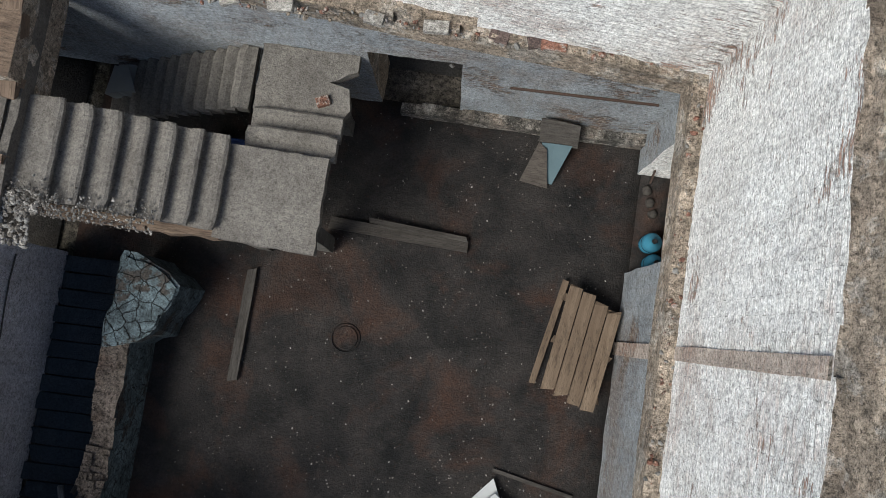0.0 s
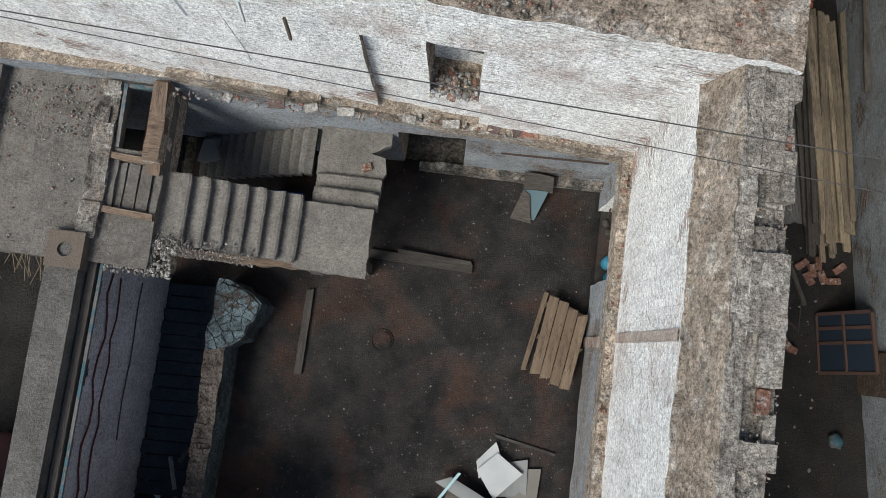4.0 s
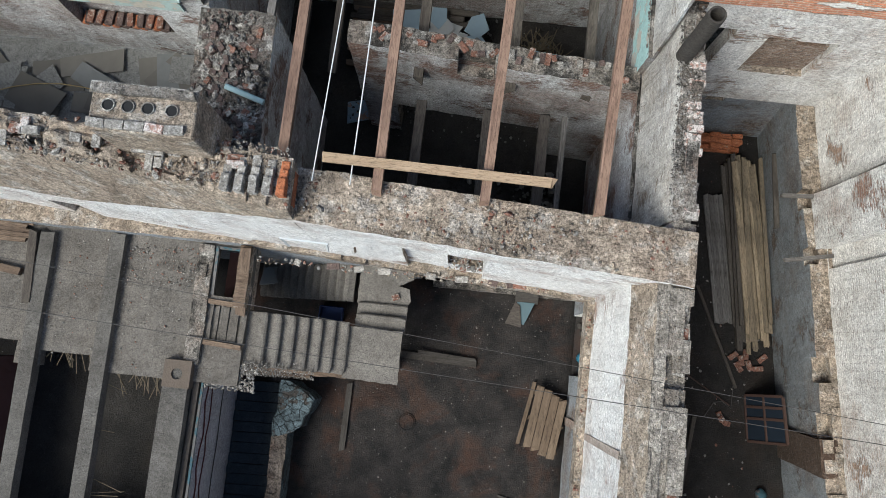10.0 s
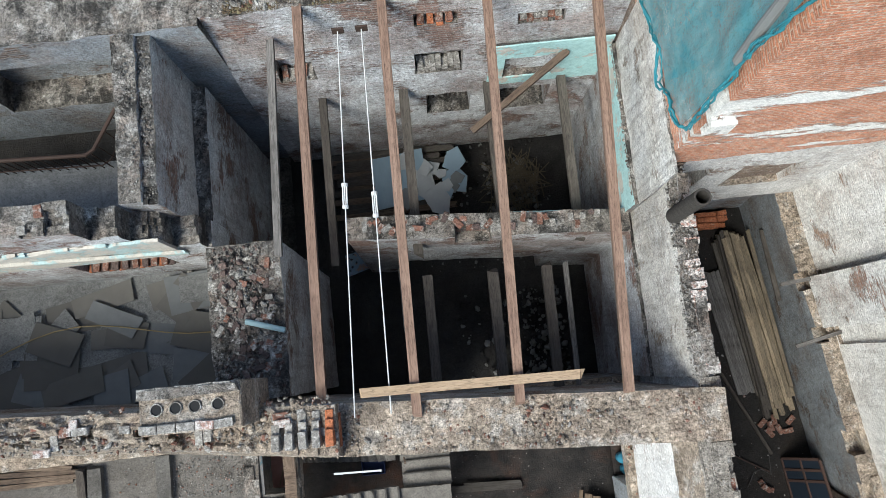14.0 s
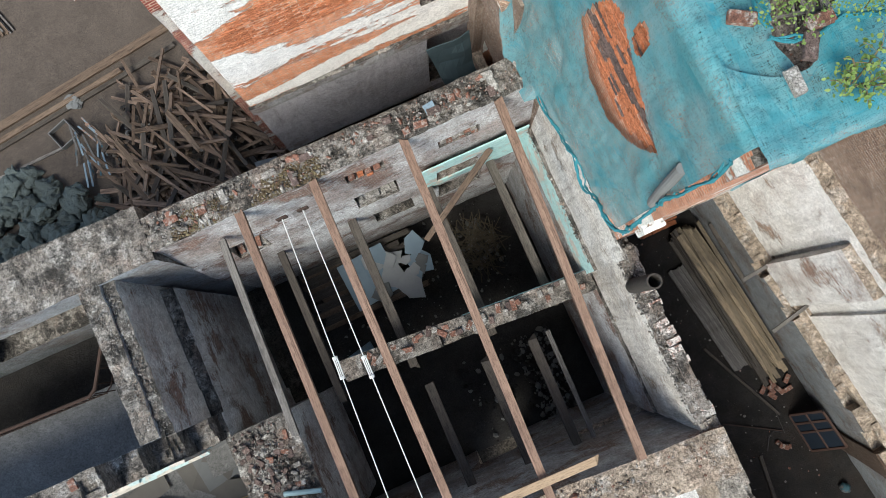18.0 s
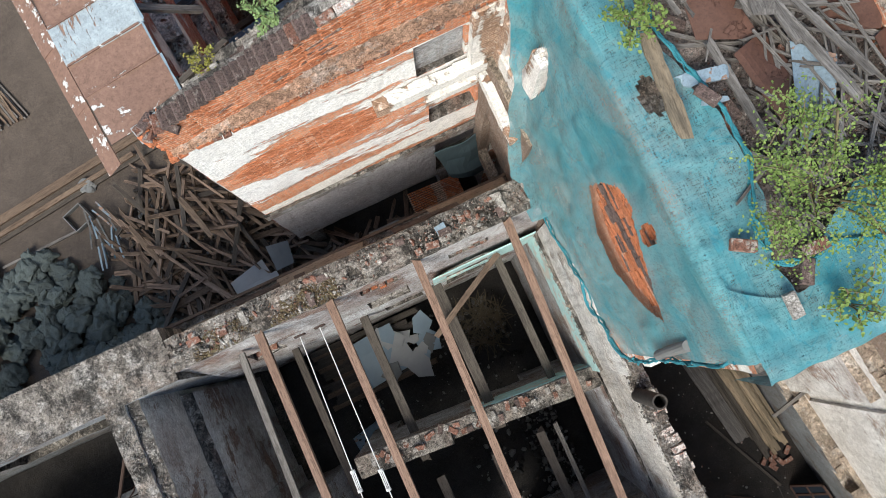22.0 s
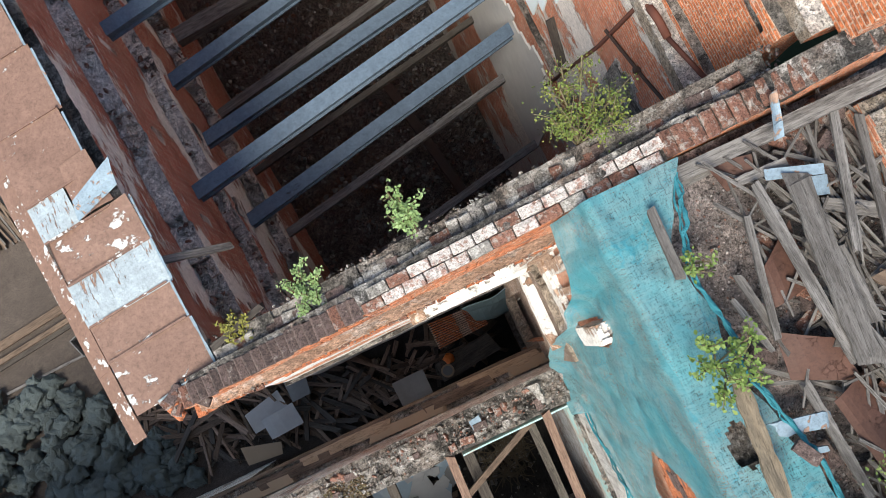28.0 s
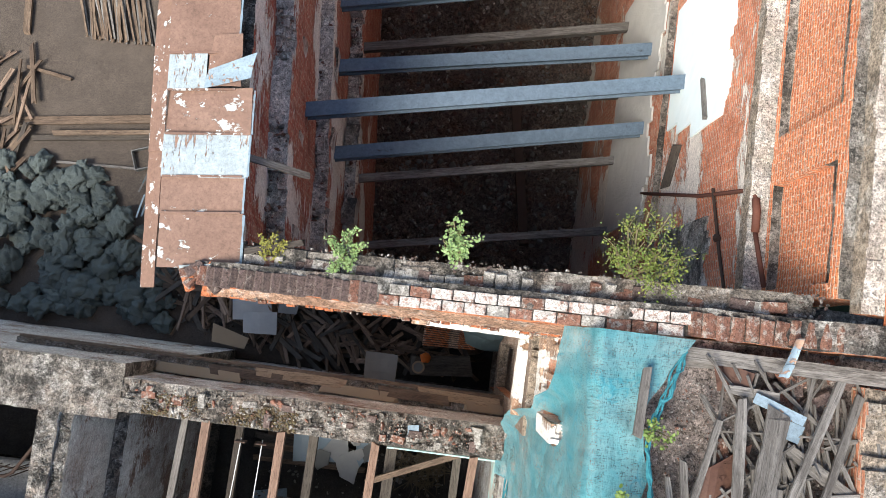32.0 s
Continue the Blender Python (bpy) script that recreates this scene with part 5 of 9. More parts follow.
for i in range(6):
    bar("standing_seam", (9.3 + 0.85 * i, 14.5 - 0.16 * i, 9.26), (9.8 + 0.95 * i, 17.6 + 0.15 * i, 9.95), 0.05, 0.05, TINBLUE, parent=neighbour, seed=721 + i)

# ---- bricks and rubble ----
def brick_mesh(name, material, seed, sx=0.25, sy=0.12, sz=0.07):
    rnd = random.Random(seed)
    bm = slab_bm(-sx / 2, sx / 2, -sy / 2, sy / 2, 0, sz, 0.008)
    for v in bm.verts:
        v.co += Vector((rnd.uniform(-1, 1) * 0.006, rnd.uniform(-1, 1) * 0.005, rnd.uniform(-1, 1) * 0.003))
        if rnd.random() < 0.06:
            v.co *= 0.9
    return mesh_of(name, bm, material)


BRICKS = {k: [brick_mesh("brick", m, i * 7 + len(k)) for i in range(4)] for k, m in (("red", BRICKPIECE), ("orange", BRICKORANGE), ("dark", BRICKDARK), ("white", BRICKWHITE), ("grey", BRICKGREY))}
HALVES = {k: [brick_mesh("brick", m, i * 5 + 3, 0.13 + 0.03 * i, 0.12, 0.065) for i in range(3)] for k, m in (("red", BRICKPIECE), ("orange", BRICKORANGE), ("white", BRICKWHITE), ("grey", BRICKGREY), ("dark", BRICKDARK))}
RND = random.Random(11)


def set_brick(parent, kind, x, y, z, rz=0.0, rx=0.0, ry=0.0, half=False, scale=1.0):
    me = RND.choice((HALVES if half else BRICKS)[kind])
    return laid("brick", me, pose(x, y, z, rx, ry, rz) @ Matrix.Scale(scale, 4), parent=parent)


def by_name(name):
    return bpy.data.objects[name]


def scatter(name, x0, x1, y0, y1, z, count, size, materials, seed, label, squash=0.7, rise=0.0, where=None):
    """Many small uncounted lumps in one mesh."""
    rnd = random.Random(seed)
    verts, faces, mat = [], [], []
    bases = [lump_bm(1.0, i + seed, squash, 1, 0.5) for i in range(4)]
    shapes = []
    for b in bases:
        b.verts.index_update()
        shapes.append(([v.co.copy() for v in b.verts], [[v.index for v in f.verts] for f in b.faces]))
        b.free()
    n = 0
    tries = 0
    while n < count and tries < count * 6:
        tries += 1
        x, y = rnd.uniform(x0, x1), rnd.uniform(y0, y1)
        if where and not where(x, y, rnd):
            continue
        n += 1
        vs, fs = rnd.choice(shapes)
        s = size * (0.35 + 1.1 * rnd.random() ** 2.2)
        turn = Euler((rnd.uniform(0, 6), rnd.uniform(0, 6), rnd.uniform(0, 6))).to_matrix()
        zz = (z(x, y) if callable(z) else z) + rise * rnd.random() + s * 0.3
        base = len(verts)
        verts += [turn @ (v * s) + Vector((x, y, zz)) for v in vs]
        k = rnd.randrange(len(materials))
        for f in fs:
            faces.append([base + i for i in f])
            mat.append(k)
    me = bpy.data.meshes.new(name)
    me.from_pydata(verts, [], faces)
    for m in materials:
        me.materials.append(m)
    me.polygons.foreach_set("material_index", mat)
    me.update()
    return tagged(new(name, me), label, "rubble", kind="stuff")


# ---- the concrete stair ----
stair = thing("staircase", "dusty concrete stair with worn rounded steps, landing broken at one corner", "stairs")


def step_bm(x0, x1, y0, y1, z, thick=0.13, nose=0.035, seed=0, along="x", down=1):
    """A step with a rounded nose and a worn, uneven lip."""
    rnd = random.Random(seed)
    bm = bmesh.new()
    prof = [(x0, z - 0.045), (x1 - 0.13, z - 0.030), (x1 - 0.06, z - 0.003), (x1, z), (x1 + nose, z - 0.022), (x1 + nose + 0.008, z - 0.055), (x1 - 0.03, z - 0.088), (x1 - 0.06, z - thick), (x0, z - thick)]
    rows = []
    n = 9
    for j in range(n + 1):
        y = y0 + (y1 - y0) * j / n
        w = 0.009 * noise.noise(Vector((j * 0.9, seed, 0)))
        if j in (0, n):
            w -= rnd.uniform(0, 0.035)
        rows.append([bm.verts.new((p + (w if 1 < i < 7 else 0), y + rnd.uniform(-0.01, 0.01), q + (0.3 * w if i in (3, 4) else 0))) for i, (p, q) in enumerate(prof)])
    for a, b in zip(rows, rows[1:]):
        for k in range(len(prof)):
            m = (k + 1) % len(prof)
            bm.faces.new((a[k], b[k], b[m], a[m]))
    bm.faces.new(rows[0])
    bm.faces.new(rows[-1][::-1])
    bmesh.ops.recalc_face_normals(bm, faces=bm.faces)
    return bm


NOSES = (-4.25, -3.98, -3.71, -3.45, -3.19, -2.93, -2.66)
for i, x in enumerate(NOSES):
    part("step", step_bm(x - (0.40 if i == 0 else 0.30), x, 0.97, 2.06, 3.04 - 0.108 * i, seed=i), STEP, stair)
for i in range(12):
    bm = step_bm(0, 0.2, 2.54, 3.34, 0, 0.16, 0.03, seed=20 + i)
    bmesh.ops.transform(bm, matrix=Matrix.Translation((-2.79 - 0.2 * i + 0.1, 5.88, 1.76 - 0.146 * i)) @ Matrix.Rotation(math.pi, 4, "Z"), verts=bm.verts)
    part("step", bm, STEP, stair)
for i, (y0, y1, z) in enumerate(((1.98, 2.26, 2.13), (2.24, 2.52, 2.0))):
    bm = step_bm(0, 0.28, -2.54, -1.47, 0, 0.13, 0.025, seed=40 + i)
    bmesh.ops.transform(bm, matrix=Matrix.Translation((0, y0, z)) @ Matrix.Rotation(radians(90), 4, "Z") @ Matrix.Scale(-1, 4, (0, 1, 0)), verts=bm.verts)
    bmesh.ops.recalc_face_normals(bm, faces=bm.faces)
    part("step", bm, STEP, stair)


def plate(pts, z, thick, seed, jag=0.02):
    """A flat slab over an outline, its rim a little chipped."""
    rnd = random.Random(seed)
    bm = bmesh.new()
    line = []
    for (ax, ay), (bx, by) in zip(pts, pts[1:] + pts[:1]):
        n = max(1, int(math.hypot(bx - ax, by - ay) / 0.12))
        for i in range(n):
            j = jag if i else 0
            line.append((ax + (bx - ax) * i / n + rnd.uniform(-j, j), ay + (by - ay) * i / n + rnd.uniform(-j, j)))
    top = [bm.verts.new((x, y, z + rnd.uniform(-0.004, 0.004))) for x, y in line]
    low = [bm.verts.new((x + rnd.uniform(-jag, jag), y + rnd.uniform(-jag, jag), z - thick)) for x, y in line]
    bm.faces.new(top)
    bm.faces.new(low[::-1])
    for i in range(len(line)):
        j = (i + 1) % len(line)
        bm.faces.new((top[i], low[i], low[j], top[j]))
    bmesh.ops.recalc_face_normals(bm, faces=bm.faces)
    return bm


stub = thing("wall_end", "low broken wall end with cracked pale blue paint", "wall end")
part("core", plate(STUB_HEAD, 0.98, 0.98, 5, 0.03), BLUECRACK, stub)
part("cap", plate([(x * 0.93 - 0.27, y * 0.9) for x, y in STUB_HEAD], 1.02, 0.05, 6, 0.035), BLUECRACK, stub, "flaking painted plaster skin")
part("landing", plate([(-2.68, 0.90), (-1.97, 0.88), (-1.50, 0.86), (-1.50, 1.98), (-2.64, 1.99)], 2.26, 0.16, 1, 0.012), STEP, stair)
part("platform", plate([(-2.58, 2.53), (-1.50, 2.53), (-1.42, 2.66), (-1.47, 2.92), (-1.72, 2.97), (-1.40, 3.14), (-1.40, 3.34), (-2.58, 3.34)], 1.9, 0.16, 2, 0.014), STEP, stair)
part("stringer", plate([(-4.65, 0.88), (-2.6, 0.88), (-2.6, 1.0), (-4.65, 1.0)], 2.25, 0.2, 3), OLDWOOD, stair, "splintered timber under the steps")
for i, (p, q) in enumerate((((-2.6, 1.1, 0), (-2.6, 1.1, 2.1)), ((-1.75, 2.9, 0), (-1.75, 2.9, 1.74)), ((-1.75, 1.2, 0), (-1.75, 1.2, 2.1)))):
    bar("post", p, q, 0.22, 0.22, BEAMCON, parent=stair, seed=i + 3)
bar("side_board", (-4.75, 0.86, 2.98), (-3.3, 0.86, 2.60), 0.06, 0.16, OLDWOOD, parent=stair, seed=9)
scatter("stair_rubble", -4.62, -3.2, 0.8, 1.25, lambda x, y: 3.04 - 0.4 * (x + 4.25) if x > -4.25 else 3.06, 900, 0.016, [STONE, BRICKGREY, SLAB, STEP], 3, "plaster crumbs along the broken stair edge", where=lambda x, y, r: r.random() < math.exp(-((y - 0.85) / 0.18) ** 2) * (1.0 if x < -4.1 else 0.5))
scatter("slab_rubble", -5.3, -4.3, 0.45, 1.05, 3.05, 700, 0.026, [STONE, BRICKGREY, SLAB], 4, "plaster rubble heaped at the stair head")
set_tri = set_brick(stair, "red", -1.75, 2.72, 1.9, 25, 0, 0, True)

# ---- hall: loose things on the floor ----
pallet = thing("wooden_pallet", "brown wooden pallet propped on the dark hall floor", "pallet", pose(1.98, 0.30, 0.0, 0, 0, -6.0))
for i in range(4):
    bar("deck_board", (-0.30 + 0.19 * i, 0.74 - 0.055 * i, 0.30 + 0.02 * i), (-0.36 + 0.19 * i, -0.62 - 0.055 * i, 0.27 + 0.02 * i), 0.182, 0.025, PALLETWOOD, parent=pallet, seed=i + 30, chip=0.04, bow=0.002)
for y in (0.62, 0.02, -0.55):
    bar("bearer", (-0.42, y, 0.20), (0.36, y - 0.1, 0.24), 0.1, 0.1, PALLETWOOD, parent=pallet, seed=int(40 + y * 5), chip=0.05)
bar("bottom_board", (-0.44, 0.82, 0.10), (-0.56, -0.62, 0.08), 0.09, 0.025, PALLETWOOD, parent=pallet, seed=45)
for y in (0.55, -0.5):
    bar("foot_block", (-0.1, y, 0.0), (-0.1, y, 0.17), 0.12, 0.1, PALLETWOOD, parent=pallet, seed=int(50 + y * 4))
bar("timber_plank", (-1.74, 1.52, 0.05), (0.21, 1.46, 0.06), 0.17, 0.07, DUSTWOOD, "dark dusty plank lying flat on the hall floor", "plank", seed=60)
bar("timber_batten", (-1.2, 1.62, 0.14), (0.18, 1.55, 0.10), 0.07, 0.05, DUSTWOOD, "thin batten lying on a dusty plank", "batten", seed=61)
bar("steel_channel", (-2.72, 0.72, 0.05), (-2.74, -0.88, 0.05), 0.14, 0.07, DUSTWOOD, "dark channel beam lying on the floor", "beam", seed=62)
lid = thing("manhole_cover", "round dusty iron cover set in the hall floor", "cover", pose(-1.28, -0.05, 0.01))
bm = bmesh.new()
bmesh.ops.create_cone(bm, cap_ends=True, segments=20, radius1=0.17, radius2=0.16, depth=0.03)
part("plate", bm, HALL_FLOOR, lid)
bm = bmesh.new()
bmesh.ops.create_cone(bm, cap_ends=False, segments=20, radius1=0.21, radius2=0.20, depth=0.03)
part("rim", bm, BLACK, lid)
for i, (pts, m, lab) in enumerate((
    ([(0.95, 3.28, 0.62), (1.49, 3.26, 0.60), (1.52, 3.02, 0.30), (0.98, 3.0, 0.30)], DUSTWOOD, "dark grey metal sheet leaning on the wall"),
    ([(1.02, 3.02, 0.34), (1.44, 3.04, 0.32), (1.25, 2.52, 0.05), (1.18, 2.52, 0.05)], DARKCLOTH, "dark bent sheet slid down to the floor"),
    ([(0.98, 3.02, 0.35), (1.10, 2.95, 0.30), (1.20, 2.45, 0.06), (0.80, 2.50, 0.05)], DARKBEAM, "dusty brown board leaning by the wall"),
)):
    tagged(part("leaning_sheet", sheet_bm(pts, 0.012, 0.03, 5, i), m), lab, "sheet", "sheets by the hall wall")


def bottle(x, y, s=1.0):
    t = thing("water_bottle", "blue plastic water bottle seen from above in the wall niche", "bottle", pose(x, y, 0.03) @ Matrix.Scale(s, 4), "bottles in the niche")
    prof = [(0.115, 0.0), (0.135, 0.03), (0.135, 0.16), (0.128, 0.18), (0.135, 0.20), (0.135, 0.30), (0.11, 0.35), (0.045, 0.39), (0.04, 0.43)]
    bm = bmesh.new()
    rings = [[bm.verts.new((r * math.cos(a), r * math.sin(a), z)) for a in (2 * math.pi * k / 20 for k in range(20))] for r, z in prof]
    for a, b in zip(rings, rings[1:]):
        for k in range(20):
            bm.faces.new((a[k], a[(k + 1) % 20], b[(k + 1) % 20], b[k]))
    bm.faces.new(rings[0][::-1])
    part("body", bm, BOTTLE, t, "", True)
    bm = bmesh.new()
    bmesh.ops.create_cone(bm, cap_ends=True, segments=16, radius1=0.032, radius2=0.03, depth=0.04, matrix=Matrix.Translation((0, 0, 0.43)))
    part("cap", bm, BLACK, t, "dark cap")


bottle(2.70, 1.86)
bottle(2.76, 1.58, 0.95)
for i, (x, y, z) in enumerate(((2.66, 2.45, 0.06), (2.72, 2.30, 0.05), (2.6, 2.62, 0.05))):
    tagged(part("stone_lump", lump_bm(0.07, i + 70, 0.6), DUSTWOOD, None, "", True), "grey stone lying in the wall niche", "stone", "stones in the niche").matrix_basis = pose(x, y, z)
bar("iron_rod", (2.62, 2.72, 0.1), (2.60, 2.95, 0.55), 0.025, 0.025, RUST, "thin rusty rod standing in the niche", "rod", seed=71)
for i, (pts, m, lab) in enumerate((
    ([(0.72, -2.14, 0.16), (1.06, -1.80, 0.20), (1.55, -2.12, 0.16), (1.08, -2.62, 0.12)], PAPER, "pale square board lying on other sheets"),
    ([(0.70, -2.0, 0.08), (1.02, -1.62, 0.10), (1.18, -1.95, 0.10), (0.78, -2.3, 0.08)], PAPER, "pale board corner under another sheet"),
    ([(1.10, -2.0, 0.09), (1.62, -1.86, 0.09), (1.66, -2.5, 0.07), (1.05, -2.6, 0.07)], SHEETGREY, "grey crumpled sheet under pale boards"),
    ([(1.45, -2.05, 0.05), (1.88, -2.0, 0.05), (1.85, -2.62, 0.05), (1.30, -2.60, 0.05)], LINO, "tan flattened cardboard lying on the hall floor"),
    ([(0.0, -2.42, 0.28), (0.28, -2.30, 0.28), (1.5, -2.86, 0.24), (1.3, -3.05, 0.24)], SHEETGREY, "long grey board lying across timbers"),
)):
    tagged(part("loose_board", sheet_bm(pts, 0.015, 0.03, 5, i + 5), m), lab, "board", "boards in the hall")
bar("timber_block", (-0.45, -2.98, 0.14), (1.78, -3.02, 0.14), 0.26, 0.22, BEAMCON, "thick pale timber lying on the floor", "timber", seed=75)
bar("timber_block", (0.25, -2.66, 0.12), (0.9, -2.72, 0.12), 0.2, 0.18, DARKBEAM, "short dark timber block", "timber", seed=76)
bar("teal_stick", (0.02, -2.82, 0.33), (0.42, -2.2, 0.36), 0.05, 0.03, TEALPIPE, "thin teal painted stick", "stick", seed=77)
bar("floor_batten", (1.0, -1.52, 0.03), (2.1, -1.72, 0.03), 0.05, 0.03, DUSTWOOD, "dark batten on the floor", "batten", seed=78)
tub = thing("plastic_crate", "dark blue plastic crate under the stair", "crate", pose(-3.35, 2.28, 0.0))
for n, b in (("base", (-0.28, 0.28, -0.18, 0.18, 0.0, 0.03)), ("side", (-0.28, 0.28, -0.18, -0.16, 0.03, 0.3)), ("side", (-0.28, 0.28, 0.16, 0.18, 0.03, 0.3)), ("end", (-0.28, -0.26, -0.16, 0.16, 0.03, 0.3)), ("end", (0.26, 0.28, -0.16, 0.16, 0.03, 0.3))):
    part(n, slab_bm(*b, 0.005), simple("plastic_dark_blue", (0.01, 0.02, 0.07), (0.015, 0.03, 0.09), 0.5), tub)
bar("leaning_box", (-5.0, 3.0, 0.35), (-4.7, 3.05, 0.42), 0.4, 0.25, SHEETGREY, "grey tilted box at the foot of the stair", "box", seed=79)
scatter("hall_crumbs", -3.4, 2.3, -4, 3.2, 0.003, 1500, 0.011, [STONE, SLAB, BRICKGREY, SLAB], 5, "plaster crumbs scattered over the hall floor", where=lambda x, y, r: r.random() < 0.15 + 0.9 * max(0, noise.noise(Vector((x * 0.8, y * 0.8, 3)))))
scatter("ledge_crumbs", 2.06, 2.24, -5, 3.0, 3.86, 260, 0.025, [STONE, BRICKPIECE, TOP_TAN], 6, "crumbs on the ledge")
scatter("ledge_crumbs_north", -4.4, 2.1, 2.98, 3.1, 3.86, 260, 0.028, [STONE, BRICKPIECE, TOP_TAN], 7, "crumbs on the ledge")
# masonry lumps left in the north ledge
for i, (x, k) in enumerate(((0.55, "dark"), (0.72, "red"), (0.2, "dark"), (-0.4, "grey"), (-1.0, "grey"), (-1.9, "grey"), (-2.4, "grey"), (-2.9, "dark"), (-3.6, "grey"))):
    set_brick(by_name("ledge_north"), k, x, 3.06, 3.84, RND.uniform(-20, 20), RND.uniform(-8, 8), 0, i % 2 == 0)
lamp = thing("strip_lamp_bracket", "white broken tube bracket hanging on the limewashed wall", "bracket", pose(-2.95, 3.16, 7.2))
bar("rail", (-0.3, -0.1, 0.15), (0.45, -0.12, 0.18), 0.028, 0.025, WHITEPLASTIC, parent=lamp, seed=80)
bar("arm", (-0.28, -0.1, 0.15), (-0.22, -0.16, -0.25), 0.028, 0.025, WHITEPLASTIC, parent=lamp, seed=81)
bar("arm", (0.42, -0.12, 0.18), (0.40, -0.18, -0.2), 0.028, 0.025, WHITEPLASTIC, parent=lamp, seed=82)
bar("conduit_stub", (-2.2, 3.08, 6.4), (-2.15, 3.07, 7.0), 0.03, 0.03, OLDWOOD, "short wooden batten fixed to the wall", "batten", seed=83)
bar("pipe_on_wall", (0.45, 3.33, 1.55), (2.25, 3.33, 1.7), 0.03, 0.03, RUST, "thin rusty pipe along the limewashed wall", "pipe", seed=84)

bar("window_board", (-0.72, 3.58, 6.0), (-0.04, 3.54, 5.98), 0.06, 0.95, DARKBEAM, "dark brown board closing the small window", "board", seed=85)
scatter("sill_rubble", -0.74, -0.06, 3.14, 3.5, lambda x, y: 4.77 + 0.25 * (y - 3.14), 140, 0.05, [STONE, BRICKPIECE, TOP_TAN, BRICKGREY], 86, "mortar rubble on the window sill", 0.6)
for i in range(16):
    bar("passage_board", (-5.33, -3.2 + 0.24 * i, 0.05), (-4.3, -3.17 + 0.24 * i, 0.05), 0.232, 0.05, DUSTBLUE, "dark blue board laid across the passage floor", "board", "boards in the passage", seed=700 + i, cuts=3)

# ---- overhead wires ----
for i, (p, q, d) in enumerate((((-14, 2.03, 10.75), (9.0, 0.88, 10.65), 0.1), ((-14, 2.85, 9.1), (9.0, 0.96, 9.1), 0.1))):
    tagged(part("overhead_wire", tube_bm(sag(p, q, d), 0.004, 6), WIRE), "thin black wire strung over the ruin", "wire", "overhead wires")

# ---- first floor: beams, hatch, reeds ----
beam = thing("concrete_beam", "long weathered concrete beam with a round hole at its end", "beam")
part("body", rough_bar(9.2, 0.52, 0.36, 90, 24, 0.001, 0.08), BEAMCON, beam).matrix_basis = between((-5.82, -8.4, 3.12), (-5.80, 0.8, 3.12))
bm = bmesh.new()
N = 16
for z0, z1, r0, r1 in ((0.0, 0.0, 0.11, None),):
    inner = [bm.verts.new((0.11 * math.cos(2 * math.pi * k / N), 0.11 * math.sin(2 * math.pi * k / N), 0.22)) for k in range(N)]
    outer = []
    for k in range(N):
        c, s = math.cos(2 * math.pi * k / N), math.sin(2 * math.pi * k / N)
        g = 0.27 / max(abs(c), abs(s))
        outer.append(bm.verts.new((c * g, s * g, 0.22)))
    deep = [bm.verts.new((v.co.x, v.co.y, -0.15)) for v in inner]
    low = [bm.verts.new((v.co.x, v.co.y, -0.15)) for v in outer]
    for k in range(N):
        j = (k + 1) % N
        bm.faces.new((inner[k], outer[k], outer[j], inner[j]))
        bm.faces.new((deep[k], inner[k], inner[j], deep[j]))
        bm.faces.new((outer[k], low[k], low[j], outer[j]))
    bm.faces.new(deep)
bmesh.ops.recalc_face_normals(bm, faces=bm.faces)
part("socket", bm, simple("socket_brown", (0.125, 0.098, 0.078), (0.085, 0.068, 0.055), 0.9, 8, 0.02), beam, "brown end block with a dark hole").matrix_basis = pose(-5.78, 0.68, 3.12)
for i, x in enumerate((-7.36, -8.78)):
    bar("floor_beam", (x, -8.4, 3.16), (x, 3.3, 3.18), 0.3, 0.3, BEAMCON, "long grey floor beam laid across the rooms", "beam", "floor beams", seed=91 + i, cuts=30, bow=0.0008, chip=0.08)
bar("floor_beam", (-5.5, -8, 3.0), (-5.45, 0.6, 3.0), 0.12, 0.14, DARKBEAM, "narrow dark beam beside the wall head", "beam", seed=95, cuts=20, bow=0.0008)
bar("edge_strip", (-5.36, -7.5, 2.98), (-5.34, 0.55, 3.0), 0.05, 0.05, BLUEPAINT, "strip of blue paint along the wall head", "trim", seed=96, cuts=20, bow=0.0005)
hatch = thing("floor_hatch", "open floor hatch edged with teal painted timber", "hatch")
for p, q in (((-5.36, 2.3, 3.14), (-5.36, 3.28, 3.2)), ((-5.36, 3.26, 3.18), (-4.88, 3.26, 3.18))):
    bar("frame_rail", p, q, 0.06, 0.08, BLUEPAINT, parent=hatch, seed=97)
masonry("hatch_shaft_floor", -5.36, -4.88, 2.3, 3.28, 2.2, 2.3, (PINK, PINK), rag=0.0, crown=0.0, fine=0.1)
for i in range(4):
    bar("reed_stick", (-5.2 + 0.08 * i, 2.35, 2.32), (-5.0 + 0.05 * i, 2.9 - 0.1 * i, 2.5 + 0.1 * i), 0.025, 0.02, STRAW, "dry stick in the hatch", "stick", "sticks in the hatch", seed=98 + i)
for i, y in enumerate((1.36, 2.18)):
    bar("hatch_joist", (-5.5, y, 3.17), (-4.62, y - 0.06, 3.17), 0.1, 0.1, OLDWOOD, "short timber joist beside the stair head", "joist", "joists by the stair", seed=103 + i)
for i in range(3):
    bar("floor_plank", (-5.28 + 0.2 * i, 1.42, 3.08), (-5.27 + 0.2 * i, 2.12, 3.08), 0.18, 0.03, SLAB, "short dusty floor plank", "plank", "planks by the stair", seed=106 + i)
bar("stair_head_post", (-4.74, 1.98, 3.14), (-4.72, 3.3, 3.46), 0.22, 0.16, OLDWOOD, "rough timber sill at the stair head", "timber", seed=110)
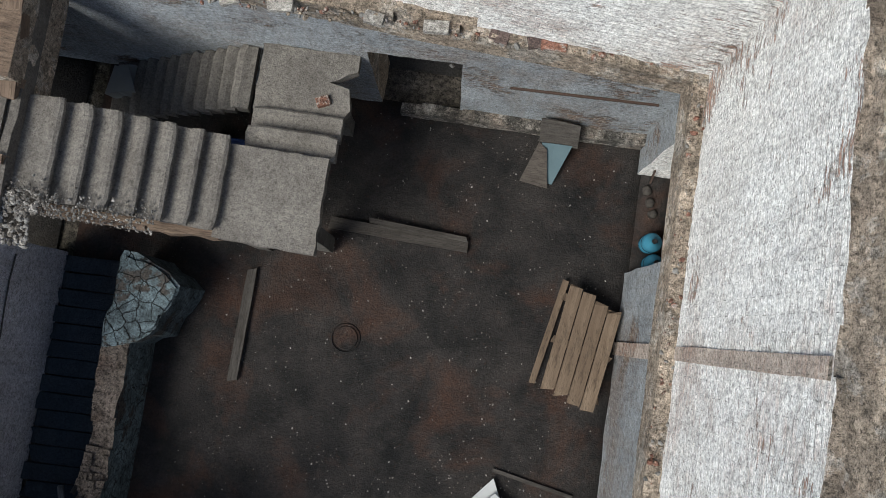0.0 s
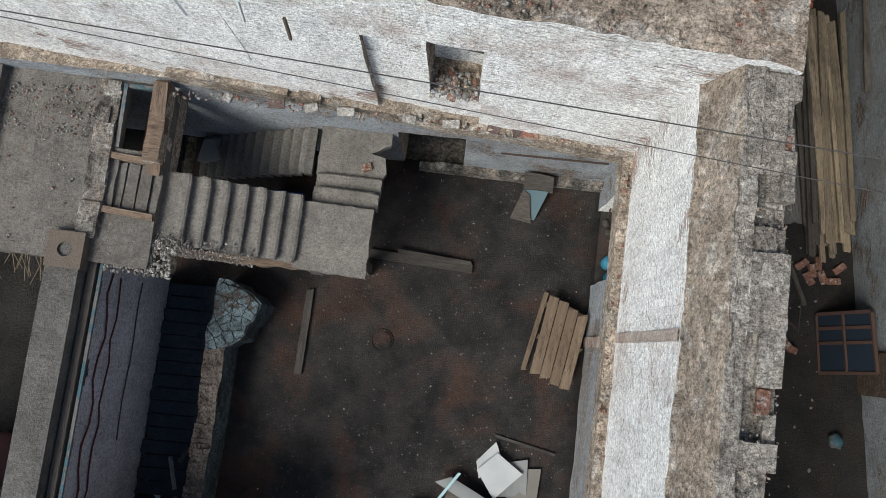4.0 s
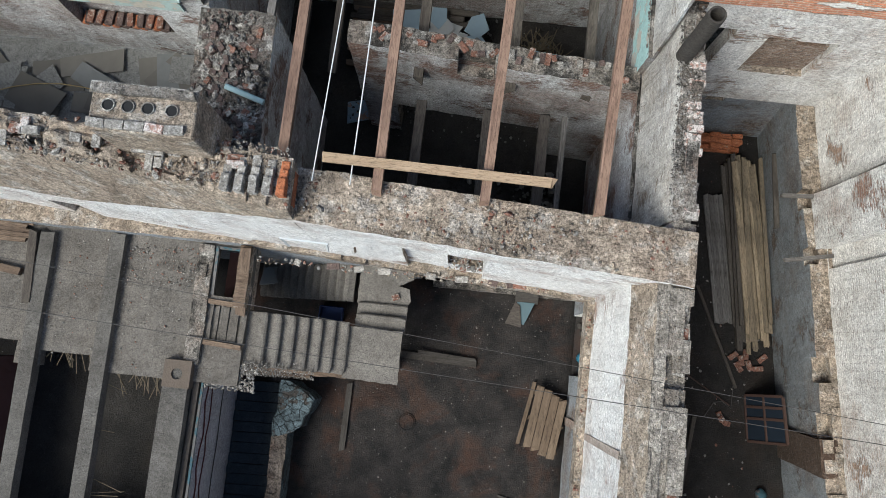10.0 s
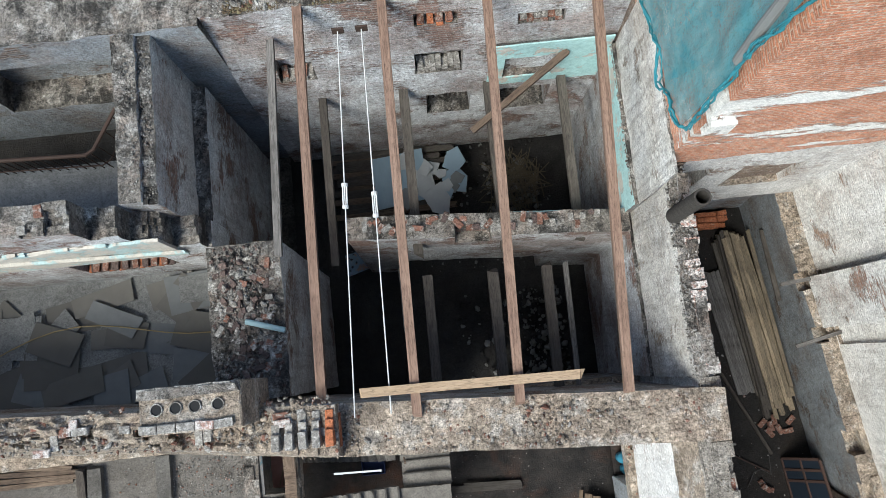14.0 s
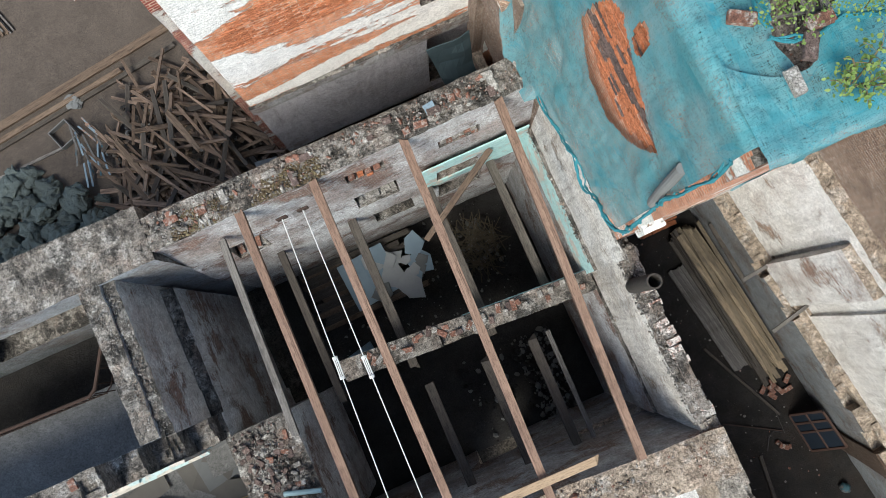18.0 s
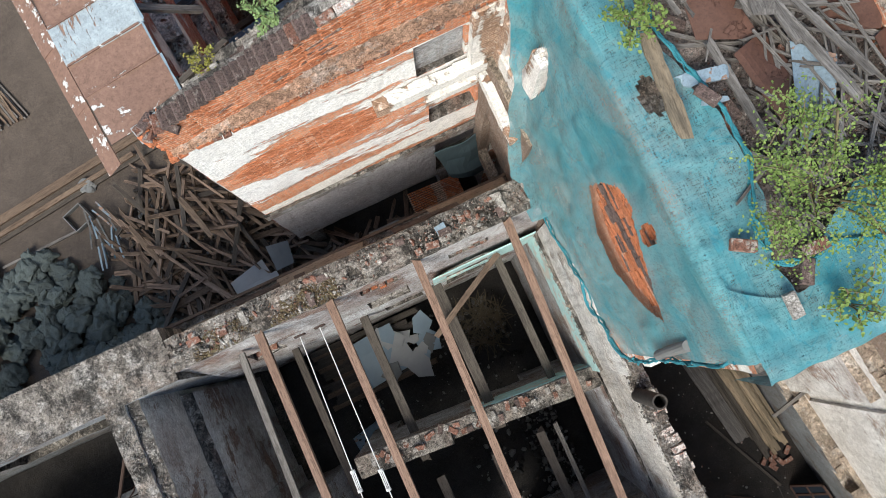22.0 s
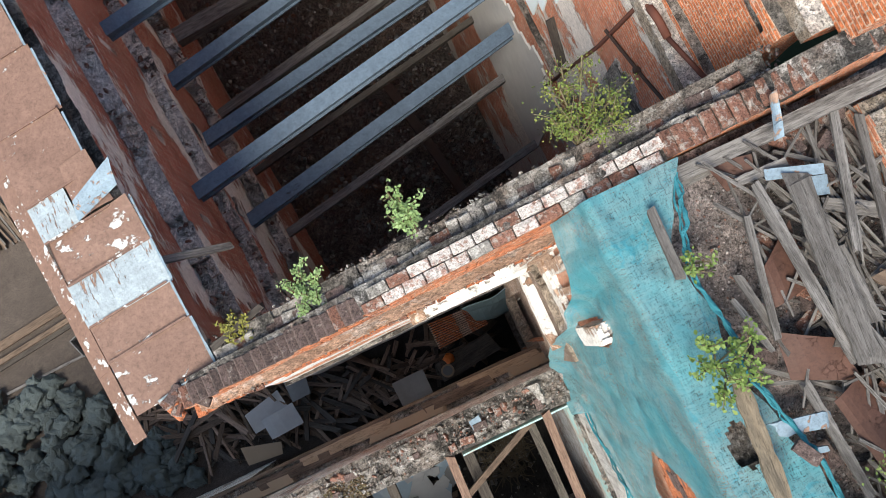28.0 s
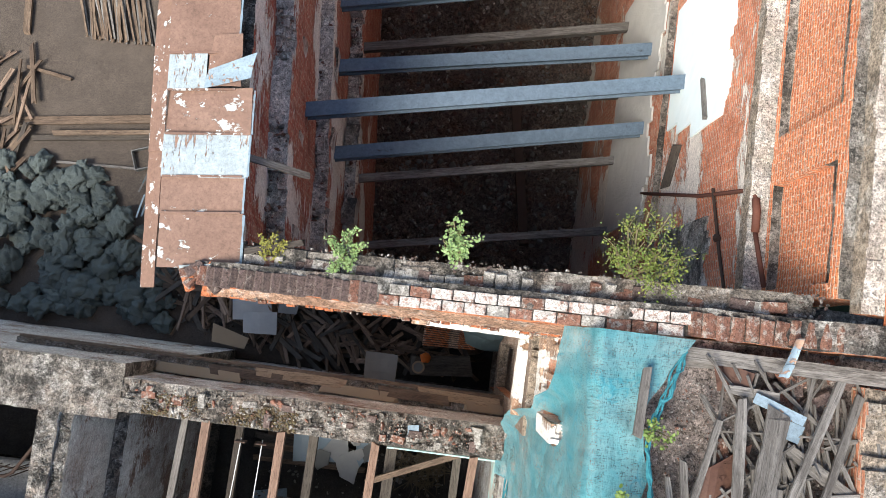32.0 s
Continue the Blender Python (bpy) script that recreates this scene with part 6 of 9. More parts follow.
bar("log", (-8.98, 1.75, 3.27), (-9.05, 3.2, 3.3), 0.17, 0.17, DARKBEAM, "dark round log lying on the floor", "log", seed=111)
bar("log", (-9.2, 2.35, 3.24), (-11.2, 2.6, 3.24), 0.16, 0.1, OLDWOOD, "old board lying on the floor slab", "board", seed=112)
for i in range(6):
    bar("stacked_board", (-11.2, 3.0 + 0.14 * i, 3.26 + 0.03 * (i % 3)), (-9.25 + 0.1 * (i % 3), 3.0 - 0.02 * i + 0.11 * i, 3.24 + 0.03 * (i % 2)), 0.1, 0.06, OLDWOOD, "brown board in a small stack by the wall", "board", "stacked boards", seed=113 + i)
rr = random.Random(8)
for i in range(36):
    x = rr.choice((rr.uniform(-7.1, -6.1), rr.uniform(-7.1, -6.1), rr.uniform(-8.5, -7.6)))
    y = 0.55 if i < 30 else rr.uniform(-2.6, 0.3)
    y = 0.88 if i < 30 and x < -7.5 else y
    x = x if i < 30 else -7.2
    d = rr.uniform(0.15, 0.45) if i < 30 else rr.uniform(0.25, 0.6)
    q = (x + rr.uniform(-0.2, 0.25), y - d, 3.0 + rr.uniform(-0.15, 0.1)) if i < 30 else (x + d, y + rr.uniform(-0.2, 0.25), 3.0 + rr.uniform(-0.15, 0.1))
    bar("reed_lath", (x, y + 0.03, 3.04), q, 0.013, 0.008, STRAW, "dry reed lath sticking out of the slab edge", "lath", "reed laths", seed=130 + i, cuts=2)
scatter("slab_crumbs", -9.4, -4.9, 0.7, 3.2, 3.16, 900, 0.017, [STONE, BRICKGREY, SLAB, BRICKPIECE], 9, "crumbs on the dusty slab", where=lambda x, y, r: not (-5.45 < x and y > 1.3) and r.random() < 0.1 + 0.8 * (y > 2.4) * (x > -7.3))
for i, (x0, x1) in enumerate(((-4.98, -4.86),)):
    tagged(part("surface_wire", tube_bm([(-5.34, 0.45 - 0.33 * k, 2.55 + 0.10 * math.sin(k * 1.7)) for k in range(12)], 0.016, 6), REDWIRE), "dark red wire looping along the lilac wall", "wire", "wall wires")
    tagged(part("surface_wire", tube_bm([(-5.34, 0.4 - 0.33 * k, 2.2 + 0.06 * math.sin(k * 2.3 + 1)) for k in range(12)], 0.014, 6), REDWIRE), "dark red wire along the lilac wall", "wire", "wall wires")
    tagged(part("surface_wire", tube_bm([(-5.34, 0.4 - 0.33 * k, 1.35 + 0.03 * math.sin(k * 1.3)) for k in range(9)], 0.012, 6), WIRE), "black wire along the lilac wall", "wire", "wall wires")
for i, (p, q, m) in enumerate((((-4.9, -3.3, 0.03), (-4.5, -2.4, 0.06), DARKBEAM), ((-4.6, -3.3, 0.04), (-4.8, -2.6, 0.09), GREYWOOD), ((-5.2, -3.1, 0.03), (-4.9, -3.35, 0.04), PAPER))):
    bar("leaning_stick", p, q, 0.08, 0.05, m, "stick leaning in the dark passage", "stick", "sticks in the passage", seed=180 + i)
rag = tagged(part("blue_rag", sheet_bm([(-9.9, -3.1, 0.25), (-8.9, -3.0, 0.3), (-9.0, -3.5, 0.2), (-10, -3.5, 0.2)], 0.03, 0.1, 6, 3), BLUEPAINT), "crumpled blue cloth on the dark floor", "cloth")
tub2 = tagged(part("pink_tub", lump_bm(0.6, 3, 0.4), simple("tub_pink", (0.20, 0.085, 0.065), (0.15, 0.07, 0.055), 0.7), None, "", True), "dull pink tub standing on the floor", "tub")
tub2.matrix_basis = pose(-7.8, -3.2, 0.2)


# ---- north rooms: beams, rods, loose things ----
for i, (xa, xb) in enumerate(((-3.11, -3.30), (-1.75, -1.85), (-0.05, -0.25), (1.73, 1.44))):
    bar("roof_beam", (xb, 3.84, 7.66), (xa, 10.44, 8.06), 0.15, 0.14, BROWNBEAM, "reddish brown beam spanning the open rooms", "beam", "brown roof beams", seed=200 + i, cuts=16, bow=0.0008, chip=0.05)
bar("roof_beam_grey", (-3.88, 6.6, 7.2), (-3.74, 10.3, 7.2), 0.13, 0.12, GREYWOOD, "grey weathered beam between the walls", "beam", seed=205, cuts=10, bow=0.001)
for i, (x, y0, y1, w, m) in enumerate(((-3.3, 6.75, 10.2, 0.16, DARKBEAM), (-1.64, 6.75, 10.2, 0.2, DARKBEAM), (0.12, 6.75, 10.2, 0.24, DARKBEAM), (1.6, 6.75, 10.2, 0.18, DARKBEAM), (-1.54, 3.9, 6.3, 0.2, DARKBEAM), (-0.25, 3.9, 6.3, 0.22, DARKBEAM), (0.82, 3.9, 6.3, 0.2, DARKBEAM), (1.2, 3.9, 6.3, 0.1, GREYWOOD))):
    bar("joist", (x, y0, 4.45), (x + 0.03, y1, 4.5), w, w, m, "dark old joist of the lost floor", "joist", "dark joists", seed=210 + i, cuts=8, bow=0.002)
bar("brace_pole", (-0.3, 9.1, 4.75), (1.55, 10.1, 5.9), 0.13, 0.11, OLDWOOD, "old pole leaning across the joists", "pole", seed=220)
bar("loose_lath", (-2.66, 4.26, 7.80), (0.72, 4.20, 7.88), 0.15, 0.05, NEWWOOD, "pale sawn board laid across the roof beams", "board", seed=221, cuts=14, bow=0.002)
for i, (xa, xb, k) in enumerate(((-2.80, -2.52, 0.55), (-2.24, -2.13, 0.52))):
    rod = thing("tie_rod", "white painted tie rod with a turnbuckle", "tie rod", None, "tie rods")
    p, q = Vector((xb if i < 0 else xa, 3.9, 7.75)), Vector((xb, 10.2, 7.75))
    part("rod", tube_bm([p, q], 0.010, 8), RODWHITE, rod)
    c = p.lerp(q, k)
    d = (q - p).normalized()
    for s in (-0.03, 0.03):
        buckle = part("turnbuckle", tube_bm([c - d * 0.18 + Vector((s, 0, 0)), c + d * 0.18 + Vector((s, 0, 0))], 0.013, 6), RODWHITE, rod)
    for s in (-0.18, 0.18):
        bm = bmesh.new()
        bmesh.ops.create_cone(bm, cap_ends=True, segments=8, radius1=0.05, radius2=0.05, depth=0.05, matrix=between(c + d * s, c + d * (s + 0.1)) @ Matrix.Rotation(radians(90), 4, "Y"))
        part("nut", bm, RODWHITE, buckle)
    part("end_plate", slab_bm(q.x - 0.1, q.x + 0.1, 10.12, 10.15, 7.65, 7.85, 0.005), RUST, rod)
tagged(part("hanging_wire", tube_bm([(-1.84, 4.6, 7.72), (-1.93, 5.2, 7.3), (-1.95, 5.8, 6.7), (-1.98, 6.3, 6.2)], 0.012, 6), WIRE), "thin cable hanging by the rods", "wire")
for i, (pts, m) in enumerate((
    ([(-2.7, 9.85, 0.62), (-1.5, 9.95, 0.64), (-1.3, 8.7, 0.58), (-2.6, 8.55, 0.58)], GLAZE),
    ([(-3.6, 7.55, 0.12), (-2.7, 7.75, 0.14), (-2.65, 7.25, 0.12), (-3.55, 7.0, 0.1)], TINBLUE),
)):
    tagged(part("broken_sheet", sheet_bm(pts, 0.012, 0.06, 6, i + 20), m), "pale broken sheet lying on old planks", "sheet", "sheets in the dark room")
sr = random.Random(14)
for i in range(20):
    cx, cy, r = sr.uniform(-1.9, -0.55), sr.uniform(8.6, 9.85), sr.uniform(0.16, 0.42)
    a0 = sr.uniform(0, 6.28)
    pts = [(cx + r * sr.uniform(0.6, 1.2) * math.cos(a0 + 2 * math.pi * k / 5), cy + r * sr.uniform(0.6, 1.2) * math.sin(a0 + 2 * math.pi * k / 5)) for k in range(5)]
    tagged(part("sheet_shard", plate(pts, 0.60 + 0.006 * i, 0.012, i + 7, 0.012), (PAPER, PAPER, GLAZE, SHEETGREY)[i % 4]), "shard of a broken pale sheet on old planks", "shard", "broken sheets in the dark room")
rr = random.Random(21)
for i in range(14):
    y = 8.5 + 0.12 * i
    bar("old_plank", (-3.6 + rr.uniform(-0.2, 0.2), y, 0.3 + 0.03 * (i % 4)), (-0.7 + rr.uniform(-0.5, 0.3), y + rr.uniform(-0.1, 0.1), 0.4 + 0.04 * (i % 3)), 0.16, 0.06, DARKBEAM if i % 3 else OLDWOOD, "dark plank stacked in the room", "plank", "planks in the dark room", seed=230 + i)
STICKS = [mesh_of("dry_stick", rough_bar(1.0, 0.022, 0.018, 250 + i, 3, 0.03), STRAW) for i in range(5)]
for i in range(110):
    a, r = rr.uniform(0, 6.28), 0.75 * math.sqrt(rr.random())
    x, y, h = 0.85 + r * math.cos(a), 8.95 + r * 0.9 * math.sin(a), 0.75 - 0.6 * r + rr.uniform(0, 0.1)
    b, l = rr.uniform(0, 6.28), rr.uniform(0.25, 0.5)
    laid("dry_stick", STICKS[i % 5], between((x - l * math.cos(b), y - l * math.sin(b), h), (x + l * math.cos(b), y + l * math.sin(b), h + rr.uniform(-0.2, 0.2))) @ Matrix.Diagonal((2 * l, 1, 1, 1)), "dry stick in a heap of twigs", "stick", "heap of dry sticks")
scatter("stick_heap_base", 0.2, 1.5, 8.3, 9.6, 0.05, 160, 0.12, [DARK_FLOOR, STONE], 22, "dark rubble under the twigs")
scatter("room_rubble", -1.0, 1.75, 3.95, 6.2, 0.05, 700, 0.075, [STONE, DARK_FLOOR, DARK_FLOOR], 23, "dark rubble on the room floor", rise=0.2, where=lambda x, y, r: r.random() < 0.1 + (x > 0.7))
scatter("room_rubble_north", -3.5, 1.8, 6.8, 10.1, 0.05, 700, 0.04, [STONE, DARK_FLOOR, DARK_FLOOR], 24, "rubble on the dark room floor")

mid = by_name("wall_mid")
for i in range(44):
    x = -2.6 + 4.9 * i / 44 + RND.uniform(-0.03, 0.03)
    if RND.random() < 0.15:
        continue
    set_brick(mid, RND.choice(("red", "red", "grey", "grey", "dark", "red")), x, 7.12 - 0.07 * x + RND.uniform(-0.12, 0.12), 5.24 + RND.choice((0, 0, 0.06)), RND.uniform(70, 110) if x > 0 else RND.uniform(0, 180), RND.uniform(-8, 8), RND.uniform(-10, 10), RND.random() < 0.6, RND.uniform(0.75, 0.95))
north = by_name("wall_north")
for k, (x0, x1, z, n) in enumerate(((-1.28, -0.44, 5.32, 7), (0.60, 1.36, 6.82, 6), (-1.2, -0.55, 7.07, 4), (-3.85, -3.25, 5.52, 5))):
    for i in range(n):
        set_brick(north, ("grey", "red", "orange", "grey")[k], x0 + 0.06 + (x1 - x0) * i / n, (10.36 if z < 6 else 10.48) + RND.uniform(-0.03, 0.05), z, 90, 0, 0)
        if i % 3 != 1:
            set_brick(north, ("grey", "grey", "red", "red")[k], x0 + 0.06 + (x1 - x0) * i / n, 10.38 if z < 6 else 10.5, z + 0.075, 90 + RND.uniform(-8, 8), 0, 0)
for k, (x0, x1) in enumerate(((-1.15, -0.2), (0.42, 1.5))):
    grille = thing("window_grille", "rusty bars across a dark window opening", "grille", None, "window grilles")
    for i in range(8):
        x = x0 + (x1 - x0) * (i + 0.5) / 8
        part("grille_bar", tube_bm([(x, 10.5, 2.9), (x, 10.5, 4.05)], 0.012, 6), RUST, grille)
    part("cross_bar", tube_bm([(x0, 10.5, 3.5), (x1, 10.5, 3.5)], 0.012, 6), RUST, grille)
for i in range(60):
    x, y = RND.uniform(-4.8, 2.3), RND.uniform(10.55, 10.95)
    if RND.random() < 0.35:
        set_brick(north, RND.choice(("grey", "grey", "dark", "red")), max(x, -4.6), y, 8.08, RND.choice((0, 90)) + RND.uniform(-10, 10), RND.uniform(-5, 5), 0, RND.random() < 0.6)
scatter("north_wall_crumbs", -4.7, 2.4, 10.48, 11.0, 8.10, 1600, 0.017, [STONE, BRICKGREY, TOP_SOOT, BRICKPIECE], 25, "mortar crumbs on the wall top")
scatter("north_wall_grass", -4.3, -1.5, 10.46, 10.85, 8.08, 3200, 0.022, [MOSS, MOSS, STEM], 26, "dry moss and grass on the wall top", 0.5)
white_chip = tagged(part("paper_scrap", sheet_bm([(0.48, 10.85, 8.13), (0.68, 10.88, 8.13), (0.69, 10.72, 8.13), (0.5, 10.68, 8.13)], 0.005, 0.01, 3), TINBLUE), "pale blue scrap lying on the wall top", "scrap")
for i in range(7):
    x0 = -4.6 + 1.05 * i
    bar("ledge_board", (x0 + RND.uniform(-0.2, 0.2), 11.2 + 0.07 * (i % 3), 6.62), (x0 + 1.6, 11.16 + 0.07 * (i % 3), 6.62), 0.2, 0.05, (CARDBOARD, OLDWOOD, NEWWOOD)[i % 3], "tan board lying on the outer ledge of the wall", "board", "boards on the ledge", seed=300 + i)
masonry("ledge_alley", -7.5, 2.5, 11.05, 11.42, 6.2, 6.56, (TOP_TAN, BROWNWALL), rag=0.05, seed=70, label="wooden ledge along the back of the wall")
bar("ledge_rail", (-7.4, 11.45, 6.6), (2.4, 11.43, 6.5), 0.06, 0.2, OLDWOOD, "long old timber along the ledge", "timber", seed=310, cuts=18, bow=0.001)

# sooty block, its bricks and pipe stub
block = by_name("wall_tower_stub")
for i in range(54):
    x, y = RND.uniform(-5.2, -4.2), RND.uniform(4.7, 6.9)
    set_brick(block, RND.choice(("dark", "dark", "grey", "red", "dark", "grey")), x, y, 6.18 + 0.04 * RND.random(), RND.uniform(0, 180), RND.uniform(-14, 14), RND.uniform(-10, 10), RND.random() < 0.85, RND.uniform(0.6, 0.9))
scatter("block_rubble", -5.3, -4.12, 4.5, 7.0, 6.19, 1500, 0.032, [STONE, TOP_SOOT, TOP_SOOT, BRICKDARK], 31, "sooty rubble heaped on the wall block")
scatter("block_brickbats", -5.25, -4.15, 4.5, 6.95, 6.19, 220, 0.065, [TOP_SOOT, BRICKGREY, TOP_SOOT, BRICKDARK], 38, "broken brick and mortar on the wall block", 0.55)
scatter("north_wall_brickbats", -4.6, 2.3, 10.5, 10.95, 8.08, 240, 0.06, [BRICKGREY, TOP_PALE, TOP_GREY, BRICKPIECE], 39, "broken brick and mortar on the wall top", 0.5)
scatter("cross_wall_brickbats", -9.4, 2.3, 3.1, 4.4, lambda x, y: 7.52 if x > -3.06 else 7.97, 420, 0.06, [TOP_TAN, BRICKGREY, TOP_TAN, BRICKPIECE], 40, "broken brick and mortar on the wall top", 0.5, where=lambda x, y, r: 0.08 < y - 2.98 - 0.065 * (1.6 - x) - 0.2 * (x < -3.1) < 0.75 and r.random() < 0.25 + (x < -3.1) * 0.6)
tagged(part("pipe_stub", tube_bm([(-4.72, 5.66, 6.28), (-4.04, 5.44, 6.3)], 0.05, 10), TEALPIPE), "pale teal pipe stub lying in the rubble", "pipe")
cross_w = by_name("wall_cross_west")
for i in range(22):
    x = RND.uniform(-9.5, -3.1)
    y = RND.choice((3.3, 3.45, 3.6, 3.7)) + 0.065 * (1.6 - x)
    set_brick(cross_w, RND.choice(("grey", "grey", "white", "red", "grey")), x, y, 7.97 + RND.choice((0, 0.07)), RND.choice((0, 90)) + RND.uniform(-6, 6), RND.uniform(-4, 4), 0, RND.random() < 0.4)
for i in range(5):
    for j in range(3):
        for k in range(3 - j):
            set_brick(cross_w, "grey" if i < 4 else "orange", -3.95 + 0.2 * i, 3.68 + 0.14 * j, 7.97 + 0.072 * k, 90 + RND.uniform(-4, 4))
for i in range(6):
    set_brick(cross_w, "orange", -3.1, 3.62 + 0.13 * (i % 3), 7.55 + 0.073 * (i // 3) * 2, 90)
scatter("cross_wall_crumbs", -9.5, 2.6, 3.05, 4.4, lambda x, y: 7.54 if x > -3.06 else 7.99, 2600, 0.026, [TOP_GREY, BRICKGREY, BRICKPIECE, TOP_TAN, TOP_TAN, TOP_TAN], 32, "sand and mortar crumbs on the wall top", where=lambda x, y, r: 0.08 < y - 2.98 - 0.065 * (1.6 - x) - 0.2 * (x < -3.1) < 0.8)
teeth = by_name("wall_hall_east_outer")
for i in range(95):
    y = 3.9 - 0.105 * i
    if RND.random() < 0.45:
        set_brick(teeth, RND.choice(("grey", "grey", "grey", "white", "red")), 2.82 + RND.uniform(-0.04, 0.10), y, 7.3 - RND.choice((0, 0.07, 0.15, 0.3)), RND.choice((0, 90)) + RND.uniform(-5, 5), 0, 0)
teeth2 = by_name("wall_rooms_east_outer")
for i in range(46):
    if RND.random() < 0.8:
        set_brick(teeth2, RND.choice(("grey", "grey", "white", "grey")), 2.82 + RND.uniform(-0.04, 0.05), 3.95 + 0.072 * i, 7.36 - RND.choice((0, 0.07, 0.15)), RND.uniform(-5, 5), 0, 0)
scatter("rooms_east_crumbs", 2.52, 2.9, 3.95, 7.35, 7.42, 1300, 0.020, [TOP_GREY, BRICKGREY, STONE, TOP_SOOT], 34, "grit on the wall top")
scatter("teal_ledge_crumbs", 2.37, 2.47, 7.1, 10.1, 5.9, 500, 0.026, [TOP_GREY, BRICKGREY, STONE, TOP_TAN], 37, "crumbs on the broken ledge")
scatter("east_wall_crumbs", 2.46, 2.95, -6, 3.85, 7.44, 1500, 0.016, [TOP_DUST, BRICKGREY, TOP_DUST, TOP_TAN], 33, "grit on the wall top")

chimney = thing("chimney_stack", "grey brick flue block with four round flues", "chimney")
bm = slab_bm(-5.58, -4.18, 4.02, 4.66, 7.3, 9.05, 0.02)
part("body", bm, TOP_TAN, chimney)
for i in range(4):
    x = -5.34 + 0.265 * i + (0.05 if i == 3 else 0)
    bm = bmesh.new()
    n = 20
    ro = [bm.verts.new((x + 0.09 * math.cos(2 * math.pi * k / n), 4.36 + 0.09 * math.sin(2 * math.pi * k / n), 9.05)) for k in range(n)]
    rt = [bm.verts.new((v.co.x, v.co.y, 9.075)) for v in ro]
    ri = [bm.verts.new((x + 0.075 * math.cos(2 * math.pi * k / n), 4.36 + 0.075 * math.sin(2 * math.pi * k / n), 9.075)) for k in range(n)]
    rb = [bm.verts.new((v.co.x, v.co.y, 9.052)) for v in ri]
    for a, b in ((ro, rt), (rt, ri), (ri, rb)):
        for k in range(n):
            bm.faces.new((a[k], a[(k + 1) % n], b[(k + 1) % n], b[k]))
    liner = part("flue_liner", bm, TOP_PALE, chimney)
    bm = bmesh.new()
    bmesh.ops.create_circle(bm, cap_ends=True, segments=20, radius=0.078, matrix=Matrix.Translation((x, 4.36, 9.056)))
    # Flat disc on the solid block; its black stands for the flue's unlit depth.
    part("flue", bm, BLACK, liner, "black flue opening")
for k in range(12):
    set_brick(chimney, RND.choice(("grey", "white", "grey")), -5.46 + 0.26 * (k % 5), 4.1 + (0.5 if k > 5 else 0), 9.05, RND.uniform(-6, 6), 0, 0)
part("mortar_cap", rough_bar(1.36, 0.14, 0.08, 40, 10, 0.002, 0.3), TOP_GREY, chimney).matrix_basis = between((-5.57, 4.57, 9.1), (-4.2, 4.57, 9.1))
vent = thing("vent_pipe", "grey clay vent pipe standing on the wall head", "pipe")
bm = bmesh.new()
n = 20
for r0, z0, r1, z1, off in ((0.13, 7.36, 0.13, 8.85, 0), (0.13, 8.85, 0.10, 8.85, 0), (0.10, 8.85, 0.10, 8.4, 0)):
    a = [bm.verts.new((2.62 + r0 * math.cos(2 * math.pi * k / n), 6.55 + r0 * math.sin(2 * math.pi * k / n), z0)) for k in range(n)]
    b = [bm.verts.new((2.62 + r1 * math.cos(2 * math.pi * k / n), 6.55 + r1 * math.sin(2 * math.pi * k / n), z1)) for k in range(n)]
    for k in range(n):
        bm.faces.new((a[k], a[(k + 1) % n], b[(k + 1) % n], b[k]))
part("tube", bm, DUSTWOOD, vent, "", True)
bm = bmesh.new()
bmesh.ops.create_circle(bm, cap_ends=True, segments=20, radius=0.1, matrix=Matrix.Translation((2.62, 6.55, 8.42)))
# Black disc closes the tube in place of darkness further down.
part("bore", bm, BLACK, vent)

# ---- west room: loose sheets, cable, gallery rail ----
for i in range(34):
    x, y, a = RND.uniform(-10.8, -5.8), RND.uniform(4.6, 6.7), RND.gauss(0.1, 0.25) + RND.choice((0, 0, 0, 0.8))
    w, h = RND.uniform(0.7, 1.25), RND.uniform(0.45, 0.9)
    c, s = math.cos(a), math.sin(a)
    pts = [(x + u * c - v * s, y + u * s + v * c, 3.83 + 0.0045 * i) for u, v in ((-w / 2, -h / 2), (w / 2, -h / 2), (w / 2 + 0.05, h / 2), (-w / 2, h / 2 - 0.06))]
    pts = [(max(-13.5, min(-5.4, p[0])), max(4.4, min(7.0, p[1])), p[2]) for p in pts]
    tagged(part("floor_board", sheet_bm(pts, 0.008, 0.02, 3, i), (LINO, LINO, SHEETGREY, GREYSLAB, LINO)[i % 5]), "grey curled board lying loose on the slab", "board", "loose floor boards")
tagged(part("extension_cable", tube_bm([(-10.5 + 0.45 * k, 5.55 + 0.35 * math.sin(k * 0.45) + 0.05 * k, 4.02 + 0.02 * math.sin(k)) for k in range(13)], 0.012, 6), simple("cable_ochre", (0.34, 0.26, 0.12), (0.28, 0.2, 0.1), 0.6)), "ochre cable lying across the loose boards", "cable")
scatter("west_room_rubble", -6.6, -5.4, 6.3, 7.0, 3.82, 160, 0.07, [STONE, BRICKGREY], 35, "rubble in the corner of the slab")
for i in range(26):
    set_brick(by_name("wall_arch"), RND.choice(("red", "dark", "orange")), -7.9 + 0.062 * i, 7.13, 4.92 + 0.06 * (i % 3), 90 + RND.uniform(-8, 8), RND.uniform(-5, 5))
rail = thing("gallery_railing", "rusty iron railing along the gallery edge", "railing")
for z in (6.85, 6.15):
    part("rail", tube_bm([(-10.8, 8.9, z), (-7.4, 8.77, z), (-7.12, 8.76, z), (-6.98, 8.85, z), (-6.6, 9.5, z), (-6.3, 10.0, z)], 0.035 if z > 6.5 else 0.015, 8), RUST, rail)
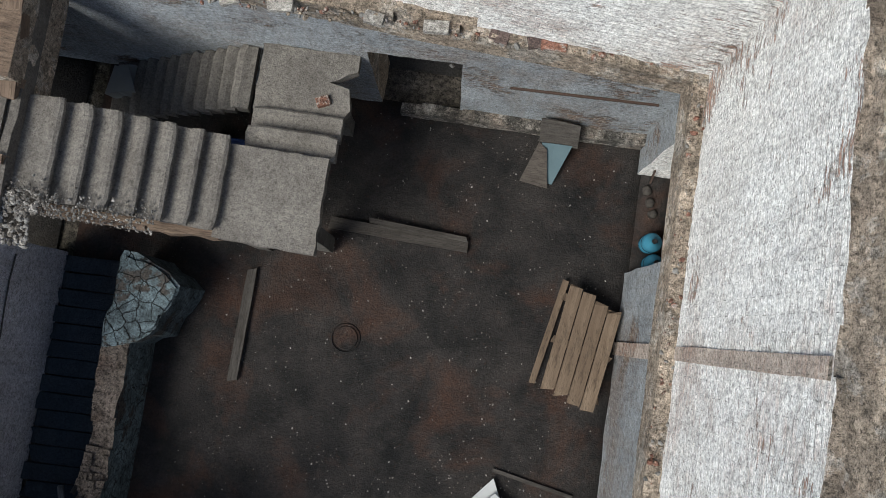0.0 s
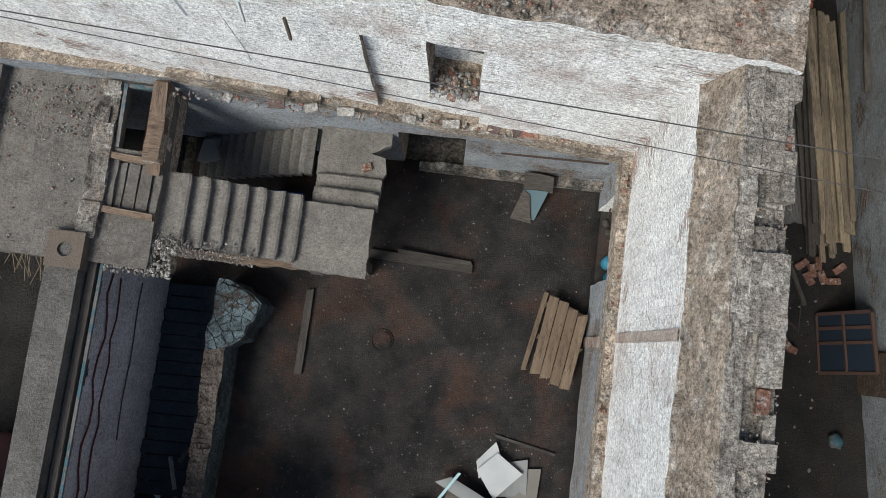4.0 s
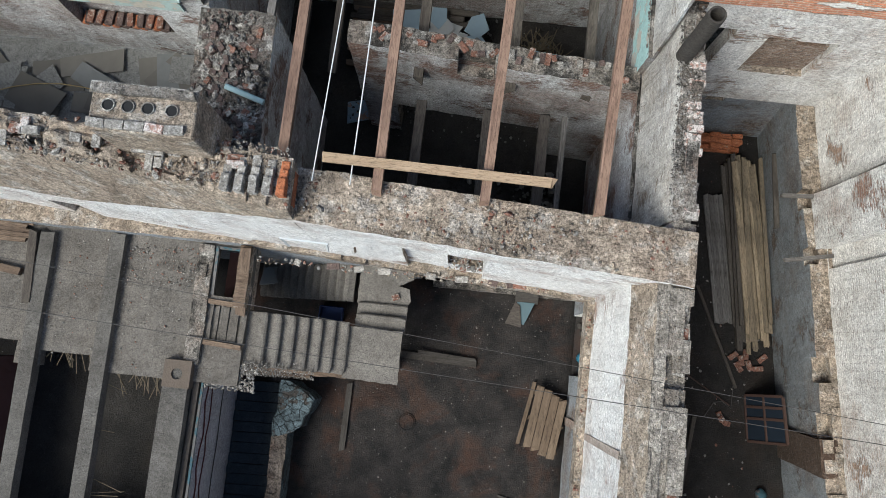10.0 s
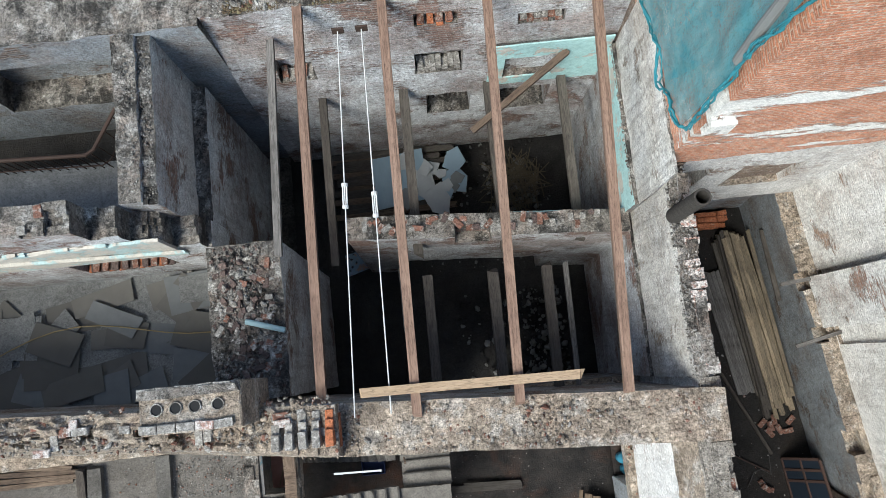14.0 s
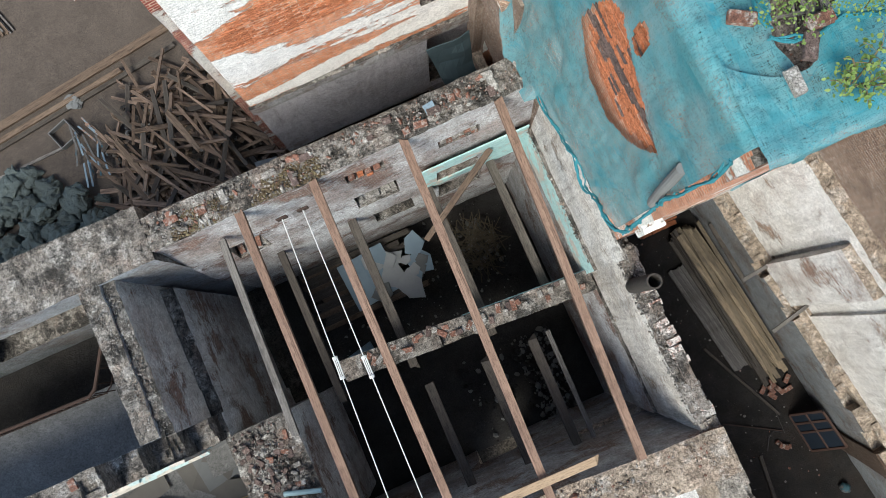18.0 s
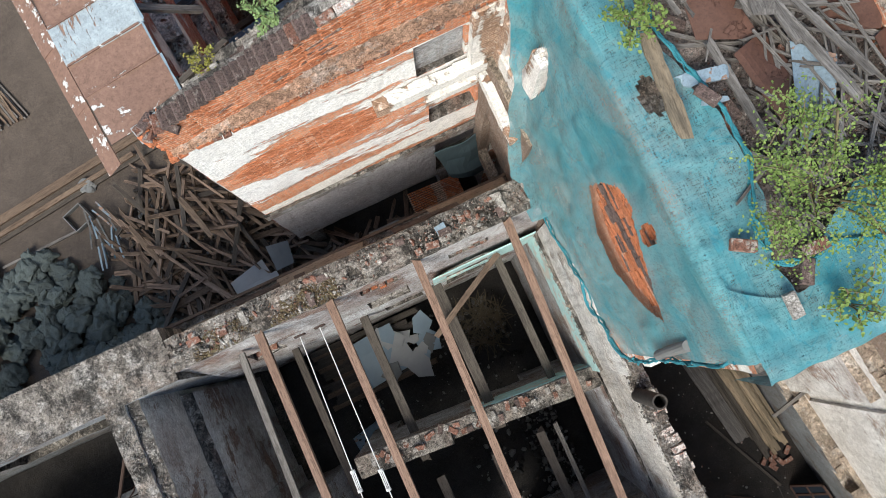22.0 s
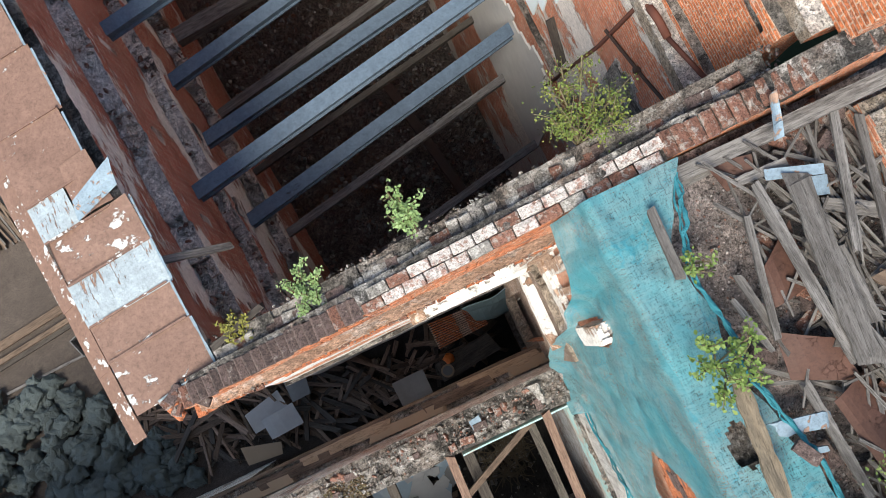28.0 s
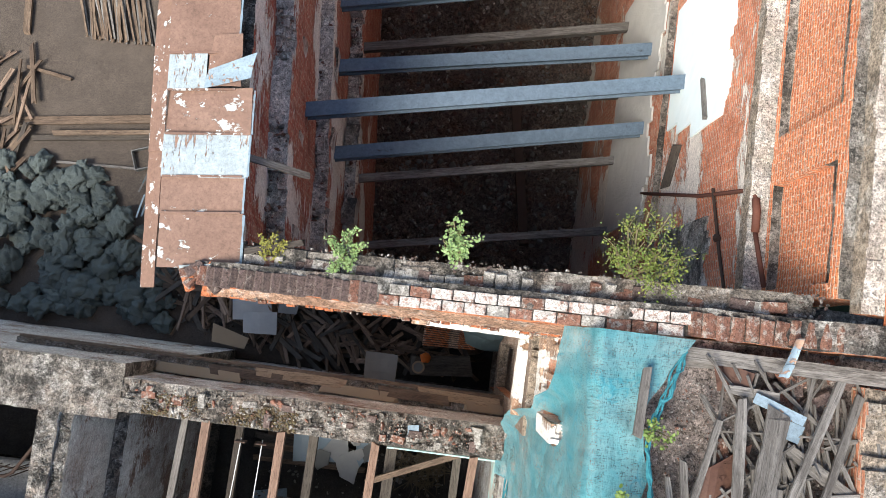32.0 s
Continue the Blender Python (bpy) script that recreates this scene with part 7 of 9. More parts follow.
for i in range(24):
    x = -10.7 + 0.16 * i
    part("baluster", tube_bm([(x, 8.9 - 0.036 * (x + 10.8), 5.9), (x, 8.9 - 0.036 * (x + 10.8), 6.85)], 0.011, 6), RUST, rail)
for i in range(5):
    p = Vector((-6.95, 8.92, 0)).lerp(Vector((-6.35, 9.9, 0)), i / 4)
    part("baluster", tube_bm([(p.x, p.y, 5.9), (p.x, p.y, 6.85)], 0.011, 6), RUST, rail)
arch = by_name("wall_arch")
for x in (-9.3, -9.05, -8.8, -8.1, -7.85, -7.3, -7.05):
    set_brick(arch, RND.choice(("grey", "red", "red")), x, 7.14 + RND.choice((0, 0.14, 0.26)), 8.66, RND.choice((0, 90)) + RND.uniform(-5, 5), RND.uniform(-4, 4), 0, RND.random() < 0.4)
masonry("arch_plaster", -9.8, -5.7, 6.975, 7.03, 6.0, 7.6, (TEAL_PALE, TEAL_PALE), [(-14, 0, 6, 7, 6.0, 6.35)], rag=0.5, crown=0.8, amp=0.008, wide=0.05, step=0.12, seed=79, label="pale turquoise plaster under the arch")
bar("plaster_rib", (-9.2, 6.94, 7.2), (-5.6, 6.94, 6.6), 0.06, 0.1, TEAL_PALE, "pale turquoise moulding along the wall", "moulding", seed=330, cuts=12, bow=0.001)
scatter("west_wall_crumbs", -6.05, -5.55, 7.55, 10.2, lambda x, y: 8.05 if x < -5.76 else 7.97, 1100, 0.018, [STONE, BRICKGREY, TOP_SOOT], 36, "sooty crumbs on the wall top")

# ---- east yard ----
rr = random.Random(5)
for i in range(24):
    f = i / 24
    x0, x1 = 5.75 + 0.72 * f, 6.30 + 0.72 * f
    y0, y1 = 7.15 - rr.uniform(0, 0.35), 2.45 + rr.uniform(-0.1, 0.7)
    z = 0.12 + 0.13 * (i % 4) + 0.05 * rr.random()
    bar("stacked_plank", (x0 + rr.uniform(-0.08, 0.08), y0, z), (x1 + rr.uniform(-0.12, 0.12), y1, z + rr.uniform(-0.02, 0.04)), rr.choice((0.10, 0.13, 0.16)), 0.06, YARDWOOD if i > 6 else DARKBEAM, "old sawn plank in a stack by the yard wall", "plank", "plank stack in the yard", seed=340 + i, cuts=8, bow=0.004)
for i in range(4):
    bar("stacked_plank", (5.40 + 0.11 * i, 6.15, 0.08 + 0.03 * i), (5.86 + 0.11 * i, 3.05, 0.08), 0.12, 0.05, GREYWOOD, "grey plank lying beside the stack", "plank", "plank stack in the yard", seed=370 + i, cuts=8)
bar("dark_pole", (5.34, 3.9, 0.06), (6.4, 1.55, 0.06), 0.07, 0.07, DARKBEAM, "dark pole lying on the yard floor", "pole", seed=380)
bar("thin_rod", (4.93, 1.92, 0.05), (6.28, 1.12, 0.05), 0.03, 0.03, RUST, "thin rod lying on the yard floor", "rod", seed=381)
bar("long_pole", (5.47, 0.78, 0.05), (5.05, -2.5, 0.05), 0.09, 0.07, DARKBEAM, "long dark pole on the yard floor", "pole", seed=382)
tagged(part("loose_wire", tube_bm([(5.7, 0.8, 0.03), (5.9, 1.15, 0.08), (6.1, 1.2, 0.03), (6.3, 1.05, 0.1), (6.35, 1.6, 0.03)], 0.012, 6), WIRE), "bent wire on the yard floor", "wire")
for i, (x, y) in enumerate(((6.08, 0.84), (6.2, 0.72), (6.12, 0.75), (6.5, 2.2), (6.7, 2.1), (6.3, 2.3), (6.9, 2.05), (6.6, 2.35), (7.0, 2.3), (6.45, 2.05))):
    ob = set_brick(None, "red", x, y, 0.02 + 0.07 * (i == 2), RND.uniform(0, 180))
    tagged(ob, "loose brick lying on the yard floor", "brick", "loose yard bricks")
stack = thing("brick_stack", "stack of orange bricks in the yard corner", "brick stack", pose(5.1, 7.25, 0.0))
for i in range(4):
    for j in range(3):
        for k in range(6):
            if RND.random() < 0.9 - 0.1 * k:
                set_brick(stack, "orange", 0.1 + 0.26 * i, 0.05 + 0.14 * j, 0.02 + 0.073 * k, RND.uniform(-6, 6))
win = thing("old_window", "old dark window with a cross bar leaning against the yard wall", "window")
A, B, C, D = Vector((6.64, 1.40, 0.04)), Vector((7.06, 1.46, 1.15)), Vector((7.22, 0.42, 1.15)), Vector((6.76, 0.34, 0.04))
for p, q in ((A, B), (B, C), (C, D), (D, A), (A.lerp(D, 0.5), B.lerp(C, 0.5)), (A.lerp(B, 0.5), D.lerp(C, 0.5)), (A.lerp(D, 0.25), B.lerp(C, 0.25))):
    bar("sash_bar", p, q, 0.06, 0.05, WINFRAME, parent=win, seed=390, chip=0.03)
for i in range(2):
    for j in range(2):
        pts = [A.lerp(D, (i + u) / 2).lerp(B.lerp(C, (i + u) / 2), (j + v) / 2) for u, v in ((0.04, 0.04), (0.96, 0.04), (0.96, 0.96), (0.04, 0.96))]
        part("pane", sheet_bm(pts, 0.004, 0.0, 1), DARKPANE, win)
for i, (p, q) in enumerate((((5.82, 5.46, 3.5), (6.85, 5.55, 3.42)), ((5.95, 4.15, 3.5), (6.95, 4.35, 3.45)))):
    bar("joist_stub", p, q, 0.08, 0.07, GREYWOOD, "rotten joist end sticking out of the wall", "joist", "joist ends in the yard", seed=395 + i)
bar("wall_plank", (6.42, 6.9, 1.6), (6.6, 5.2, 1.5), 0.12, 0.04, DARKBEAM, "dark plank leaning along the yard wall", "plank", seed=398)
bottle_y = tagged(part("blue_ball", lump_bm(0.14, 9, 0.8), BLUEPAINT, None, "", True), "dusty blue plastic canister on the yard floor", "canister")
bottle_y.matrix_basis = pose(7.1, -0.85, 0.1)
scatter("yard_crumbs", 3.0, 7.2, -4, 7.6, 0.0, 450, 0.03, [STONE, BRICKPIECE, BRICKGREY], 40, "bits of brick on the yard floor", where=lambda x, y, r: r.random() < 0.25 + (x < 3.5))

# ---- raking coping of the gable ----
SLOPE = math.degrees(math.atan(RISE))
gable = by_name("wall_gable_top")


def coping_z(x):
    return 12.40 + RISE * (x + 2.46)


x = -2.42
while x < 0.02:
    set_brick(gable, "dark" if RND.random() < 0.75 else "red", x, 12.93 + 0.012 * (x + 2.4) + RND.uniform(-0.012, 0.012), coping_z(x), 90 + RND.uniform(-3.5, 3.5), RND.uniform(-3, 3) + SLOPE, 0)
    x += 0.112
x = 0.16
while x < 3.2:
    for j in range(2):
        set_brick(gable, RND.choice(("white", "white", "white", "white", "red", "grey")), x + 0.11 * j, 12.87 + 0.13 * j + 0.012 * (x + 2.4), coping_z(x + 0.11 * j), RND.uniform(-2, 2), 0, -SLOPE)
    x += 0.247
x = 3.32
while x < 5.4:
    set_brick(gable, "red", x, 12.95 + 0.012 * (x + 2.4) + RND.uniform(-0.015, 0.015), coping_z(x), 90 + RND.uniform(-4, 4), SLOPE + RND.uniform(-3, 3), 0)
    x += 0.128
for r in range(1, 24):
    x = -2.38 + 0.12 * (r % 2)
    while x < 2.7:
        z = coping_z(x) - 0.0765 * r
        if z > 11.72 + 0.1 * (x + 2.46):
            set_brick(gable, "orange" if RND.random() < 0.85 else "red", x, 12.884 + 0.012 * (x + 2.4) + RND.uniform(-0.006, 0.006), z, RND.uniform(-1.5, 1.5), 0, -SLOPE + RND.uniform(-1, 1), False, 1.04)
        x += 0.27
bm = bmesh.new()
rows = []
for i in range(61):
    u = -2.44 + (5.2 + 2.44) * i / 60
    z0 = 11.68 + 0.1 * (u + 2.46)
    rise = min(0.40, 0.05 + 0.16 * (u + 2.46))
    row = []
    for k in range(7):
        f = k / 6
        p = Vector((u, 12.70 + 0.135 * f + 0.012 * (u + 2.4), z0 + rise * f))
        row.append(bm.verts.new(p + Vector((0, -0.02, 0.02)) * noise.noise(p * 4.0) + Vector((0, 0, 0.015)) * noise.noise(p * 13.0)))
    row.append(bm.verts.new((u, 12.835 + 0.012 * (u + 2.4), z0 - 0.02)))
    rows.append(row)
for a, b in zip(rows, rows[1:]):
    for k in range(8):
        bm.faces.new((a[k], b[k], b[(k + 1) % 8], a[(k + 1) % 8]))
bm.faces.new(rows[0][::-1])
bm.faces.new(rows[-1])
bmesh.ops.recalc_face_normals(bm, faces=bm.faces)
tagged(part("trim_sand_fillet", bm, SANDBRICK), "sandy mortar fillet above the header course", "trim", kind="structure")
scatter("cornice_sand", -2.3, 4.2, 12.70, 12.84, lambda x, y: 11.70 + 0.1 * (x + 2.46), 900, 0.014, [TOP_TAN, BRICKPIECE, STONE], 47, "sandy crumbs on the gable cornice")
x = -2.45
face = by_name("wall_gable")
while x < 5.0:
    if RND.random() < 0.9:
        set_brick(face, RND.choice(("orange", "orange", "red")), x, 12.80 + 0.012 * (x + 2.4) + RND.uniform(-0.02, 0.015), 11.62 + 0.1 * (x + 2.46) + RND.uniform(-0.01, 0.01), 90 + RND.uniform(-3, 3))
    x += 0.132
for i in range(10):
    set_brick(gable, RND.choice(("dark", "red", "orange")), -2.5 + RND.uniform(0, 0.35), 12.8 + RND.uniform(-0.05, 0.25), 12.36 + RND.uniform(0, 0.12), RND.uniform(0, 180), RND.uniform(-20, 20), RND.uniform(-20, 20), RND.random() < 0.4)
inner = by_name("wall_gable_ledge")
for i in range(44):
    x = -1.9 + 6.3 * i / 44
    if RND.random() < 0.7:
        set_brick(inner, RND.choice(("grey", "grey", "grey", "dark", "red")), x, 13.21 + 0.012 * x + RND.uniform(-0.02, 0.03), 12.17 + RISE * (x + 2.4), RND.choice((0, 0, 90)) + RND.uniform(-6, 6), 0, -SLOPE, RND.random() < 0.3)
scatter("gable_crumbs", -2.2, 4.6, 13.14, 13.46, lambda x, y: 12.16 + RISE * (x + 2.4), 1600, 0.02, [TOP_SOOT, TOP_SOOT, TOP_SOOT, BRICKGREY, BRICKDARK], 41, "dark crumbs on the gable ledge")
clip = thing("metal_clip", "bent galvanised strip on the coping bricks", "bracket")
part("strip", sheet_bm([(4.14, 12.98, 15.02), (4.22, 13.0, 15.03), (4.2, 12.72, 14.92), (4.1, 12.70, 14.92)], 0.01, 0.03, 4), TINBLUE, clip)
part("tip", sheet_bm([(4.1, 12.72, 14.93), (4.2, 12.74, 14.93), (4.18, 12.6, 14.86), (4.08, 12.6, 14.86)], 0.01, 0.02, 3), TINBLUE, clip)
bar("coping_sill", (3.2, 12.72, 14.42), (5.5, 12.70, 14.86), 0.16, 0.12, GREYWOOD, "long weathered timber under the coping", "timber", seed=400, cuts=14)
bar("coping_sill", (2.9, 12.60, 14.40), (4.1, 12.66, 14.44), 0.08, 0.06, GREYWOOD, "split weathered batten", "batten", seed=401)

# ---- metal roof over the west wall of the gable house ----
def roof_sheet(y0, y1, x0, x1, z0, z1, m, lab, seed, arch_up=0.0, wave=0.02):
    pts = [HWEST @ Vector((x0, y0, z0)), HWEST @ Vector((x1, y0, z1)), HWEST @ Vector((x1, y1, z1 + arch_up)), HWEST @ Vector((x0, y1, z0))]
    tagged(part("roof_sheet", sheet_bm(pts, 0.012, wave, 8, seed), m), lab, "roof sheet", "roof sheets")


roof_sheet(-0.34, 0.38, -1.02, 0.06, 12.36, 12.42, ROOFBROWN, "brown painted roof sheet with a curled pale edge", 1, 0.0, 0.035)
roof_sheet(0.36, 0.86, -1.04, 0.05, 12.34, 12.42, ROOFBROWN, "brown painted roof sheet", 2, 0.02)
roof_sheet(0.84, 1.42, -1.04, 0.10, 12.37, 12.46, ROOFWHITE, "flaking white painted roof sheet", 3, 0.02, 0.03)
roof_sheet(1.40, 2.02, -1.04, 0.12, 12.35, 12.42, ROOFBROWN, "brown roof sheet bulging upward", 4, 0.08, 0.07)
roof_sheet(2.0, 2.5, -1.04, -0.52, 12.37, 12.40, ROOFWHITE, "pale square roof sheet", 5)
roof_sheet(2.05, 2.75, -0.5, -0.05, 12.38, 12.44, ROOFBROWN, "brown roof sheet torn open at the edge", 6, 0.05, 0.06)
for k in range(7):
    roof_sheet(2.48 + 0.9 * k, 3.40 + 0.9 * k, -1.04, -0.12 + 0.05 * (k % 2), 12.36 + 0.005 * (k % 2), 12.43, ROOFWHITE if k == 5 else ROOFBROWN, "brown roof sheet with flaking pale edges", 8 + k, 0.01, 0.03)
for i, (y0, y1, x1, z1) in enumerate(((-0.3, 0.36, 0.07, 12.43), (0.38, 0.84, 0.06, 12.43), (0.86, 1.4, 0.11, 12.47), (1.42, 2.0, 0.13, 12.46), (2.5, 3.3, -0.1, 12.44), (3.4, 4.2, -0.06, 12.44), (4.3, 5.1, -0.1, 12.44))):
    bar("curled_flashing", HWEST @ Vector((x1, y0, z1 + 0.01)), HWEST @ Vector((x1 + 0.015, y1, z1 + 0.03)), 0.035, 0.02, TINBLUE, "curled pale blue flashing along the roof edge", "flashing", "roof flashings", seed=620 + i, cuts=10, bow=0.01, chip=0.7)
for i, y0 in enumerate((0.37, 0.85, 1.41, 2.0, 2.5, 3.4, 4.3)):
    bar("roof_seam", HWEST @ Vector((-1.03, y0, 12.38)), HWEST @ Vector((0.03 if i < 3 else -0.12, y0 + 0.01, 12.45)), 0.028, 0.022, ROOFEDGE, "folded seam between brown roof sheets", "seam", "roof seams", seed=640 + i, cuts=8, bow=0.002, chip=0.3)
tagged(part("torn_flap", sheet_bm([HWEST @ Vector((-0.5, 2.0, 12.5)), HWEST @ Vector((-0.42, 2.22, 12.6)), HWEST @ Vector((0.22, 2.42, 12.75)), HWEST @ Vector((0.12, 2.12, 12.62))], 0.01, 0.04, 5, 3), TINBLUE), "pale blue torn sheet sticking up from the roof", "sheet")
for k in range(10):
    roof_sheet(-0.6 + 0.9 * k, 0.32 + 0.9 * k, -1.3, -1.05, 12.16, 12.33, ROOFEDGE, "brown roof edge strip with flaking paint", 30 + k, 0.0, 0.015)
tagged(part("corner_flashing", sheet_bm([(-2.62, 13.02, 12.47), (-1.86, 13.16, 12.5), (-1.9, 13.0, 12.38), (-2.6, 12.84, 12.3)], 0.01, 0.05, 6, 9), ROOFWHITE), "crumpled pale flashing at the roof corner", "flashing")
bar("roof_batten", HWEST @ Vector((0.05, 1.15, 12.3)), HWEST @ Vector((0.75, 1.05, 11.6)), 0.09, 0.08, GREYWOOD, "grey batten sticking out under the roof", "batten", seed=420)
bar("ledge_batten", (-1.8, 13.3, 12.5), (-1.05, 13.5, 12.62), 0.08, 0.06, DARKBEAM, "dark batten lying on the ledge", "batten", seed=421)
for k in range(16):
    y0, q = 0.35 + 0.52 * k, k % 3
    zt = 10.15 - 2.1 * q
    p = HWEST @ Vector((0.16 + 0.28 * q, y0, zt))
    masonry("plaster_remains", p.x - 0.15, p.x + 0.14, p.y - 0.14 - 0.06 * (k % 4), p.y + 0.2 + 0.05 * (k % 3), zt - 0.55, zt + 0.12, (TOP_PALE, WHITE_WARM), rag=0.35, crown=0.5, wide=0.05, step=0.06, fine=0.05, amp=0.03, seed=80 + k, label="broken pale plaster on the wall offsets")

for k in range(3):
    lo, hi = 0.28 * k + 0.03, 0.28 * k + 0.27
    scatter("ledge_plaster_rubble", -3.6, -0.9, 13.6, 22.5, 10.8 - 2.6 * k, 900, 0.045, [TOP_PALE, BRICKGREY, LEDGE, LEDGE, BRICKPIECE], 120 + k, "pale plaster rubble lying on the wall offset", 0.6, 0.06, where=(lambda a, b: lambda x, y, r: a < (HWEST_BACK @ Vector((x, y, 0))).x < b)(lo, hi))

# ---- beams inside the gable house ----
def i_beam(p, q, w, h, lab):
    length = (Vector(q) - Vector(p)).length
    bm = bmesh.new()
    slab_bm(0, length, -w / 2, w / 2, h / 2 - 0.03, h / 2, 0, bm)
    slab_bm(0, length, -w / 2, w / 2, -h / 2, -h / 2 + 0.03, 0, bm)
    slab_bm(0, length, -w * 0.32, w * 0.32, -h / 2 + 0.03, h / 2 - 0.03, 0, bm)
    laid("steel_beam", mesh_of("steel_beam", bm, BLUESTEEL), between(p, q), lab, "beam", "blue steel beams")


for p, q in (((-2.25, 15.92, 9.4), (4.45, 17.32, 9.4)), ((-2.8, 18.96, 9.4), (4.5, 20.42, 9.4)), ((-3.1, 22.0, 9.4), (4.5, 23.5, 9.4)),
             ((-2.2, 15.60, 7.4), (4.6, 17.07, 7.4)), ((-2.35, 17.34, 7.4), (4.6, 18.66, 7.4)), ((-2.5, 18.62, 7.4), (4.6, 20.24, 7.4)), ((-2.7, 20.6, 7.4), (4.6, 22.1, 7.4))):
    i_beam(p, q, 0.25, 0.26, "blue-grey steel beam spanning the roofless house")
for k, (p, q, w, m) in enumerate((((-1.7, 14.12, 5.0), (4.5, 15.31, 5.0), 0.17, GREYWOOD), ((-1.8, 15.64, 5.0), (4.5, 16.93, 5.0), 0.18, GREYWOOD), ((-2.1, 17.2, 4.8), (4.5, 18.5, 4.8), 0.14, DARKBEAM),
                                 ((-2.3, 18.6, 5.0), (4.5, 20.07, 5.0), 0.2, GREYWOOD), ((-3.0, 20.6, 5.0), (4.5, 21.5, 5.0), 0.34, GREYWOOD), ((-2.9, 22.3, 5.0), (4.5, 23.6, 5.0), 0.2, OLDWOOD))):
    bar("timber_beam", p, q, w, w, m, "old timber beam low in the roofless house", "beam", "old house beams", seed=430 + k, cuts=12, bow=0.001)
bar("rust_beam", (2.2, 19, 1.2), (2.9, 15.2, 1.0), 0.25, 0.2, RUST, "rusty beam fallen on the rubble", "beam", seed=440)
scatter("house_shards", -1.8, 4.4, 13.8, 24, lambda x, y: 0.4 + 0.4 * max(0, noise.noise(Vector((x * 0.7, y * 0.7, 0)))), 1500, 0.06, [BRICKGREY, TOP_PALE, STONE, BRICKPIECE], 46, "pale plaster shards strewn over the house floor", 0.35)
scatter("house_rubble", -1.8, 4.4, 13.8, 24, lambda x, y: 0.25 + 0.4 * max(0, noise.noise(Vector((x * 0.7, y * 0.7, 0)))), 4200, 0.075, [DEEP_RUBBLE, BRICKDARK, DEEP_RUBBLE, DEEP_RUBBLE, STONE, DEEP_RUBBLE], 45, "broken brick and stone heaped in the house")
pipe = thing("drain_pipe", "rusty iron pipe bent round the inner wall", "pipe")
part("upright", tube_bm([(4.30, 15.65, 7.8), (4.42, 15.1, 10.9), (4.42, 14.85, 12.85), (4.44, 14.72, 12.98)], 0.03, 10), RUSTRED, pipe, "", True)
part("bend", tube_bm([(4.44, 14.72, 12.98), (4.45, 14.55, 13.02), (4.46, 14.3, 13.0)], 0.05, 10), RUSTRED, pipe, "", True)
part("run", tube_bm([(4.46, 14.3, 13.0), (4.50, 13.62, 13.3)], 0.03, 10), RUSTRED, pipe, "", True)
thin = thing("thin_pipe", "thin rusty pipe with a valve on the inner wall", "pipe")
part("tube", tube_bm([(4.4, 15.1, 11.5), (4.42, 14.2, 11.9), (4.44, 13.6, 12.2)], 0.025, 8), RUST, thin)
part("valve", lump_bm(0.06, 3), RUST, thin)
bpy.data.objects["valve"].matrix_basis = Matrix.Translation((4.40, 14.35, 11.85))
bar("wall_plank", (4.38, 16.2, 9.6), (4.38, 15.55, 9.1), 0.16, 0.04, DARKBEAM, "dark board stuck on the inner wall", "board", seed=441)
bar("wall_batten", (4.38, 17.0, 10.6), (4.38, 16.3, 10.9), 0.07, 0.05, GREYWOOD, "grey batten on the plaster patch", "batten", seed=442)
east_top = by_name("wall_house_east_top")
for i in range(70):
    set_brick(east_top, RND.choice(("red", "orange", "orange", "grey")) if i > 3 else "white", 5.2 + RND.uniform(-0.02, 0.02), 13.15 + 0.132 * i, 15.72, RND.uniform(-3, 3), 0, 0, False, 1.0)

# ---- back yard: wood heap, sacks, boards ----
rr = random.Random(77)
PLANKS = [mesh_of("scrap_plank", rough_bar(1.0, rr.uniform(0.07, 0.21), rr.uniform(0.03, 0.07), 500 + i, 5, 0.02, 0.35), (OLDWOOD, HEAPWOOD, HEAPWOOD, DARKBEAM, OLDWOOD)[i % 5]) for i in range(15)]
n = 0
while n < 290:
    x, y = rr.uniform(-7.4, -1.0), rr.uniform(11.5, 16.9)
    d = ((x + 4.9) / 2.5) ** 2 + ((y - 14.4) / 2.4) ** 2
    tail = x > -4 and 11.5 < y < 12.7
    if d > 1 and not tail:
        continue
    n += 1
    h = (1.25 * max(0, 1 - d) + 0.1 if not tail else 0.5) * rr.uniform(0.35, 1.0) + 0.06
    l, a, tilt = rr.uniform(0.35, 1.1), rr.gauss(2.2, 0.75), rr.uniform(-0.3, 0.3)
    dx, dy, dz = l * math.cos(a), l * math.sin(a), l * tilt
    z0, z1 = max(0.05, h - dz), max(0.05, h + dz)
    laid("scrap_plank", PLANKS[n % 15], between((x - dx, y - dy, z0), (x + dx, y + dy, z1), (rr.uniform(-0.4, 0.4), rr.uniform(-0.4, 0.4), 1)) @ Matrix.Diagonal((2 * l, 1, 1, 1)), "splintered old plank in the scrap wood heap", "plank", "scrap wood heap")
scatter("heap_debris", -7.2, -1.5, 11.5, 16.6, lambda x, y: 0.6 * max(0, 1 - ((x + 4.9) / 2.6) ** 2 - ((y - 14.3) / 2.5) ** 2), 900, 0.07, [DARKBEAM, OLDWOOD, STONE, DARK_FLOOR], 50, "dark splinters and rubble under the wood heap", where=lambda x, y, r: ((x + 4.9) / 2.7) ** 2 + ((y - 14.2) / 2.7) ** 2 < 1 or (x > -4 and y < 12.8))
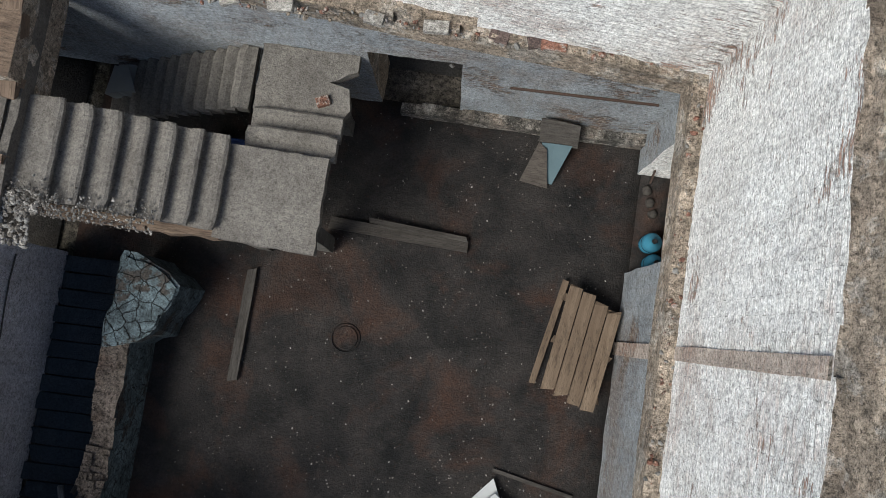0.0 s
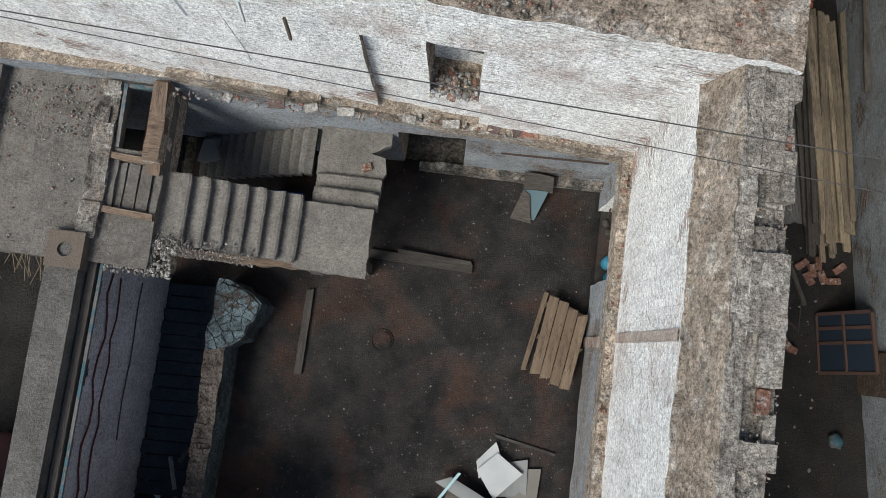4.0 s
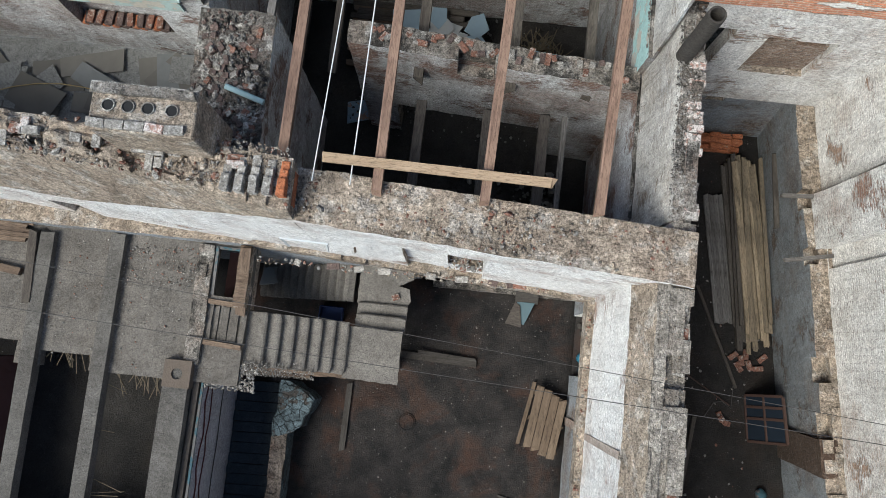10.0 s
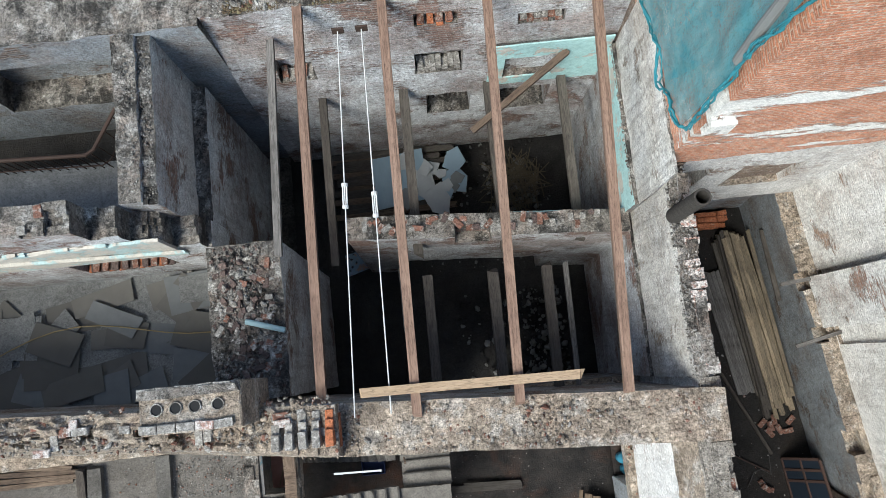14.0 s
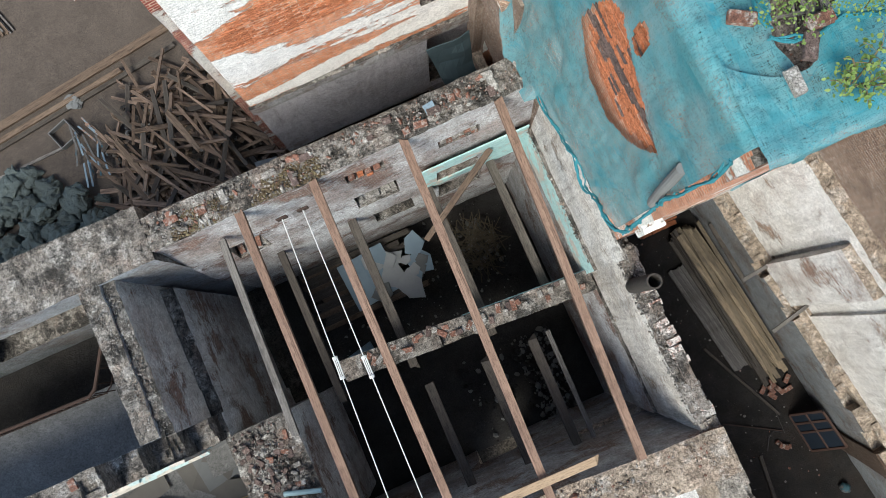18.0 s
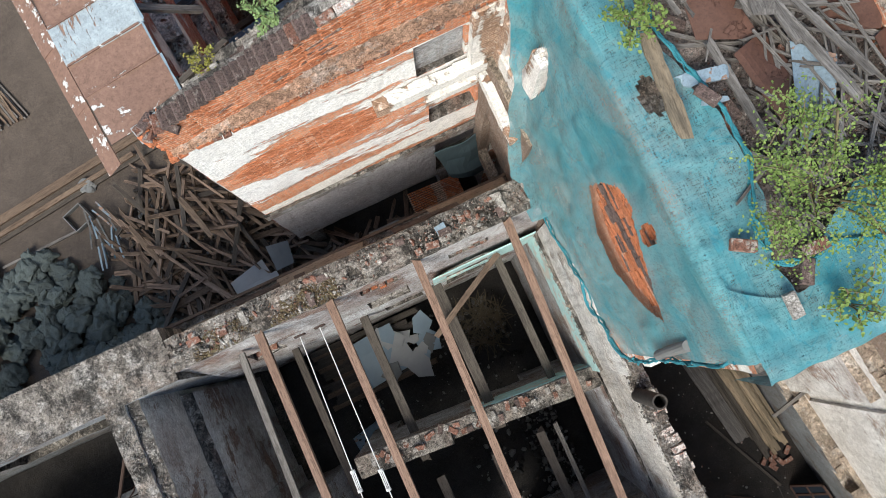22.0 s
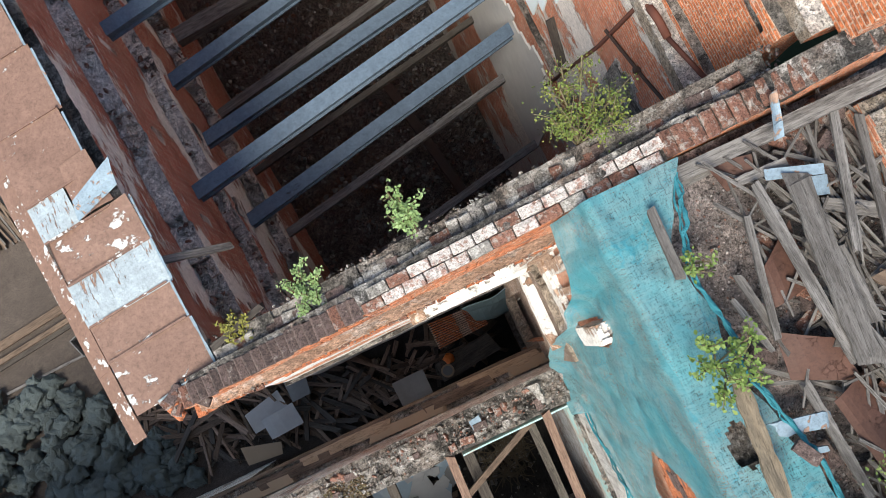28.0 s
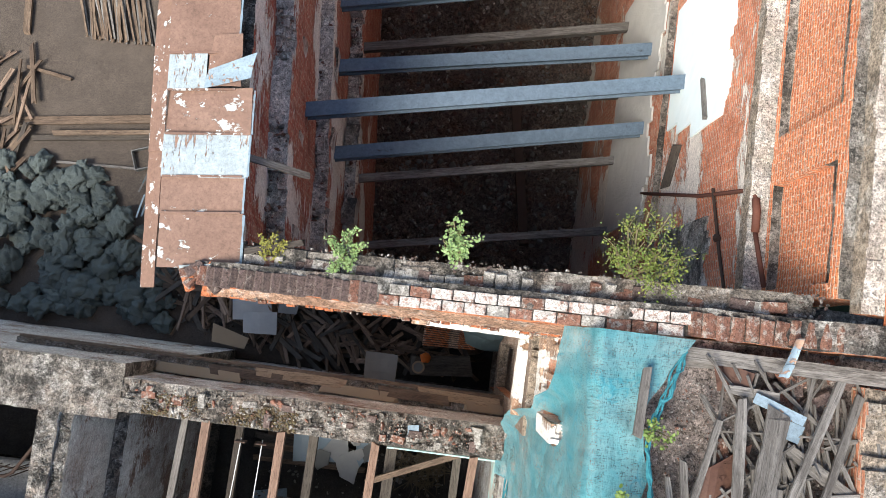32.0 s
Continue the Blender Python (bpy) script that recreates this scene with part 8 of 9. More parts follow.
for n in range(85):
    x, y = rr.uniform(-2.3, 1.9), rr.uniform(11.45, 12.65)
    l, a = rr.uniform(0.2, 0.55), rr.gauss(0.4, 0.9)
    h = 0.12 + 0.5 * rr.random() * max(0.2, 1 - (x + 2.3) / 4.5)
    dx, dy = l * math.cos(a), 0.5 * l * math.sin(a)
    laid("broken_plank", PLANKS[n % 15], between((x - dx, y - dy, h), (x + dx, y + dy, h + rr.uniform(0.0, 0.15)), (rr.uniform(-0.4, 0.4), rr.uniform(-0.4, 0.4), 1)) @ Matrix.Diagonal((2 * l, 1, 1, 1)), "splintered old plank lying in the alley", "plank", "planks in the alley")
SACKS = []
for i in range(7):
    bm = lump_bm(0.30, i + 90, 0.62, 4, 0.45)
    for v in bm.verts:
        v.co *= 1.12 - 0.20 * abs(noise.noise(v.co * 4.5 + Vector((i * 5, 0, 0)))) - 0.13 * abs(noise.noise(Vector((v.co.x * 5, v.co.y * 19, v.co.z * 19)) + Vector((0, i, 0))))
        if v.co.x > 0.2:
            v.co.y *= 0.55
            v.co.z *= 0.7
            v.co.x *= 1.12
    SACKS.append(mesh_of("rubble_sack", bm, SACK, True))
n = 0
while n < 185:
    x, y = rr.uniform(-12.5, -6.6), rr.uniform(11.8, 15.9)
    if y > 15.9 - max(0, x + 9.5) * 0.95 or (x > -7.6 and y > 13.6):
        continue
    n += 1
    z = 0.10 + 0.42 * rr.random() * (1 - abs(y - 13.6) / 2.6)
    laid("rubble_sack", SACKS[n % 7], pose(x, y, max(0.1, z), rr.uniform(-35, 35), rr.uniform(-35, 35), rr.uniform(0, 360)) @ Matrix.Scale(rr.uniform(0.65, 1.2), 4), "dusty grey-green sack of rubble", "sack", "heap of rubble sacks")
for i, (p, q, w, m) in enumerate((((-12.5, 16.9, 0.08), (-3.4, 18.2, 0.08), 0.24, OLDWOOD), ((-11.4, 16.55, 0.07), (-4.4, 17.5, 0.07), 0.16, DARKBEAM), ((-10.8, 16.75, 0.16), (-6.0, 17.4, 0.16), 0.14, OLDWOOD), ((-10.6, 15.95, 0.05), (-8.2, 16.05, 0.05), 0.07, GREYWOOD), ((-11.9, 18.6, 0.06), (-10.6, 18.4, 0.06), 0.1, OLDWOOD), ((-12.2, 20.6, 0.08), (-12.1, 19.6, 0.08), 0.2, OLDWOOD))):
    bar("yard_board", p, q, w, 0.09, m, "long brown board lying on the earth yard", "board", "long yard boards", seed=450 + i, cuts=16, bow=0.002)
LATHS = [mesh_of("timber_lath", rough_bar(2.4, 0.06, 0.04, 470 + i, 5, 0.01, 0.2), (OLDWOOD, GREYWOOD, OLDWOOD)[i % 3]) for i in range(6)]
for i in range(52):
    x = -10.6 + 1.9 * (i % 26) / 26 + rr.uniform(-0.05, 0.05)
    laid("timber_lath", LATHS[i % 6], between((x - 0.35 + rr.uniform(-0.2, 0.2), 22.0, 0.06 + 0.07 * (i // 26)), (x + 0.35 + rr.uniform(-0.15, 0.15), 19.7 + rr.uniform(-0.3, 0.2), 0.06 + 0.07 * (i // 26))), "thin lath in a bundle on the ground", "lath", "bundle of laths")
for i in range(40):
    x, y, a, l = rr.uniform(-13.4, -11.6), rr.uniform(14.5, 18.6), rr.uniform(0.6, 2.4), rr.uniform(0.4, 1.0)
    laid("scrap_plank", PLANKS[i % 15], between((x - l * math.cos(a), y - l * math.sin(a), rr.uniform(0.05, 0.28)), (x + l * math.cos(a), y + l * math.sin(a), rr.uniform(0.05, 0.28))) @ Matrix.Diagonal((2 * l, 1, 1, 1)), "splintered plank in a heap at the yard edge", "plank", "wood heap at the yard edge")
box = thing("plastic_basin", "pale grey square basin with dirt in it", "basin", pose(-8.1, 16.35, 0.0, 0, 0, 20))
for nme, b in (("base", (-0.28, 0.28, -0.28, 0.28, 0.02, 0.06)), ("side", (-0.3, 0.3, -0.3, -0.27, 0.02, 0.24)), ("side", (-0.3, 0.3, 0.27, 0.3, 0.02, 0.24)), ("end", (-0.3, -0.27, -0.27, 0.27, 0.02, 0.24)), ("end", (0.27, 0.3, -0.27, 0.27, 0.02, 0.24))):
    part(nme, slab_bm(*b, 0.008), SAND_FLOOR if nme == "base" else SHEETGREY, box)
bag = tagged(part("plastic_bag", lump_bm(0.2, 33, 0.5, 3, 0.7), SHEETGREY, None, ""), "grey translucent bag on the earth", "bag")
bag.matrix_basis = pose(-7.55, 17.1, 0.12)
for i in range(16):
    x, y, a = rr.uniform(-7.9, -7.2), rr.uniform(15.2, 16.7), rr.uniform(0.9, 2.2)
    bar("tin_strip", (x, y, 0.1 + 0.02 * i), (x + 0.5 * math.cos(a), y - 0.7 * math.sin(a), 0.08 + 0.02 * i), 0.05, 0.015, TINBLUE if i % 3 else BLUEPAINT, "bent pale blue metal strip in the scrap", "strip", "metal strips in the scrap", seed=480 + i, cuts=3, bow=0.05)
for i, (pts, m, lab) in enumerate((
    ([(-4.75, 12.7, 1.05), (-3.75, 12.95, 1.0), (-3.65, 12.3, 0.9), (-4.7, 12.15, 0.95)], PAPER, "white board on the wood heap"),
    ([(-4.4, 12.4, 1.12), (-3.5, 12.5, 1.1), (-3.45, 11.9, 1.0), (-4.35, 11.85, 1.0)], PAPER, "white board lying on another board"),
    ([(-3.5, 13.2, 1.1), (-2.9, 13.1, 1.15), (-3.0, 12.5, 1.0), (-3.5, 12.5, 0.95)], SHEETGREY, "pale grey sheet on the wood heap"),
    ([(-5.2, 12.0, 0.9), (-4.2, 11.7, 0.9), (-4.3, 11.4, 0.8), (-5.2, 11.5, 0.8)], CARDBOARD, "tan board on the wood heap"),
    ([(-0.75, 11.9, 4.1), (0.0, 11.9, 4.1), (0.0, 11.04, 4.0), (-0.72, 11.04, 4.0)], SHEETGREY, "grey metal sheet hanging in the alley"),
)):
    tagged(part("heap_board", sheet_bm(pts, 0.015, 0.04, 4, i + 40), m), lab, "board", "boards on the heap")
table = thing("work_bench", "dark bench board in the alley", "bench", pose(1.0, 11.65, 0.0, 0, 0, 6))
bar("top", (-0.75, 0, 1.5), (0.75, 0, 1.5), 0.55, 0.06, DARKBEAM, parent=table, seed=490)
for sx in (-0.65, 0.65):
    for sy in (-0.2, 0.2):
        bar("leg", (sx, sy, 0.0), (sx, sy, 1.48), 0.07, 0.07, DARKBEAM, parent=table, seed=491)
dish = thing("plate", "pale round plate on the dark bench", "plate", pose(0.47, 11.55, 1.56))
bm = bmesh.new()
bmesh.ops.create_cone(bm, cap_ends=True, segments=24, radius1=0.10, radius2=0.17, depth=0.03)
bowl = part("bowl", bm, CARDBOARD, dish)
bm = bmesh.new()
bmesh.ops.create_cone(bm, cap_ends=True, segments=24, radius1=0.12, radius2=0.12, depth=0.006, matrix=Matrix.Translation((0, 0, 0.016)))
part("well", bm, SHEETGREY, bowl)
tagged(part("orange_bag", lump_bm(0.14, 44, 0.7), ORANGEPAINT), "orange crumpled bag in the dark alley", "bag").matrix_basis = pose(0.62, 11.82, 1.6)
trestle = thing("trestle", "dark timber trestle under stacked laths", "trestle")
for x in (0.75, 1.65):
    bar("rail", (x, 12.05, 1.33 + 0.07 * (x - 0.5)), (x, 12.84, 1.33 + 0.07 * (x - 0.5)), 0.1, 0.1, DARKBEAM, parent=trestle, seed=610)
    for y in (12.12, 12.78):
        bar("leg", (x, y, 0.0), (x, y, 1.32), 0.08, 0.08, DARKBEAM, parent=trestle, seed=611)
for i in range(12):
    bar("red_lath", (0.5, 12.15 + 0.06 * i, 1.4), (1.9, 12.2 + 0.05 * i, 1.5), 0.04, 0.03, ORANGE, "reddish lath in a stack under the gable", "lath", "red laths", seed=500 + i)
tagged(part("dark_cloth", sheet_bm([(1.3, 12.75, 5.2), (2.4, 12.7, 5.3), (2.45, 12.2, 3.2), (1.6, 12.4, 3.4)], 0.02, 0.12, 7, 4), DARKCLOTH), "dark teal cloth hanging in the window opening", "cloth")

# ---- scaffold netting on the tower ----
netting_things = thing("scaffold_netting", "torn teal scaffold netting draped over the brick tower", "netting")
HOLE = [(9.99, 12.0), (9.63, 11.5), (9.23, 11.31), (8.85, 11.26), (8.48, 11.49), (8.25, 11.88), (8.05, 12.36), (8.38, 12.56), (8.74, 12.84), (9.09, 13.18), (9.42, 13.43), (9.73, 13.15), (9.92, 12.59)]


def inside(poly, x, y):
    c = False
    for (ax, ay), (bx, by) in zip(poly, poly[1:] + poly[:1]):
        if (ay > y) != (by > y) and x < (bx - ax) * (y - ay) / (by - ay) + ax:
            c = not c
    return c


def curve(pts, t):
    for (a, p), (b, q) in zip(pts, pts[1:]):
        if t <= b:
            return p + (q - p) * (t - a) / (b - a)
    return pts[-1][1]


LOW = [(7.2, 9.3), (7.5, 9.15), (7.8, 9.0), (8.3, 8.7), (8.8, 8.75), (9.4, 8.45), (10.0, 8.2), (10.9, 7.7), (11.15, 8.2), (11.47, 9.3), (11.72, 11.6), (11.95, 12.1), (12.1, 13.1), (12.3, 13.55), (12.9, 13.7)]
RIGHT = [(7.2, 3.3), (8.3, 3.0), (9.0, 3.25), (9.9, 3.2), (10.7, 2.98), (11.4, 2.98), (12.0, 2.9), (12.5, 3.1), (12.9, 3.35)]


def fold(p, k=1.0):
    ridge = max(0.0, 1 - 3.2 * abs(noise.noise(Vector((p[0] * 1.3 + 5, p[1] * 1.2 + 0.5 * p[2], p[2] * 0.45)))))
    return k * (0.06 * noise.noise(Vector((p[0] * 1.1, p[1] * 1.1, p[2] * 0.6))) + 0.03 * noise.noise(Vector((p[0] * 4, p[1] * 4, p[2] * 1.4))) + 0.03 * ridge * ridge)


bm = bmesh.new()
cols = []
NY, NS = 150, 150
for i in range(NY + 1):
    y = 7.55 + (12.86 - 7.55) * i / NY
    z0, xr = curve(LOW, y), curve(RIGHT, y) + 0.06 * noise.noise(Vector((y * 3, 0, 0)))
    wall = 14.5 - z0
    total = wall + xr - 2.42
    col = []
    for j in range(NS + 1):
        s = total * j / NS
        if s < wall:
            z = z0 + s
            out = 0.08 + 0.10 * max(0, noise.noise(Vector((y * 0.7, z * 0.5, 4)))) + 0.25 * max(0, (z0 + 1.2 - z)) ** 2 * (y > 10.2) * 0.6
            p = (2.46 - out, y, z)
            d = fold(p)
            col.append((bm.verts.new((p[0] - abs(d), p[1], p[2])), y, z))
        else:
            x = 2.40 + (s - wall)
            p = (x, y, 14.52)
            col.append((bm.verts.new((x, y, 14.52 + 0.05 + abs(fold(p, 1.0)) + 0.03 * abs(noise.noise(Vector((x * 6, y * 2.5, 2)))))), y, 20))
    cols.append(col)
for a, b in zip(cols, cols[1:]):
    for j in range(NS):
        quad = (a[j], b[j], b[j + 1], a[j + 1])
        y, z = sum(q[1] for q in quad) / 4, sum(q[2] for q in quad) / 4
        if z < 15 and inside(HOLE, y, z):
            continue
        if z < 15 and ((y - 9.08) / 0.13) ** 2 + ((z - 13.58 - 0.6 * (y - 9.08)) / 0.3) ** 2 < 1:
            continue
        if z < 15 and ((y - 11.57) / 0.2) ** 2 + ((z - 12.3) / 0.75) ** 2 < 1:
            continue
        if z > 15 and ((y - 10.3) / 0.22) ** 2 + ((quad[0][0].co.x - 2.66) / 0.13) ** 2 < 1:
            continue
        bm.faces.new([q[0] for q in quad])
part("west_sheet", bm, NET, netting_things, "teal netting with a long torn opening", True)
bm = bmesh.new()
rows = []
for i in range(71):
    x = 2.44 + (5.6 - 2.44) * i / 70
    row = []
    back = 8.35 - 0.35 * math.sin(i * 0.13) + 0.12 * noise.noise(Vector((x * 3, 1, 1)))
    drop = 0.5 + 0.9 * max(0, noise.noise(Vector((x * 1.9, 5, 0)))) + 0.35 * noise.noise(Vector((x * 7, 2, 0))) + 0.5 * math.exp(-((x - 3.2) / 0.22) ** 2)
    for j in range(31):
        t = j / 30
        if t < 0.6:
            p = (x, back + (7.36 - back) * t / 0.6, 14.62)
            row.append(bm.verts.new((p[0], p[1], 14.62 + abs(fold(p, 1.2)) + 0.05 * abs(noise.noise(Vector((p[0] * 5, p[1] * 7, 8)))))))
        else:
            p = (x, 7.33, 14.6 - drop * (t - 0.6) / 0.4)
            row.append(bm.verts.new((p[0], 7.33 - abs(fold(p, 1.5)), p[2])))
    rows.append(row)
for a, b in zip(rows, rows[1:]):
    for j in range(30):
        bm.faces.new((a[j], a[j + 1], b[j + 1], b[j]))
part("south_sheet", bm, NET, netting_things, "teal netting bunched over the parapet", True)
for k, (pts) in enumerate((
    [(3.25, 12.75, 14.62), (3.12, 12.4, 14.66), (3.0, 12.1, 14.68), (2.93, 11.7, 14.66), (3.0, 11.3, 14.7), (2.98, 10.8, 14.7), (3.15, 10.3, 14.68), (3.22, 9.85, 14.68), (3.22, 9.3, 14.66), (3.0, 8.8, 14.66), (3.0, 8.4, 14.68)],
    [(2.36, 10.4, 8.25), (2.33, 9.9, 8.3), (2.33, 9.4, 8.5), (2.3, 8.9, 8.8), (2.32, 8.4, 8.6), (2.3, 8.0, 9.05), (2.33, 7.6, 9.15), (2.36, 7.42, 9.4)],
    [(2.36, 7.42, 9.4), (2.33, 7.46, 10.2), (2.34, 7.5, 11.0), (2.31, 7.55, 11.8), (2.34, 7.52, 12.6), (2.38, 7.5, 13.4), (2.42, 7.6, 14.3)],
    [(2.95, 8.35, 14.7), (3.3, 8.2, 14.72), (3.6, 8.3, 14.7), (4.0, 8.1, 14.7), (4.5, 8.25, 14.7), (5.2, 8.1, 14.68)],
)):
    for q in range(3):
        fine_pts = [Vector(a).lerp(Vector(b), u / 6) for a, b in zip(pts, pts[1:]) for u in range(6)]
        bm = tube_bm([p + 0.075 * noise.noise_vector(p * 2.6 + Vector((q * 9, 0, 0))) + 0.03 * noise.noise_vector(p * 9 + Vector((0, q * 5, 0))) - Vector((0, 0, 0.03)) for p in fine_pts], 0.013 + 0.006 * (q % 2), 6)
        for v in bm.verts:
            v.co += 0.022 * noise.noise_vector(v.co * 17)
        part("rolled_edge", bm, BUNCHED, netting_things, "bright teal bunched edge")
masonry("corner_block", 2.5, 2.85, 7.28, 7.4, 9.5, 10.1, (PLASTERWHITE, PLASTERWHITE), rag=0.2, crown=0.3, wide=0.05, step=0.06, amp=0.015, seed=91, label="white plaster left on the tower corner")
tagged(part("clay_pipe", tube_bm([(2.33, 7.60, 11.5), (2.33, 7.68, 12.2), (2.35, 7.75, 12.95)], 0.07, 12), SHEETGREY), "grey clay pipe running up the tower corner", "pipe")
bar("edge_profile", (2.84, 12.52, 14.72), (2.80, 11.86, 14.74), 0.09, 0.05, GREYWOOD, "grey profile strip on the netting", "strip", seed=520)

# ---- attic: weathered boards, rusty sheets, bricks ----
rr = random.Random(99)
for i, (p, q, w, m) in enumerate((
    ((2.82, 10.85, 14.80), (2.72, 9.77, 14.80), 0.17, YARDWOOD), ((3.80, 12.34, 14.72), (3.84, 10.55, 14.80), 0.12, GREYWOOD), ((4.16, 12.24, 14.76), (3.93, 10.55, 14.84), 0.25, GREYWOOD), ((4.77, 12.61, 14.70), (4.34, 11.40, 14.74), 0.09, GREYWOOD), ((3.62, 12.1, 14.66), (3.36, 11.0, 14.66), 0.07, GREYWOOD), ((5.0, 12.5, 14.64), (4.55, 10.9, 14.70), 0.09, GREYWOOD),
    ((3.18, 11.48, 14.58), (3.29, 10.93, 14.60), 0.06, GREYWOOD), ((3.33, 11.65, 14.56), (3.42, 10.85, 14.62), 0.09, GREYWOOD), ((4.00, 11.7, 14.70), (4.11, 10.15, 14.80), 0.10, GREYWOOD),
    ((4.05, 10.95, 14.72), (4.39, 9.41, 14.76), 0.10, GREYWOOD), ((4.26, 11.5, 14.62), (4.22, 10.75, 14.68), 0.13, GREYWOOD), ((4.60, 10.42, 14.70), (3.80, 10.76, 14.66), 0.09, GREYWOOD),
    ((3.41, 10.55, 14.62), (3.47, 9.45, 14.66), 0.10, GREYWOOD), ((2.98, 10.30, 14.62), (3.46, 10.19, 14.64), 0.16, TINBLUE), ((3.08, 10.02, 14.60), (3.33, 9.96, 14.60), 0.06, TINBLUE),
    ((4.45, 11.15, 14.64), (4.80, 10.62, 14.70), 0.14, OLDWOOD), ((4.28, 10.55, 14.78), (4.62, 9.55, 14.78), 0.08, GREYWOOD), ((4.68, 10.75, 14.70), (5.35, 10.35, 14.74), 0.10, GREYWOOD),
    ((4.35, 11.9, 14.60), (5.0, 11.5, 14.64), 0.15, GREYWOOD), ((4.7, 11.45, 14.66), (5.6, 11.6, 14.70), 0.12, GREYWOOD), ((3.7, 12.42, 14.62), (4.2, 12.40, 14.62), 0.10, GREYWOOD),
)):
    bar("attic_board", p, q, w, 0.04, m, "weathered grey board lying on the attic rubble" if m is GREYWOOD else "pale worn plank lying on the attic floor", "board", "attic boards", seed=530 + i, cuts=10, bow=0.008, chip=0.35)
SHARDS = [mesh_of("attic_board", rough_bar(1.0, rr.uniform(0.02, 0.055), 0.022, 560 + i, 5, 0.03, 0.55), GREYWOOD) for i in range(8)]
for i in range(330):
    x, y = rr.uniform(3.4, 7.0), rr.uniform(8.2, 12.5)
    if x < 3.5 and y > 11.0 and rr.random() < 0.8:
        continue
    a, l = rr.gauss(1.9, 0.7), rr.uniform(0.2, 0.75)
    laid("attic_board", SHARDS[i % 8], between((x - l * math.cos(a), y - l * math.sin(a), 14.44 + 0.2 * rr.random()), (x + l * math.cos(a), y + l * math.sin(a), 14.44 + 0.25 * rr.random())) @ Matrix.Diagonal((2 * l, 1, 1, 1)), "splintered grey board on the attic rubble", "board", "attic boards")
for i, (pts, m, lab) in enumerate((
    ([(3.38, 11.07, 14.60), (3.83, 10.80, 14.66), (3.91, 10.35, 14.60), (3.33, 10.62, 14.56)], RUSTSHEET, "rust-brown bent sheet on the attic floor"),
    ([(3.56, 10.32, 14.60), (3.94, 10.42, 14.66), (4.06, 10.02, 14.62), (3.72, 9.48, 14.56)], RUSTSHEET, "rust-brown sheet under grey boards"),
    ([(4.12, 10.21, 14.62), (4.49, 9.90, 14.64), (4.27, 9.43, 14.58), (3.78, 9.20, 14.54)], TINBLUE, "pale blue tin sheet on the rubble"),
    ([(5.04, 10.95, 14.62), (5.50, 10.80, 14.66), (5.00, 9.95, 14.60), (4.44, 10.22, 14.58)], RUSTSHEET, "large rust-brown sheet on the rubble"),
    ([(3.55, 12.7, 14.55), (3.95, 12.6, 14.6), (3.9, 12.4, 14.56), (3.62, 12.38, 14.55)], RUSTSHEET, "triangular rusty sheet by the coping"),
    ([(3.95, 12.42, 14.7), (4.45, 12.25, 14.7), (4.42, 12.16, 14.68), (3.92, 12.32, 14.68)], TINBLUE, "pale painted strip on the boards"),
    ([(4.2, 12.22, 14.64), (4.48, 12.14, 14.64), (4.44, 11.96, 14.62), (4.18, 12.04, 14.62)], TINBLUE, "small pale blue sheet"),
    ([(3.5, 11.6, 14.6), (4.0, 11.9, 14.62), (3.9, 11.3, 14.58), (3.5, 11.25, 14.56)], RUSTSHEET, "rusty sheet between boards"),
    ([(4.9, 9.9, 14.6), (5.8, 10.2, 14.66), (5.7, 9.2, 14.56), (4.9, 9.2, 14.56)], RUSTSHEET, "rusty sheet on the rubble"),
)):
    tagged(part("attic_sheet", sheet_bm(pts, 0.008, 0.07, 6, i + 60), m), lab, "sheet", "attic sheets")
attic = by_name("floor_attic")
for i in range(60):
    x, y = rr.uniform(3.2, 5.9), rr.uniform(8.1, 12.5)
    if rr.random() < 0.4:
        x, y = rr.uniform(4.1, 5.0), rr.uniform(12.0, 12.75)
    set_brick(attic, RND.choice(("red", "red", "dark", "dark")), x, y, 14.42, rr.uniform(0, 180), rr.uniform(-15, 15), rr.uniform(-15, 15), rr.random() < 0.3)
for i, (x, y, k) in enumerate(((3.18, 8.15, "dark"), (2.92, 7.92, "grey"), (3.1, 10.05, "dark"), (2.75, 8.62, "red"), (3.36, 8.32, "red"))):
    set_brick(attic, k, x, y, 14.72, 60 + 30 * i)
scatter("attic_gravel", 2.98, 6.4, 8.0, 12.7, 14.37, 15000, 0.011, [STONE, BRICKGREY, BRICKWHITE, STONE, BRICKPIECE], 61, "mortar grit over the attic floor")


